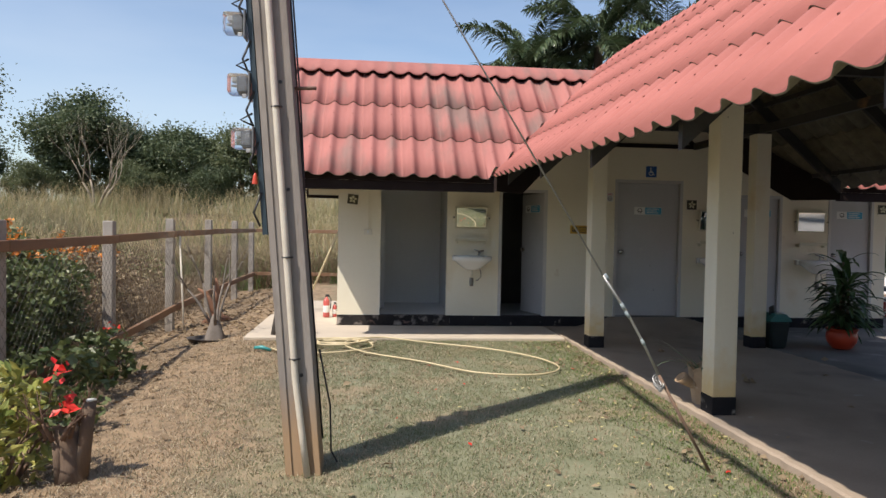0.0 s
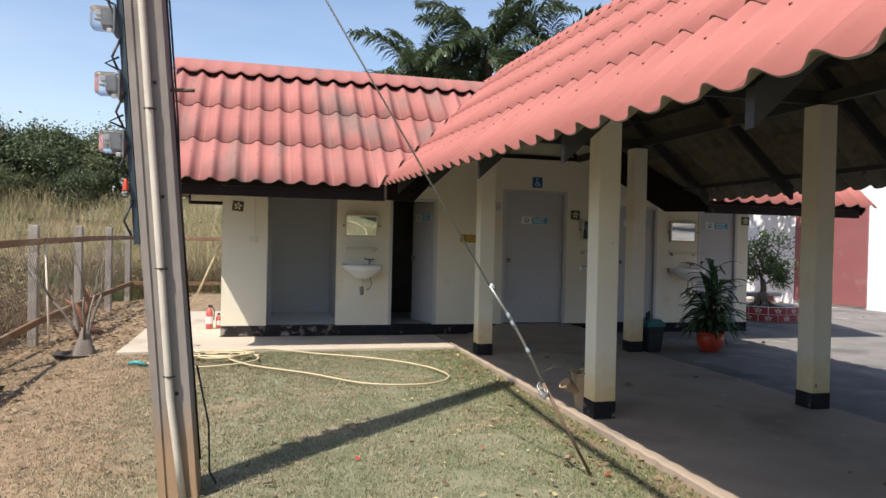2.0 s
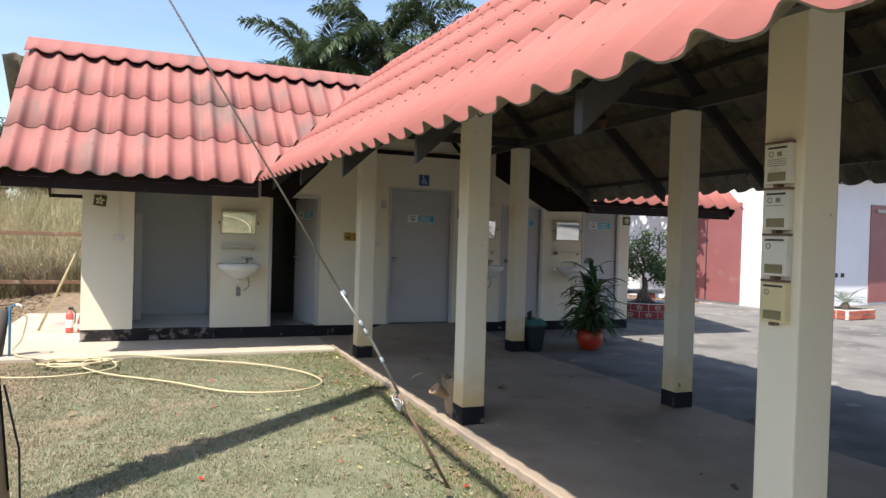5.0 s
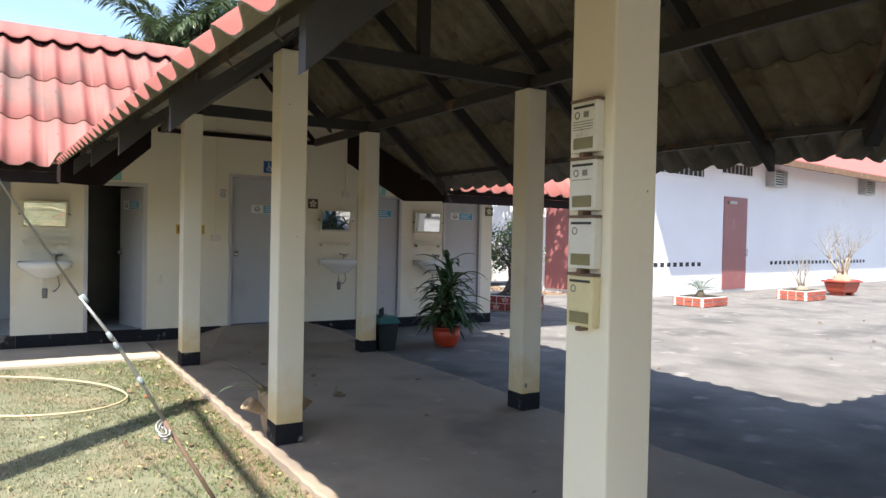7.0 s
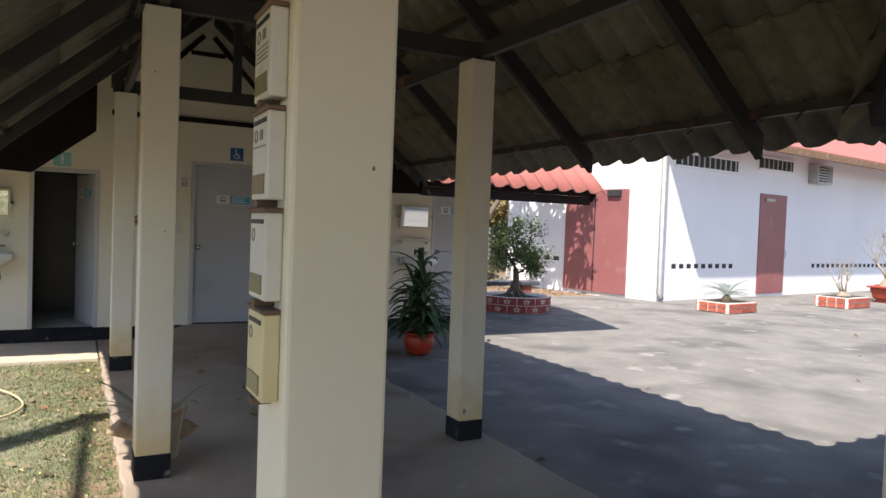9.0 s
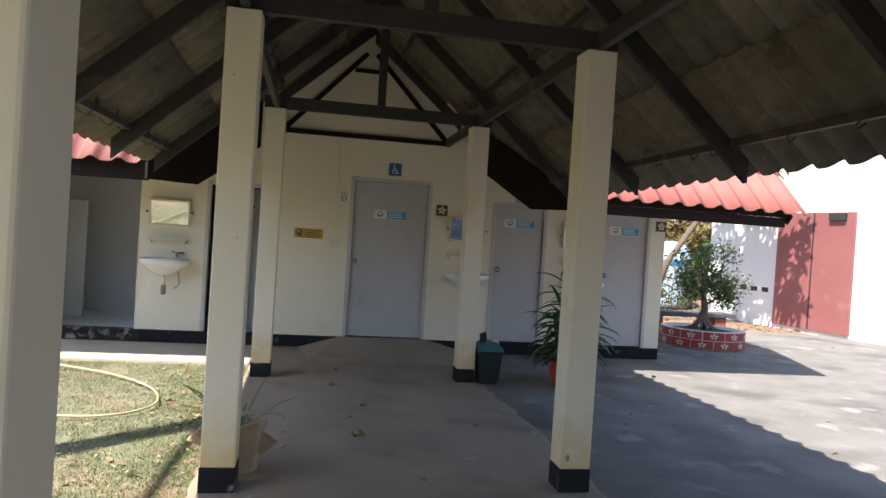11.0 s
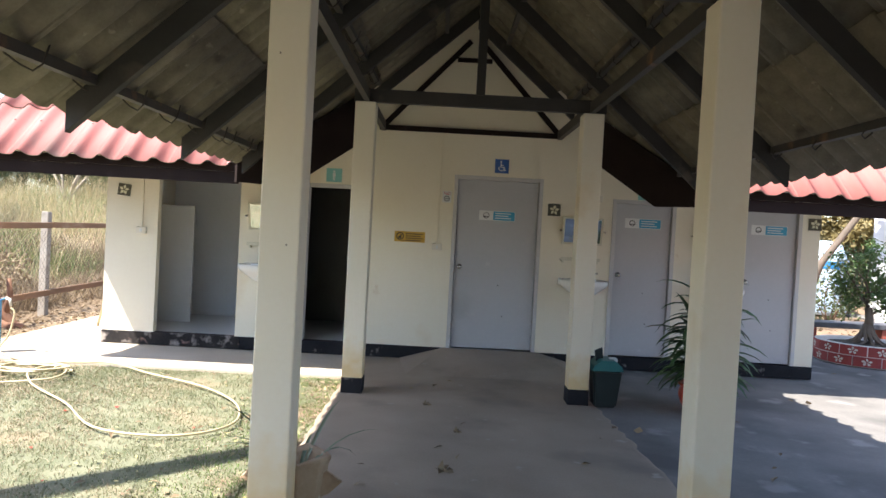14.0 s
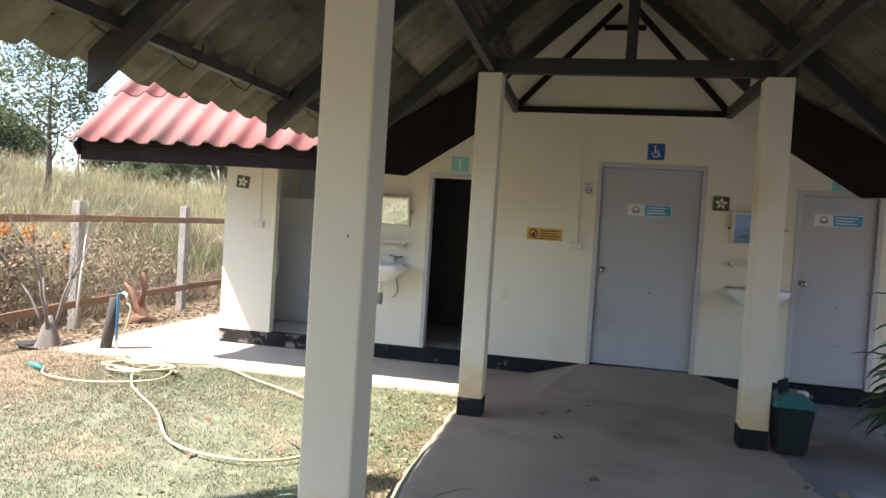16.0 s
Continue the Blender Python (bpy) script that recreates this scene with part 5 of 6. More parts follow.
for k in range(5):
    ca, sa = math.cos(k * 1.2566 + 0.3), math.sin(k * 1.2566 + 0.3)
    vs = [bm.verts.new((u * ca * 1.35 - v * sa, -RR - 0.0145, u * sa + v * ca)) for u, v in ((0.006, 0.0), (0.030, -0.017), (0.047, -0.010), (0.050, 0.008), (0.034, 0.016))]
    bm.faces.new(vs)
motif_me = mesh_of("motif", bm, M["motif"])
for r in range(2):
    for k in range(n):
        m = pose(0, 0, 0.078 + 0.142 * r, 0, 0, 360 / n * (k + 0.5 * r))
        ob = new("block", block_me)
        ob.matrix_basis = m
        ob.parent = RP
        mo = new("motif", motif_me)
        mo.parent = ob
part("soil", lathe(B(), [(RR - 0.121, 0.245), (0.3, 0.275), (0.0, 0.285)], 24), M["earth"], RP)


def leaf_quads(rng, centres, size, aspect=2.0, droop=0.3, jitter=0.0):
    """Many small leaves at centres: diamonds with a fold, turned at random; returns vertices and faces."""
    n = len(centres)
    c = np.asarray(centres, float) + rng.normal(0, 1, (n, 3)) * jitter
    d = rng.normal(0, 1, (n, 3))
    d[:, 2] = d[:, 2] * 0.6 - droop
    d /= np.linalg.norm(d, axis=1)[:, None]
    s = np.cross(d, rng.normal(0, 1, (n, 3)))
    s /= np.linalg.norm(s, axis=1)[:, None] + 1e-9
    L = size * rng.uniform(0.6, 1.3, n)[:, None]
    Wd = L / aspect
    nrm = np.cross(d, s)
    v = np.stack([c - d * L / 2, c + s * Wd / 2 + nrm * Wd * 0.12, c + d * L / 2, c - s * Wd / 2 + nrm * Wd * 0.12], 1).reshape(-1, 3)
    f = np.arange(4 * n).reshape(n, 4)
    return v.tolist(), f.tolist()


M["ficus"] = leafy("ficus_leaf", (0.055, 0.105, 0.03), (0.13, 0.20, 0.06), 0.35, 0.25)
nr = np.random.default_rng(11)
fic = thing("ficus_tree", "small ficus tree with spreading surface roots", "tree", pose(7.02, 6.75, 0.26) @ Matrix.Scale(0.8, 4))
rng = random.Random(12)
bm = B()
for k in range(11):
    a = k * 0.571 + rng.uniform(-0.2, 0.2)
    r = rng.uniform(0.28, 0.5)
    tube(bm, [(0.03 * math.cos(a), 0.03 * math.sin(a), 0.34), (0.10 * math.cos(a), 0.10 * math.sin(a), 0.18), (0.20 * math.cos(a + 0.2), 0.20 * math.sin(a + 0.2), 0.06), (r * math.cos(a), r * math.sin(a), -0.02)], [0.05, 0.04, 0.028, 0.012], 6)
tips = []
tube(bm, [(0, 0, 0.2), (0.02, 0, 0.45), (0.0, 0.02, 0.65)], [0.085, 0.07, 0.06], 8)
for k in range(6):
    a = k * 1.05
    branches(bm, rng, (0, 0.01, 0.5 + 0.08 * k), (0.9 * math.cos(a), 0.9 * math.sin(a), 0.8), 0.42, 0.03, 2, 0.7, tips)
part("trunk", bm, M["bark"], fic)
cs = []
for p, d in tips:
    cs.append(np.array(p)[None] + nr.normal(0, 0.10, (26, 3)))
for q, r, k in (((-0.42, 0.1, 1.05), 0.22, 420), ((0.48, 0, 0.85), 0.28, 620), ((-0.05, 0, 1.35), 0.24, 330), ((0.25, 0.05, 1.1), 0.26, 420), ((0.0, 0, 1.75), 0.15, 130), ((0.45, -0.1, 0.62), 0.2, 330), ((-0.35, 0, 0.75), 0.2, 260), ((0.05, -0.2, 1.0), 0.3, 420)):
    cs.append(np.array(q) + nr.normal(0, r * 0.55, (k, 3)))
vs, fs = leaf_quads(nr, np.concatenate(cs), 0.075, 1.9)
cloud("crown", vs, fs, M["ficus"], fic)
M["slate"] = surf("dark_bench_stone", (0.07, 0.07, 0.08), (0.11, 0.11, 0.12), 5, 0.6, 0.2, 50)
bench = thing("stone_bench", "dark stone slab bench behind the planter", "bench", pose(7.25, 7.75, 0, 0, 0, 4))
part("seat", box(B(), -0.95, 0.95, -0.2, 0.2, 0.38, 0.46, 0.012), M["slate"], bench)
for sx in (-0.65, 0.65):
    part("support", box(B(), sx - 0.12, sx + 0.12, -0.16, 0.16, 0, 0.379, 0.01), M["brick"], bench)

# ---- trees ----
M["leaf_dark"] = leafy("dark_tree_leaf", (0.05, 0.078, 0.038), (0.12, 0.15, 0.07), 0.55, 0.25)
M["leaf_mid"] = leafy("mid_tree_leaf", (0.075, 0.105, 0.05), (0.17, 0.19, 0.09), 0.55, 0.3)
M["leaf_dry"] = leafy("dry_tree_leaf", (0.16, 0.13, 0.05), (0.28, 0.22, 0.09), 0.6, 0.25)


def tree(name, label, m, seed, high, wide, trunk_r, mat, leaf=0.2, count=5200, base=0.28, bark=None):
    rng, nr = random.Random(seed), np.random.default_rng(seed)
    t = thing(name, label, "tree", m)
    bm = B()
    tips = []
    tube(bm, [(0, 0, -0.4), (0.03 * high, 0, high * 0.2), (0.0, 0.02 * high, high * 0.5), (0.02 * high, 0, high * 0.8)], [trunk_r, trunk_r * 0.8, trunk_r * 0.55, trunk_r * 0.2], 9)
    for k in range(11):
        a = k * 2.4 + rng.uniform(-0.4, 0.4)
        z = high * (base + (0.85 - base) * k / 11)
        w = wide * (0.34 + 0.2 * rng.random()) * (1.15 - 0.75 * k / 11)
        branches(bm, rng, (0, 0.01 * high, z), (math.cos(a), math.sin(a), 0.45), w * 0.62, trunk_r * 0.33, 2, 0.6, tips, 0.2, 6)
    part("trunk", bm, bark or M["bark"], t)
    cs = []
    tips.append((Vector((0, 0, high * 0.9)), Vector((0, 0, 1))))
    per = max(6, int(count / len(tips)))
    for p, d in tips:
        r = wide * rng.uniform(0.055, 0.11)
        cs.append(np.array(p)[None] + nr.normal(0, 1, (per, 3)) * np.array([r, r, r * 0.75]))
    n = int(count * 0.75)
    q = nr.normal(0, 1, (n, 3))
    q /= np.linalg.norm(q, axis=1)[:, None]
    lump = 0.82 + 0.20 * np.sin(3.3 * q[:, :1] + seed) * np.cos(3.9 * q[:, 1:2] + seed) + 0.14 * np.sin(8 * q[:, 2:3] + 6 * q[:, :1]) + 0.08 * np.sin(17 * q[:, 1:2] + 11 * q[:, 2:3])
    cs.append(q * nr.uniform(0.5, 1.0, (n, 1)) ** 0.4 * lump * np.array([wide * 0.5, wide * 0.5, high * (0.53 - base / 2)]) + np.array([0, 0, high * (0.53 + base / 2)]))
    vs, fs = leaf_quads(nr, np.concatenate(cs), leaf, 1.8)
    cloud("crown", vs, fs, mat, t)
    return t


gz = ground_z
ta = tree("broadleaf_tree", "dense dark green tree behind the field", pose(-15.2, 27.0, gz(-15.2, 27)), 21, 4.4, 4.7, 0.22, M["leaf_dark"], 0.15, 23000, 0.04)
tb = tree("broadleaf_tree", "green tree of medium height behind the field", pose(-11.0, 27.5, gz(-11, 27.5)), 22, 3.4, 4.0, 0.16, M["leaf_dark"], 0.13, 16000, 0.03)
tc = tree("broadleaf_tree", "bushy olive green tree behind the field", pose(-8.6, 27.0, gz(-8.6, 27)), 23, 3.3, 3.5, 0.14, M["leaf_mid"], 0.12, 14000, 0.03)
for src, x, y, rz, sc in ((tb, -13.2, 29.5, 80, 0.95), (tc, -18.6, 25.0, 130, 0.42), (tb, -20.5, 27.0, 200, 0.9), (tc, -6.2, 28.0, 60, 0.95), (tb, -3.6, 29.0, 140, 0.85), (tc, -24.5, 24.0, 20, 0.9),
                      (ta, -27.5, 27.0, 200, 0.75), (tb, -31.0, 22.0, 100, 0.9), (tc, -0.6, 29.0, 250, 0.9), (tb, 3.0, 30.0, 10, 0.8), (tc, -33.0, 14.0, 30, 1.1), (tb, -29.0, 8.0, 170, 1.0),
                      (tc, -32.0, 2.0, 220, 1.1), (tb, -9.6, 25.5, 250, 0.55), (tc, -12.6, 25.2, 300, 0.55), (tc, -16.4, 24.4, 30, 0.5)):
    copy_thing(src, pose(x, y, gz(x, y), 0, 0, rz) @ Matrix.Scale(sc, 4))
tree("feathery_tree", "airy green tree beyond the fence", pose(-14.3, 15.0, gz(-14.3, 15)), 31, 4.9, 3.4, 0.10, M["leaf_mid"], 0.12, 3000, 0.25)
copy_thing(tc, pose(-16.6, 13.0, gz(-16.6, 13), 0, 0, 45) @ Matrix.Scale(0.85, 4))
# a bare tree in front of the big one
bt = thing("bare_tree", "leafless pale grey shrub tree in the field", "tree", pose(-13.2, 23.0, gz(-13.2, 23)))
bm = B()
rng = random.Random(41)
for k in range(5):
    a = k * 1.26
    branches(bm, rng, (0, 0, 0.0), (0.4 * math.cos(a), 0.4 * math.sin(a), 1), 1.3, 0.06, 4, 0.5, None, 0.1, 5)
part("trunk", bm, M["bark_pale"], bt)
copy_thing(bt, pose(-19.0, 22.0, gz(-19, 22), 0, 0, 120) @ Matrix.Scale(0.9, 4))
# yellowing trees beyond the round planter
td = tree("dry_tree", "yellowing tree beyond the yard", pose(8.6, 17.0, 0), 51, 4.2, 3.6, 0.14, M["leaf_dry"], 0.2, 4200, 0.1)
copy_thing(tc, pose(6.3, 19.0, 0, 0, 0, 77))
copy_thing(td, pose(10.8, 20.0, 0, 0, 0, 77))
copy_thing(td, pose(9.4, 15.6, 0, 0, 0, 200) @ Matrix.Scale(0.75, 4))
copy_thing(tc, pose(7.9, 15.4, 0, 0, 0, 20) @ Matrix.Scale(0.6, 4))
copy_thing(td, pose(12.4, 16.2, 0, 0, 0, 300) @ Matrix.Scale(0.8, 4))
# trees far behind the walkway, that the mirrors show
for src, x, y, rz, sc in ((ta, -9, -26, 10, 1.2), (tb, -3, -24, 70, 1.3), (tc, 3, -27, 130, 1.4), (tb, 9, -25, 200, 1.3), (ta, 15, -27, 260, 1.2), (tc, 21, -24, 300, 1.4), (tb, 27, -27, 30, 1.4), (ta, 33, -22, 90, 1.2)):
    copy_thing(src, pose(x, y, -0.1, 0, 0, rz) @ Matrix.Scale(sc, 4))
# frangipani that throws its shade on the white wall
M["frangipani"] = leafy("frangipani_leaf", (0.06, 0.11, 0.035), (0.10, 0.16, 0.05), 0.4, 0.2)
fr = thing("frangipani_tree", "frangipani tree with long leaves near the white building", "tree", pose(8.15, 11.1, 0))
bm = B()
tips = []
rng = random.Random(61)
tube(bm, [(0, 0, -0.1), (0.4, -0.15, 1.3), (1.1, -0.4, 2.5), (1.6, -0.5, 3.0)], [0.09, 0.075, 0.06, 0.05], 9)
for k in range(66):
    c = Vector((1.55 + rng.uniform(-0.6, 0.55), -0.75 + rng.uniform(-1.9, 1.9), 3.65 + rng.uniform(-1.25, 1.3)))
    if ((c.x - 1.55) / 0.75) ** 2 + ((c.y + 0.75) / 2.0) ** 2 + ((c.z - 3.65) / 1.4) ** 2 > 1:
        continue
    s = Vector((1.45, -0.5, 2.85))
    tube(bm, [s, s.lerp(c, 0.5) + Vector((rng.uniform(-0.15, 0.15), rng.uniform(-0.15, 0.15), 0.1)), c], [0.04, 0.03, 0.02], 5)
    tips.append((c, (c - s).normalized()))
part("trunk", bm, M["bark"], fr)
vs, fs = [], []
for p, d in tips:
    for k in range(10):
        a = k * 0.63 + rng.uniform(-0.3, 0.3)
        strap(vs, fs, p, (math.cos(a), math.sin(a), rng.uniform(-0.5, 0.5)), rng.uniform(0.26, 0.42), 0.085, 1.0, rng, 3)
cloud("crown", vs, fs, M["frangipani"], fr)
# water tank glimpsed beyond
M["tank"] = surf("pale_blue_plastic", (0.45, 0.58, 0.72), (0.40, 0.53, 0.68), 3, 0.4, 0.05, 40)
M["tank_blue"] = surf("blue_plastic", (0.03, 0.25, 0.55), None, 3, 0.4, 0.05, 40)
tk = thing("water_tank", "pale blue and white plastic water tank", "tank", pose(10.6, 14.6, 0))
part("drum", lathe(B(), [(0.0, 0.0), (0.55, 0.0), (0.58, 0.1), (0.58, 1.35), (0.5, 1.5)], 24), M["tank"], tk)
part("band", lathe(B(), [(0.581, 1.15), (0.586, 1.16), (0.586, 1.33), (0.581, 1.34)], 24), M["tank_blue"], tk)
part("dome", lathe(B(), [(0.505, 1.502), (0.4, 1.75), (0.15, 1.85), (0.0, 1.86)], 24), M["tank"], tk)

# ---- palms behind the block ----
M["palm"] = leafy("palm_leaflet", (0.05, 0.085, 0.04), (0.12, 0.155, 0.08), 0.35, 0.2)


def palm(m, seed, high, copy_of=None):
    rng = random.Random(seed)
    t = thing("palm_tree", "tall feather palm with drooping fronds", "palm", m, "palms behind the block")
    bm = B()
    tube(bm, [(0, 0, -0.3), (0.05, 0, high * 0.5), (0, 0, high)], [0.2, 0.16, 0.13], 10)
    part("trunk", bm, M["bark"], t)
    for i in range(21):
        a = i * 2.4 + rng.uniform(-0.25, 0.25)
        e = 1.25 - 1.6 * (i / 21) + rng.uniform(-0.15, 0.15)
        d = Vector((math.cos(a) * math.cos(e), math.sin(a) * math.cos(e), math.sin(e)))
        p = Vector((0, 0, high))
        vs, fs = [], []
        n = 40
        L = rng.uniform(2.7, 3.4)
        spine = [p.copy()]
        for j in range(n):
            p = p + d * L / n
            d = (d + Vector((0, 0, -0.030 - 0.018 * j / n))).normalized()
            spine.append(p.copy())
            if j > 3:
                side = d.cross(Vector((0, 0, 1))).normalized()
                for sg in (-1, 1):
                    for q in range(3):
                        strap(vs, fs, p, side * sg * rng.uniform(0.5, 1.0) + d * 0.6 + Vector((0, 0, rng.uniform(-0.35, 0.7))),
                              0.66 * math.sin(0.35 + 2.5 * j / n) + 0.10, 0.06, rng.uniform(0.7, 1.5), rng, 2)
        fr_ob = cloud("frond", vs, fs, M["palm"], t)
        part("spine", tube(B(), spine[::4], [0.022 - 0.0018 * k for k in range(len(spine[::4]))], 5), M["palm"], fr_ob)
    return t


p1 = palm(pose(4.3, 16.5, 0), 71, 7.3)
copy_thing(p1, pose(2.4, 17.5, 0, 0, 0, 130) @ Matrix.Translation((0, 0, -0.9)))
copy_thing(p1, pose(7.4, 18.5, 0, 0, 0, 250) @ Matrix.Translation((0, 0, 0.5)))

# ---- pole fittings ----
M["pipe_white"] = surf("old_white_pvc", (0.62, 0.57, 0.48), (0.50, 0.45, 0.37), 5, 0.5, 0.1, 50)
M["cable"] = surf("black_cable", (0.02, 0.02, 0.022), None, 5, 0.5, 0, 40)
M["bracket_blue"] = surf("dark_blue_strip", (0.018, 0.036, 0.05), (0.028, 0.05, 0.065), 5, 0.5, 0.1, 40)
M["meter_clear"] = surf("dusty_clear_cover", (0.30, 0.35, 0.38), (0.18, 0.22, 0.24), 18, 0.12, 0, 40)
M["meter_glass"] = surf("clear_meter_cover", (0.85, 0.88, 0.90), (0.78, 0.82, 0.84), 18, 0.08, 0, 40)
M["meter_glass"].node_tree.nodes["Principled BSDF"].inputs["Transmission Weight"].default_value = 0.9
M["meter_glass"].node_tree.nodes["Principled BSDF"].inputs["IOR"].default_value = 1.12
M["meter_dark"] = surf("meter_works", (0.10, 0.11, 0.12), (0.2, 0.2, 0.2), 30, 0.4, 0.1, 60)


def pole_x(z):
    return -0.55 * z / 6.5


def half_w(z):
    return 0.105 - 0.010 * z / 6.5


bm = tube(B(), [(pole_x(z) - 0.005 + 0.05 * (z < 0.6) * (0.6 - z), -(0.115 - 0.03 * z / 6.5) - 0.022, z) for z in (0.02, 0.3, 0.6, 1.2, 2.0, 3.0, 4.5, 6.0)], 0.021, 10)
part("conduit", bm, M["pipe_white"], pole, "yellowed white conduit pipe")
for z in (0.72, 1.32, 2.2, 3.1):
    part("clip", tube(B(), [(pole_x(z) - 0.03, -0.135 + 0.03 * z / 6.5, z), (pole_x(z), -0.165 + 0.03 * z / 6.5, z), (pole_x(z) + 0.03, -0.135 + 0.03 * z / 6.5, z)], 0.006, 5), M["cable"], pole)
for sx in (-1, 1):
    bm = B()
    beam(bm, (sx * 0.083, -0.108, 0.0), (pole_x(6.4) + sx * 0.074, -0.079, 6.4), 0.034, 0.022, (0, 1, 0))
    part("rib", bm, M["pole"], pole)
for z in (0.62, 1.72, 2.35):
    part("bolt_hole", tube(B(), [(pole_x(z) + 0.03, -0.118 + 0.03 * z / 6.5, z), (pole_x(z) + 0.03, -0.10, z)], 0.011, 8), M["cable"], pole)
bm = B()
for dx in (0.0, 0.014):
    tube(bm, [(pole_x(z) + half_w(z) + 0.010 + dx * (z > 1.8), 0.02 + 0.01 * math.sin(3 * z), z) for z in (0.2, 0.7, 1.2, 1.7, 2.2, 2.8, 3.6, 5.0)], 0.006, 5)
tube(bm, [(pole_x(0.5) + half_w(0.5) + 0.010, 0.02, 0.75), (0.14, 0.05, 0.4), (0.15, 0.04, 0.12), (0.19, 0.03, 0.05)], 0.006, 5)
part("cable", bm, M["cable"], pole, "black taped cables")
bm = B()
tube(bm, [(pole_x(2.33) + half_w(2.33), -0.02, 2.33), (pole_x(2.33) + half_w(2.33) + 0.13, -0.03, 2.335)], 0.011, 6)
part("step_bolt", bm, M["rust"], pole)
# the meter strip on the side of the pole away from the walkway
bm = B()
z0, z1 = 1.45, 3.6
beam(bm, (pole_x(z0) - half_w(z0) - 0.03, -0.01, z0), (pole_x(z1) - half_w(z1) - 0.03, -0.01, z1), 0.03, 0.06, (0, 1, 0))
part("meter_strip", bm, M["bracket_blue"], pole, "dark blue meter mounting strip")
bm = B()
for k in range(7):
    z = 1.5 + 0.3 * k
    tube(bm, [(pole_x(z) - half_w(z) - 0.055, -0.045, z), (pole_x(z) - half_w(z) - 0.09, -0.07, z + 0.08), (pole_x(z) - half_w(z) - 0.05, -0.04, z + 0.2)], 0.007, 5)
part("wire_loop", bm, M["cable"], pole)
for z in (2.02, 2.34, 2.70, 3.05):
    x = pole_x(z) - half_w(z) - 0.115
    mt = thing("electricity_meter", "electricity meter under a clear cover, fixed to the pole", "meter", pose(PX + x, PY - 0.01, -0.1 + z), "meters on the pole")
    part("cover", box(B(), -0.07, 0.05, -0.06, 0.06, -0.06, 0.06, 0.015), M["meter_glass"], mt, "dusty clear cover")
    part("works", box(B(), -0.015, 0.048, -0.045, 0.045, -0.045, 0.045, 0.008), M["meter_dark"], mt, "grey metal works")
    part("disc", lathe(B(), [(0.0, -0.003), (0.032, -0.003), (0.032, 0.003), (0.0, 0.003)], 16, (-0.022, 0, -0.008)), M["alu"], mt, "bright metal disc")
    part("register", box(B(), -0.045, -0.016, -0.035, 0.035, 0.012, 0.040, 0.003), M["sign_white"], mt, "white number register")
    part("seal", box(B(), 0.02, 0.045, -0.058, -0.0605 + 0.012, -0.085, -0.062, 0.002), M["alu"], mt)
    part("base", box(B(), 0.051, 0.062, -0.06, 0.06, -0.09, 0.07, 0.003), M["meter_dark"], mt)
    part("clamp", tube(B(), [(0.06, -0.02, 0.075), (-0.02, -0.03, 0.11), (0.05, -0.03, 0.15)], 0.007, 5), M["cable"], mt)
bm = lathe(B(), [(0.018, -0.05), (0.011, 0.0), (0.005, 0.015), (0.0, 0.016)], 10)
tg = part("plastic_cup", bm, M["pot_red"], None, "", pose(PX + pole_x(1.75) - half_w(1.75) - 0.065, PY - 0.06, 1.70))
tagged(tg, "small red plastic cap hanging by the meters", "cap")

# guy wire
gw = thing("guy_wire", "steel guy wire with taped sleeve running to a ground anchor", "guy wire", pose(0, 0, 0))
A, Bk, Ct, Dt = Vector((-0.55, -1.10, -0.08)), Vector((-0.905, -1.10, 0.545)), Vector((-1.27, -1.105, 1.146)), Vector((-3.38, -0.90, 4.6))
M["wire_bright"] = surf("galvanised_wire", (0.42, 0.42, 0.41), (0.30, 0.29, 0.28), 8, 0.4, 0.1, 60, metal=0.7)
part("rod", tube(B(), [A, Bk], 0.010, 6), M["rust"], gw, "rusty anchor rod")
part("sleeve", tube(B(), [Bk, Bk.lerp(Ct, 0.33) + Vector((0.015, 0, 0)), Bk.lerp(Ct, 0.66) + Vector((0.02, 0, 0)), Ct], [0.009, 0.008, 0.009, 0.007], 8), M["wire_bright"], gw, "taped wire sleeve")
for f in (0.30, 0.58, 0.66, 0.95):
    bm = B()
    p = Bk.lerp(Ct, f) + Vector((0.015, 0, 0))
    tube(bm, [p, p + (Ct - Bk).normalized() * 0.02, p + (Ct - Bk).normalized() * 0.045], [0.010, 0.0125, 0.0095], 8)
    part("tape_wrap", bm, M["meter_clear"], gw, "pale tape wrap")
part("wire", tube(B(), [Ct, Ct.lerp(Dt, 0.5), Dt], 0.0055, 6), M["wire_bright"], gw)
bm = B()
for k in range(4):
    a = k * 1.5
    pts = [Bk + Vector((0.036 * math.cos(a + t) * math.sin(t * 0.5), 0.028 * math.sin(a + t), -0.03 + 0.03 * math.sin(t + a) - 0.012 * k)) for t in np.linspace(0, 6.3, 12)]
    tube(bm, pts, 0.0055, 5)
part("knot", bm, M["wire_bright"], gw, "coiled wire end")

# overhead service cables from the pole to the walkway roof
sc = thing("service_cable", "bundle of black service cables from the pole", "cable", pose(0, 0, 0))
bm = B()
P0, P1 = Vector((-3.52, -0.86, 6.1)), Vector((-1.8, -9.0, 3.6))
for o in (Vector((0, 0, 0)), Vector((0.03, 0.02, 0.03)), Vector((-0.02, 0.03, 0.06))):
    tube(bm, [P0.lerp(P1, t) + o + Vector((0, 0, -0.5 * 4 * t * (1 - t))) for t in np.linspace(0, 1, 12)], 0.018, 6)
part("cable", bm, M["cable"], sc)

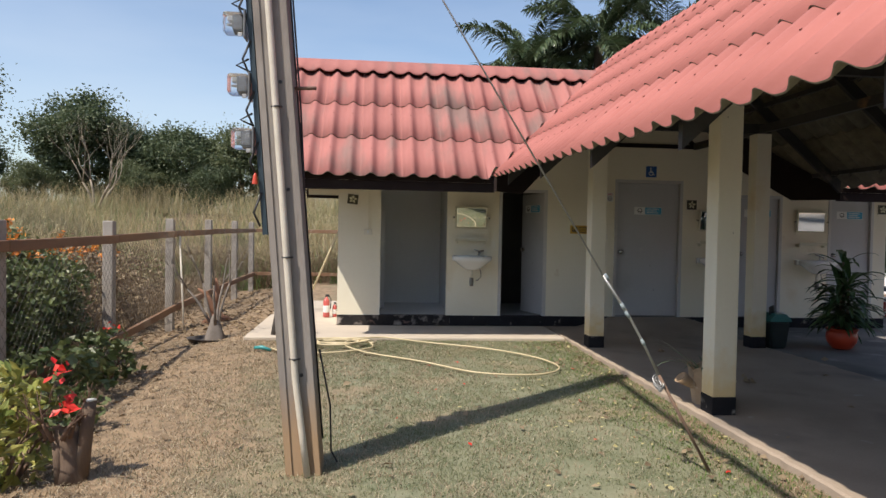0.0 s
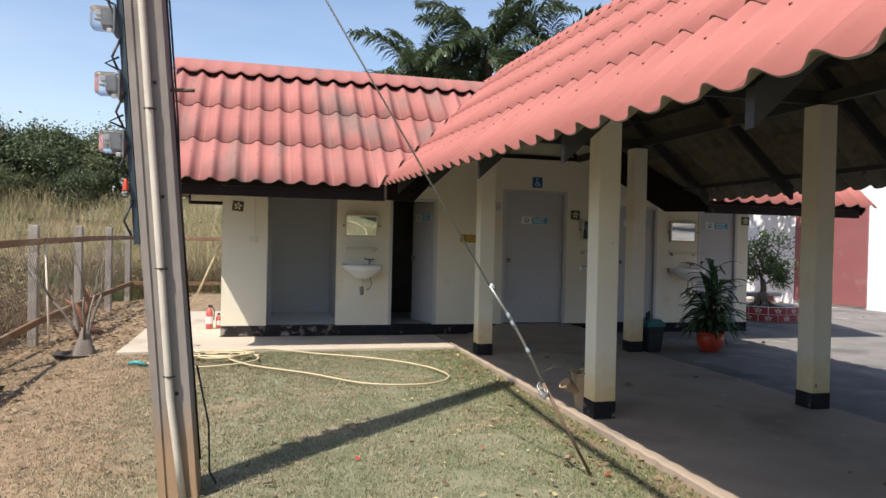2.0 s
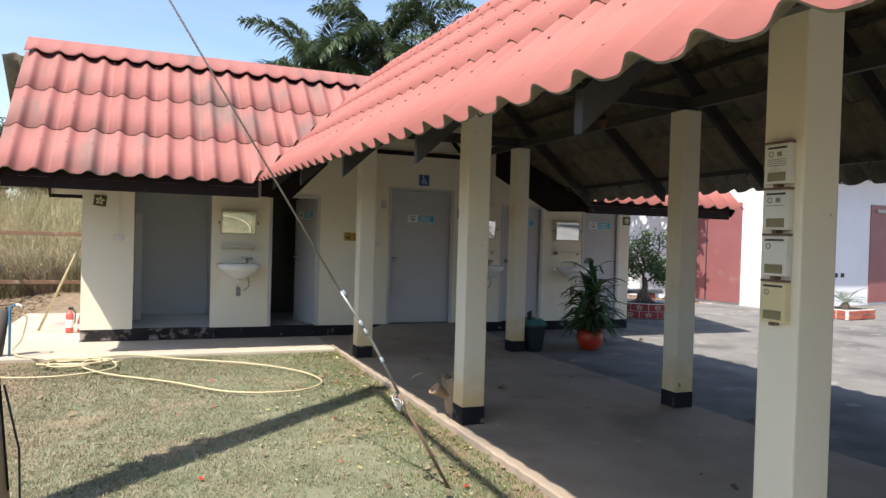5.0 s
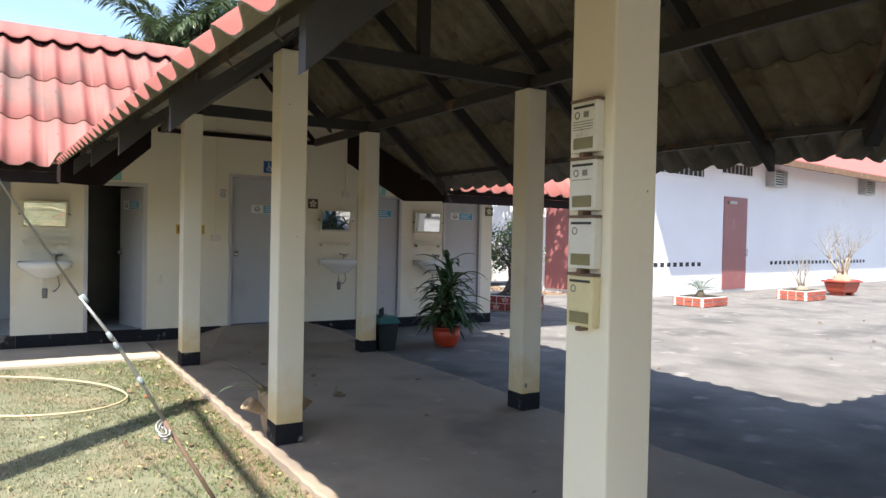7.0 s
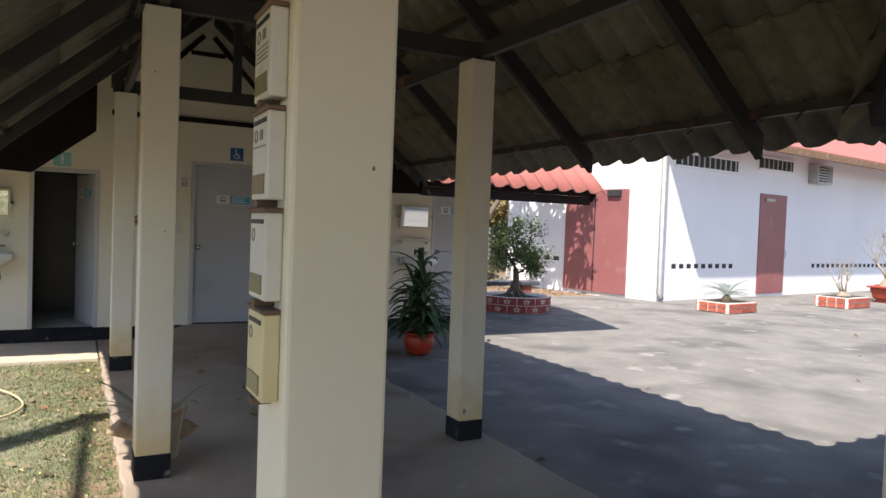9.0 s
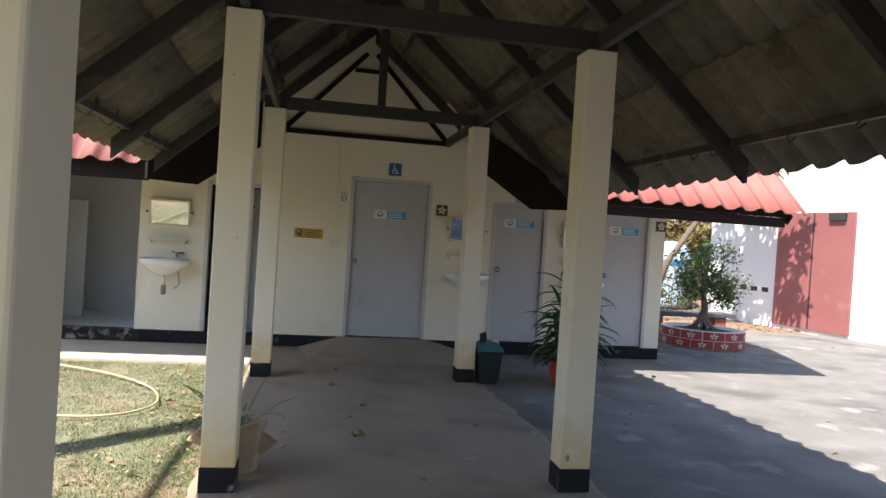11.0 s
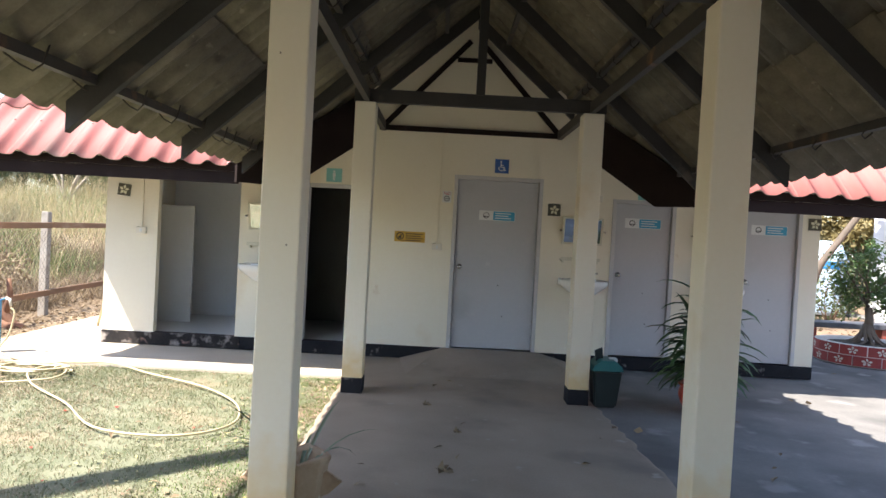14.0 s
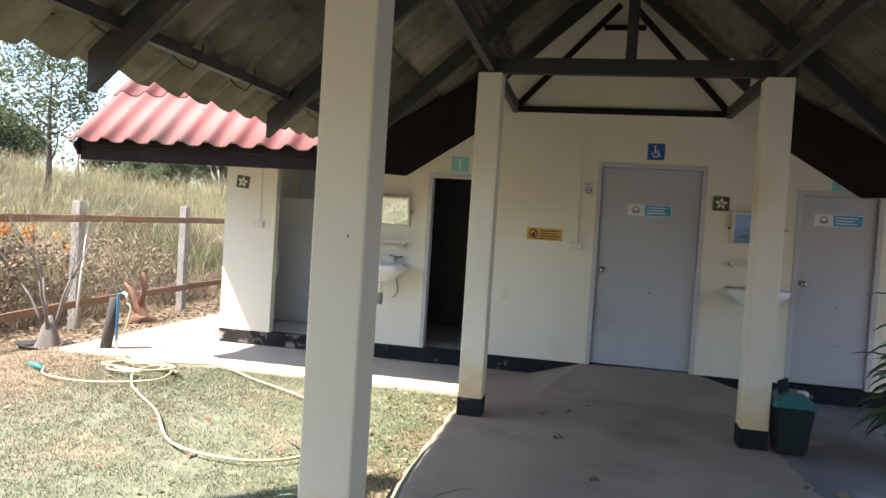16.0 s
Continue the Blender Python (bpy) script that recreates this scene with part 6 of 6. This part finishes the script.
# ---- hose, standpipe, extinguishers ----
M["hose"] = surf("yellow_hose", (0.57, 0.48, 0.30), (0.48, 0.395, 0.24), 6, 0.5, 0.05, 50)


def smooth_path(pts, n=8):
    out = []
    P = [Vector(p) for p in pts]
    P = [P[0]] + P + [P[-1]]
    for a, b, c, d in zip(P, P[1:], P[2:], P[3:]):
        for i in range(n):
            t = i / n
            out.append(0.5 * ((2 * b) + (c - a) * t + (2 * a - 5 * b + 4 * c - d) * t * t + (3 * b - a - 3 * c + d) * t ** 3))
    out.append(P[-1])
    return out


rng = random.Random(77)
loop = [(-3.65, 4.12, 0.50), (-3.60, 4.11, 0.44), (-3.64, 4.09, 0.22), (-3.66, 4.02, 0.03)]
for k in range(26):
    a = k * 0.85
    loop.append((-3.05 + 0.42 * math.cos(a) * rng.uniform(0.55, 1.1), 3.45 + 0.17 * math.sin(a) * rng.uniform(0.6, 1.1), 0.03 + 0.0012 * k))
loop += [(-2.75, 3.80, 0.03), (-2.45, 3.90, 0.02), (-1.95, 3.58, 0.01), (-1.30, 3.18, 0.01), (-0.84, 2.68, 0.01), (-0.66, 2.15, 0.01), (-0.78, 1.80, 0.01), (-1.10, 1.65, 0.01), (-1.60, 1.78, 0.01), (-2.10, 2.36, 0.01),
         (-2.55, 2.78, 0.01), (-2.78, 3.02, 0.015), (-2.98, 3.35, 0.03), (-2.88, 3.58, 0.04), (-2.68, 3.45, 0.04), (-2.66, 3.15, 0.02), (-3.1, 2.95, 0.01), (-3.6, 3.0, 0.01), (-3.82, 3.22, 0.02)]
hose = thing("garden_hose", "long pale yellow garden hose coiled on the lawn", "hose", pose(0, 0, 0))
part("hose_tube", tube(B(), smooth_path([(x, y, z + gz(x, y) + 0.028) for x, y, z in loop], 5), 0.0095, 7), M["hose"], hose)
M["teal_tap"] = surf("teal_nozzle_plastic", (0.05, 0.30, 0.30), None, 6, 0.4, 0.05, 50)
part("nozzle", tube(B(), [(-3.82, 3.22, -0.05), (-3.93, 3.24, -0.02), (-4.02, 3.27, -0.03)], [0.016, 0.026, 0.016], 8), M["teal_tap"], hose, "teal spray nozzle")
M["pipe_blue"] = surf("blue_water_pipe", (0.05, 0.20, 0.38), (0.05, 0.17, 0.32), 6, 0.4, 0.05, 50)
M["charred"] = surf("dark_weathered_wood", (0.045, 0.04, 0.038), (0.08, 0.065, 0.05), 10, 0.85, 0.5, 60, stretch=(1, 1, 0.3))
sp = thing("standpipe", "blue water standpipe tied to a dark wooden post", "standpipe", pose(-3.86, 4.14, -0.1))
part("post", tube(B(), [(-0.05, 0, 0), (0.0, 0.02, 0.35), (0.03, 0.03, 0.62)], [0.06, 0.055, 0.05], 8), M["charred"], sp)
part("pipe", tube(B(), [(0.09, 0, 0.02), (0.09, 0, 0.66), (0.15, 0, 0.68)], 0.014, 8), M["pipe_blue"], sp)
part("tap", tube(B(), [(0.15, 0, 0.68), (0.20, -0.02, 0.67), (0.21, -0.02, 0.60)], [0.016, 0.016, 0.013], 8), M["plastic"], sp)
M["ext_red"] = surf("red_extinguisher_paint", (0.52, 0.10, 0.085), (0.46, 0.09, 0.08), 5, 0.4, 0, 40)
ex = thing("fire_extinguisher", "red fire extinguisher with white label by the end wall", "extinguisher", pose(-3.36, 6.0, 0) @ Matrix.Scale(0.64, 4), "extinguishers at the corner")
part("cylinder", lathe(B(), [(0.0, 0.0), (0.075, 0.0), (0.08, 0.02), (0.08, 0.38), (0.06, 0.44), (0.025, 0.47), (0.025, 0.50), (0.0, 0.50)], 18), M["ext_red"], ex)
part("label", lathe(B(), [(0.0805, 0.12), (0.0815, 0.13), (0.0815, 0.28), (0.0805, 0.29)], 18), M["sign_white"], ex, "white printed label")
part("valve", box(B(), -0.03, 0.07, -0.015, 0.015, 0.50, 0.56, 0.006), M["ink"], ex)
part("discharge_hose", tube(B(), [(0.05, 0, 0.53), (0.11, 0, 0.45), (0.10, 0, 0.2)], 0.012, 6), M["cable"], ex)
copy_thing(ex, pose(-3.235, 6.05, 0, 0, 0, 40) @ Matrix.Scale(0.64, 4))
stick = part("bamboo_pole", tube(B(), [(-3.78, 6.3, 0.0), (-3.17, 5.62, 1.35)], [0.018, 0.014], 8), M["hose"], None)
tagged(stick, "pale bamboo pole leaning at the wall corner", "pole")
st = part("plastic_strip", tube(B(), [(-5.42, 5.55, -0.22), (-5.50, 5.72, 0.5), (-5.60, 5.95, 1.24)], [0.016, 0.015, 0.014], 6), M["pipe_white"], None)
tagged(st, "pale plastic strip leaning on the fence rail", "strip")
# piece of driftwood and the bonsai tray
M["old_wood"] = surf("grey_brown_dead_wood", (0.17, 0.115, 0.08), (0.10, 0.07, 0.05), 9, 0.9, 0.6, 60, (0.26, 0.20, 0.15), 7, 0.6, stretch=(1, 1, 0.3))
M["driftwood"] = surf("red_brown_driftwood", (0.24, 0.115, 0.065), (0.14, 0.075, 0.05), 8, 0.85, 0.6, 60)
dw = thing("driftwood", "gnarled red-brown piece of driftwood by the apron", "driftwood", pose(-5.22, 6.55, -0.2))
bm = tube(B(), [(0.25, 0, 0.02), (0.12, 0.02, 0.12), (0.0, 0, 0.25), (-0.12, 0.0, 0.5), (-0.25, 0.02, 0.58)], [0.04, 0.06, 0.07, 0.04, 0.015], 9)
tube(bm, [(0.0, 0, 0.2), (0.06, 0.03, 0.5), (0.02, 0.05, 0.75)], [0.06, 0.045, 0.03], 8)
tube(bm, [(-0.16, 0.02, 0.0), (0.02, 0.0, 0.09), (0.22, 0.02, 0.05), (0.36, 0.04, 0.02)], [0.05, 0.10, 0.085, 0.03], 9)
part("wood", bm, M["driftwood"], dw)
tray = thing("bonsai_tray", "dark oval bonsai tray on the lawn", "tray", pose(-4.68, 4.3, -0.18), "")
bm = lathe(B(), [(0.0, 0.0), (0.32, 0.0), (0.37, 0.10), (0.39, 0.11), (0.36, 0.11), (0.32, 0.08), (0.0, 0.08)], 24)
bmesh.ops.scale(bm, vec=(1, 0.65, 1), verts=bm.verts)
part("dish", bm, M["charred"], tray)
bare_bonsai("desert_rose", "bare grey desert rose bonsai with swollen base", pose(-4.70, 4.3, -0.10), 15, 0.12, 1.7, None, 5, 0.36, M["bark_grey"], 0.17)

# ---- flower bed by the fence ----
M["bush"] = leafy("bush_leaf", (0.045, 0.075, 0.022), (0.16, 0.185, 0.07), 0.45, 0.25)
M["croton"] = leafy("croton_leaf", (0.14, 0.18, 0.04), (0.42, 0.38, 0.10), 0.4, 0.25)
M["twig"] = surf("brown_twig", (0.17, 0.10, 0.065), (0.11, 0.07, 0.05), 15, 0.9, 0.3, 60)
M["orange_flower"] = leafy("orange_flower_petal", (0.60, 0.18, 0.03), (0.70, 0.30, 0.06), 0.5, 0.3)
M["red_flower"] = leafy("red_flower_petal", (0.60, 0.015, 0.015), (0.70, 0.05, 0.03), 0.5, 0.25)
M["dead_leaf"] = leafy("dead_leaf", (0.13, 0.085, 0.05), (0.34, 0.26, 0.16), 0.8, 0.2)


def shrub(name, label, m, seed, wide, high, leaf, count, mat, flowers=None, nfl=0, aspect=1.8):
    rng, nr = random.Random(seed), np.random.default_rng(seed)
    t = thing(name, label, "shrub", m)
    bm = B()
    tips = []
    for k in range(7):
        a = k * 0.9
        branches(bm, rng, (0.06 * math.cos(a), 0.06 * math.sin(a), 0), (0.6 * math.cos(a), 0.6 * math.sin(a), 1), high * 0.42, 0.016, 2, 0.7, tips, 0.1, 5)
    part("stem", bm, M["twig"], t)
    c = nr.normal(0, 1, (count, 3))
    c /= np.linalg.norm(c, axis=1)[:, None]
    rad = nr.uniform(0.45, 1.0, count)[:, None] ** 0.5
    lump = 1 + 0.22 * np.sin(3.1 * c[:, :1] + seed) * np.cos(4.3 * c[:, 1:2]) + 0.15 * np.sin(9 * c[:, 2:3] + 5 * c[:, :1])
    c = c * rad * lump * np.array([wide / 2, wide / 2, high * 0.52]) + np.array([0, 0, high * 0.5])
    c = c[c[:, 2] > 0.03]
    vs, fs = leaf_quads(nr, c, leaf, aspect)
    cloud("foliage", vs, fs, mat, t)
    if flowers:
        top = c[np.argsort(-(c[:, 2] + 0.4 * nr.random(len(c))))[: nfl * 6]]
        pick = top[nr.choice(len(top), nfl, False)]
        cc = np.repeat(pick, 9, 0) + nr.normal(0, 0.035, (nfl * 9, 3)) + np.array([0, 0, 0.04])
        vs, fs = leaf_quads(nr, cc, 0.07, 1.4)
        tagged(cloud("blossom", vs, fs, flowers, t), kind="stuff")
    return t


HEDGE, DRYB = "dense green hedge bush with orange flowers behind the fence", "straggling dry bush with orange blooms behind the fence"
shrub("flowering_bush", HEDGE, pose(-6.65, 1.9, -0.25), 81, 1.7, 1.35, 0.085, 5200, M["bush"], M["orange_flower"], 5)
shrub("flowering_bush", HEDGE, pose(-6.75, 3.2, -0.25), 82, 1.7, 1.38, 0.085, 5200, M["bush"], M["orange_flower"], 16)
shrub("flowering_bush", HEDGE, pose(-7.3, 4.3, -0.25), 83, 1.7, 1.45, 0.085, 4000, M["bush"], M["orange_flower"], 16)
shrub("flowering_bush", HEDGE, pose(-6.95, 2.6, -0.25), 98, 1.8, 1.5, 0.085, 5000, M["bush"], M["orange_flower"], 6)
shrub("flowering_bush", HEDGE, pose(-6.7, 0.6, -0.25), 91, 1.6, 1.3, 0.085, 3200, M["bush"])
shrub("flowering_bush", DRYB, pose(-7.0, 5.7, -0.25), 84, 1.6, 1.3, 0.075, 2600, M["dead_leaf"], M["orange_flower"], 20)
shrub("flowering_bush", DRYB, pose(-7.5, 7.3, -0.25), 85, 1.9, 1.1, 0.075, 2200, M["dead_leaf"], M["orange_flower"], 8)
shrub("flowering_bush", DRYB, pose(-7.6, 9.3, -0.25), 92, 1.9, 1.2, 0.075, 2000, M["dead_leaf"])
DRYY = "dry yellowing bush beyond the yard"
shrub("dry_bush", DRYY, pose(8.3, 12.6, -0.06), 95, 1.7, 1.9, 0.10, 1500, M["leaf_dry"])
shrub("dry_bush", DRYY, pose(9.9, 12.9, -0.06), 96, 1.6, 1.5, 0.10, 1300, M["leaf_mid"])
shrub("dry_bush", DRYY, pose(6.9, 13.2, -0.06), 97, 1.6, 1.7, 0.10, 1300, M["leaf_dry"])
shrub("poinsettia", "low leafy plant with a red bloom before the fence", pose(-5.38, 2.25, -0.22), 86, 0.7, 0.5, 0.11, 380, M["bush"], M["red_flower"], 1)
shrub("poinsettia", "low leafy green plant before the fence", pose(-5.45, 1.45, -0.22), 87, 0.8, 0.5, 0.11, 420, M["bush"])
shrub("poinsettia", "low leafy green plant before the fence", pose(-4.95, 0.35, -0.2), 93, 0.5, 0.35, 0.10, 200, M["bush"])
shrub("croton", "yellow-green croton with drooping leaves", pose(-4.85, -0.75, -0.2), 88, 0.62, 0.7, 0.13, 330, M["croton"], aspect=2.4)
shrub("croton", "yellow-green croton with drooping leaves", pose(-5.25, 0.1, -0.2), 89, 0.6, 0.5, 0.12, 260, M["croton"], aspect=2.4)
stp = thing("tree_stump", "split dark stump with cut stem on the lawn", "stump", pose(-4.42, -0.80, -0.17))
bm = tube(B(), [(0, 0, 0), (-0.015, 0, 0.12), (-0.02, 0, 0.24), (-0.05, 0.01, 0.36)], [0.095, 0.066, 0.06, 0.075], 10)
tube(bm, [(-0.05, -0.03, 0.0), (-0.07, -0.03, 0.18), (-0.08, -0.02, 0.30)], [0.04, 0.03, 0.022], 7)
tube(bm, [(0.05, 0, 0.05), (0.08, 0, 0.32), (0.10, 0.01, 0.50)], [0.045, 0.04, 0.035], 8)
part("wood", bm, M["old_wood"], stp)
part("cut_face", lathe(B(), [(0.0, 0.0), (0.034, 0.0), (0.034, 0.006), (0.0, 0.006)], 10), M["motif"], stp, "pale cut end", pose(0.10, 0.01, 0.501))
shrub("euphorbia", "small plant with bright red flower clusters", pose(-4.48, -0.84, 0.12), 90, 0.22, 0.34, 0.075, 40, M["bush"], M["red_flower"], 3)

# ---- lawn, field grass, litter ----
M["lawn"] = leafy("short_lawn_blade", (0.11, 0.14, 0.06), (0.32, 0.31, 0.195), 0.85, 0.25)
M["straw"] = leafy("dry_lawn_blade", (0.22, 0.165, 0.10), (0.49, 0.41, 0.29), 0.85, 0.2)
M["field"] = leafy("tall_dry_grass_blade", (0.30, 0.255, 0.14), (0.56, 0.475, 0.29), 0.7, 0.35)
M["weed"] = leafy("fresh_weed_blade", (0.09, 0.16, 0.035), (0.20, 0.28, 0.08), 0.5, 0.35)
M["field_green"] = leafy("tall_green_grass_blade", (0.15, 0.19, 0.075), (0.32, 0.33, 0.16), 0.6, 0.35)


def blades(name, label, xs, ys, zs, hmin, hmax, wide, lean, mat, seed):
    nr = np.random.default_rng(seed)
    n = len(xs)
    h = nr.uniform(hmin, hmax, n)
    a = nr.uniform(0, 6.283, n)
    dx, dy = np.cos(a), np.sin(a)
    l = nr.uniform(0.15, 1.0, n) * lean * h
    b = nr.uniform(0, 6.283, n)
    sx, sy = np.cos(b) * wide, np.sin(b) * wide
    base = np.stack([xs, ys, zs], 1)
    mid = base + np.stack([dx * l * 0.3, dy * l * 0.3, h * 0.6], 1)
    tip = base + np.stack([dx * l, dy * l, h * (1 - 0.25 * np.minimum(1, l / h))], 1)
    s = np.stack([sx, sy, 0 * sx], 1)
    v = np.stack([base - s, base + s, mid + s * 0.8, mid - s * 0.8, tip], 1).reshape(-1, 3)
    k = np.arange(n)[:, None] * 5
    faces = np.concatenate([k + np.array([[0, 1, 2, 3]])], 0).tolist() + (k + np.array([[3, 2, 4]])).tolist()
    return tagged(cloud(name, v.tolist(), faces, mat), label, "grass", kind="stuff")


def patch(seed, n, x0, x1, y0, y1, keep):
    nr = np.random.default_rng(seed)
    x, y = nr.uniform(x0, x1, n), nr.uniform(y0, y1, n)
    k = keep(x, y, nr.random(n))
    x, y = x[k], y[k]
    z = np.array([ground_z(a, b) for a, b in zip(x, y)]) - 0.004
    return x, y, z


def waves(x, y):
    return 0.5 + 0.25 * np.sin(1.7 * x + 0.8 * np.sin(1.3 * y)) + 0.25 * np.sin(2.1 * y + 1.1 * np.sin(1.9 * x))


def clumps(x, y, cell, seed):
    """Smooth random patches, one value for each cell."""
    g = np.random.default_rng(seed).random((96, 96))
    u, v = (np.asarray(x) + 8) / cell, (np.asarray(y) + 8) / cell
    i, j = np.floor(u).astype(int), np.floor(v).astype(int)
    a, b = u - i, v - j
    a, b = a * a * (3 - 2 * a), b * b * (3 - 2 * b)
    i, j = i % 95, j % 95
    return (g[i, j] * (1 - a) + g[i + 1, j] * a) * (1 - b) + (g[i, j + 1] * (1 - a) + g[i + 1, j + 1] * a) * b


def tufts(x, y, seed):
    return np.clip(1.5 * (0.5 * clumps(x, y, 0.09, seed) + 0.5 * clumps(x, y, 0.37, seed + 1)) - 0.28, 0.02, 1)


x, y, z = patch(101, 330000, -4.6, -0.07, -3.6, 3.92, lambda x, y, r: r < np.clip((x + 4.3) / 1.4, 0.05, 1) * tufts(x, y, 7) * (0.6 + 0.6 * waves(x, y)))
blades("lawn_grass", "short patchy green lawn grass", x, y, z, 0.010, 0.034, 0.0023, 1.5, M["lawn"], 1)
x, y, z = patch(102, 190000, -5.8, -0.05, -3.6, 4.6, lambda x, y, r: r < np.clip((-0.9 - x) / 1.8, 0.2, 1) * tufts(x, y, 17) * 1.25)
blades("dry_lawn_grass", "short straw-coloured dry grass", x, y, z, 0.010, 0.042, 0.0029, 2.0, M["straw"], 2)
x, y, z = patch(103, 3000, -5.8, -4.2, 4.0, 13.0, lambda x, y, r: r < 0.5)
blades("dry_lawn_grass", "short straw-coloured dry grass", x, y, z, 0.02, 0.06, 0.004, 1.8, M["straw"], 3)
x, y, z = patch(104, 120000, -28, 2.0, -6, 29, lambda x, y, r: ((x < -7.6) | (y > 14.3)) & (r < np.clip(0.35 + 0.9 * waves(x * 0.5, y * 0.5) - 0.012 * np.hypot(x + 3, y + 3), 0.1, 1)))
blades("field_grass", "tall dry straw-coloured field grass", x, y, z, 0.5, 1.65, 0.006, 1.1, M["field"], 4)
x, y, z = patch(105, 70000, -26, 2.0, -6, 28, lambda x, y, r: ((x < -7.2) | (y > 14.0)) & (r < 1.2 * waves(y * 0.6, x * 0.4) - 0.2))
blades("field_grass", "tall green grass in the field", x, y, z, 0.35, 1.25, 0.008, 1.2, M["field_green"], 5)
x, y, z = patch(106, 9000, -9.0, -6.2, 4.5, 14.5, lambda x, y, r: r < waves(x, y))
blades("fallen_grass", "fallen brown straw heaped beyond the fence", x, y, z, 0.25, 0.75, 0.007, 2.6, M["dead_leaf"], 6)
x, y, z = patch(108, 26000, -11.5, 0.5, 13.5, 16.2, lambda x, y, r: r < np.clip(1.5 * clumps(x, y, 0.8, 31) - 0.15, 0, 1))
blades("fallen_grass", "fallen brown straw heaped beyond the fence", x, y, z, 0.3, 1.15, 0.006, 2.4, M["dead_leaf"], 8)
x, y, z = patch(109, 22000, -11.5, 0.5, 13.3, 15.6, lambda x, y, r: r < np.clip(2.4 * clumps(x, y, 1.1, 47) - 1.05, 0, 1))
blades("green_weeds", "fresh green weeds beyond the fence", x, y, z, 0.25, 1.0, 0.011, 1.5, M["weed"], 9)
x, y, z = patch(107, 9000, -0.8, -0.06, -3.2, 3.9, lambda x, y, r: r < np.clip((x + 1.0) / 0.8, 0, 1))
blades("edge_weeds", "green weeds along the walkway edge", x, y, z, 0.012, 0.042, 0.0032, 1.4, M["weed"], 7)


def litter(name, label, n, x0, x1, y0, y1, zed, size, mat, seed, keep=None):
    nr = np.random.default_rng(seed)
    c = np.stack([nr.uniform(x0, x1, n), nr.uniform(y0, y1, n), np.zeros(n)], 1)
    if keep:
        c = c[keep(c[:, 0], c[:, 1], nr.random(n))]
    n = len(c)
    c[:, 2] = [zed if zed is not None else ground_z(a, b) + 0.02 for a, b in c[:, :2]]
    a = nr.uniform(0, 6.283, n)
    L = size * nr.uniform(0.5, 1.3, n)
    d = np.stack([np.cos(a), np.sin(a), nr.normal(0, 0.15, n)], 1) * L[:, None] / 2
    s = np.stack([-np.sin(a), np.cos(a), nr.normal(0, 0.3, n)], 1) * L[:, None] / 4
    up = np.array([0, 0, 1.0]) * (L * nr.uniform(0.05, 0.3, n))[:, None]
    v = np.stack([c - d, c - s + up, c + d + up * 0.6, c + s + up * 0.5], 1).reshape(-1, 3)
    f = np.arange(4 * n).reshape(n, 4)
    fa = np.concatenate([f[:, [0, 1, 2]], f[:, [0, 2, 3]]]).tolist()
    return tagged(cloud(name, v.tolist(), fa, mat), label, "leaves", kind="stuff")


M["yellow_leaf"] = leafy("yellow_fallen_leaf", (0.34, 0.29, 0.12), (0.52, 0.46, 0.24), 0.7, 0.2)
litter("fallen_leaves", "brown dry leaves scattered on the lawn", 170, -5.6, -0.2, -3.5, 3.9, None, 0.075, M["dead_leaf"], 201)
litter("fallen_leaves", "small yellow leaves scattered along the lawn edge", 760, -2.1, -0.03, -3.5, 3.9, None, 0.038, M["yellow_leaf"], 202, lambda x, y, r: r < np.clip((x + 2.4) / 2.2, 0, 1) ** 2)
litter("fallen_leaves", "brown dry leaves along the walkway edge", 350, -1.2, -0.04, -3.4, 3.9, None, 0.055, M["dead_leaf"], 209, lambda x, y, r: r < np.clip((x + 1.4) / 1.2, 0, 1))
litter("fallen_petals", "few magenta petals on the lawn", 26, -2.5, -0.2, -3.5, 2.5, None, 0.045, M["red_flower"], 203)
litter("fallen_leaves", "few dry leaves on the walkway floor", 26, 0.2, 4.2, -2.6, 4.0, 0.006, 0.08, M["dead_leaf"], 204)
litter("fallen_leaves", "dry leaf litter below the fence", 2600, -6.6, -4.2, 4.5, 12.8, None, 0.09, M["dead_leaf"], 205)
litter("fallen_leaves", "dry leaf litter below the hedge", 900, -6.6, -4.6, -2.5, 4.0, None, 0.08, M["dead_leaf"], 206)
litter("fallen_leaves", "dry leaves on the earth beyond the yard", 900, 5.6, 11.2, 9.1, 14.0, -0.04, 0.11, M["dead_leaf"], 208)
litter("fallen_leaves", "few dry leaves on the yard", 40, 4.0, 14.0, -1.0, 7.5, 0.0, 0.07, M["dead_leaf"], 207)
for x, y, s in ((0.95, 1.15, 1.0), (1.05, 2.05, 0.6), (0.8, 2.85, 0.7)):
    bm = B()
    for k in range(7):
        a = k * 0.9
        r = 0.05 * s
        vs = [bm.verts.new(p) for p in ((0, 0, 0.002), (r * math.cos(a), r * math.sin(a), 0.004 + 0.03 * s * (k % 3)), (r * 1.3 * math.cos(a + 0.5), r * 1.3 * math.sin(a + 0.5), 0.006 + 0.02 * s * (k % 2)), (r * math.cos(a + 0.9), r * math.sin(a + 0.9), 0.02 * s))]
        bm.faces.new(vs)
    tagged(part("dry_leaf", bm, M["dead_leaf"], None, "", pose(x, y, 0)), "curled brown dry leaf on the walkway floor", "leaf")
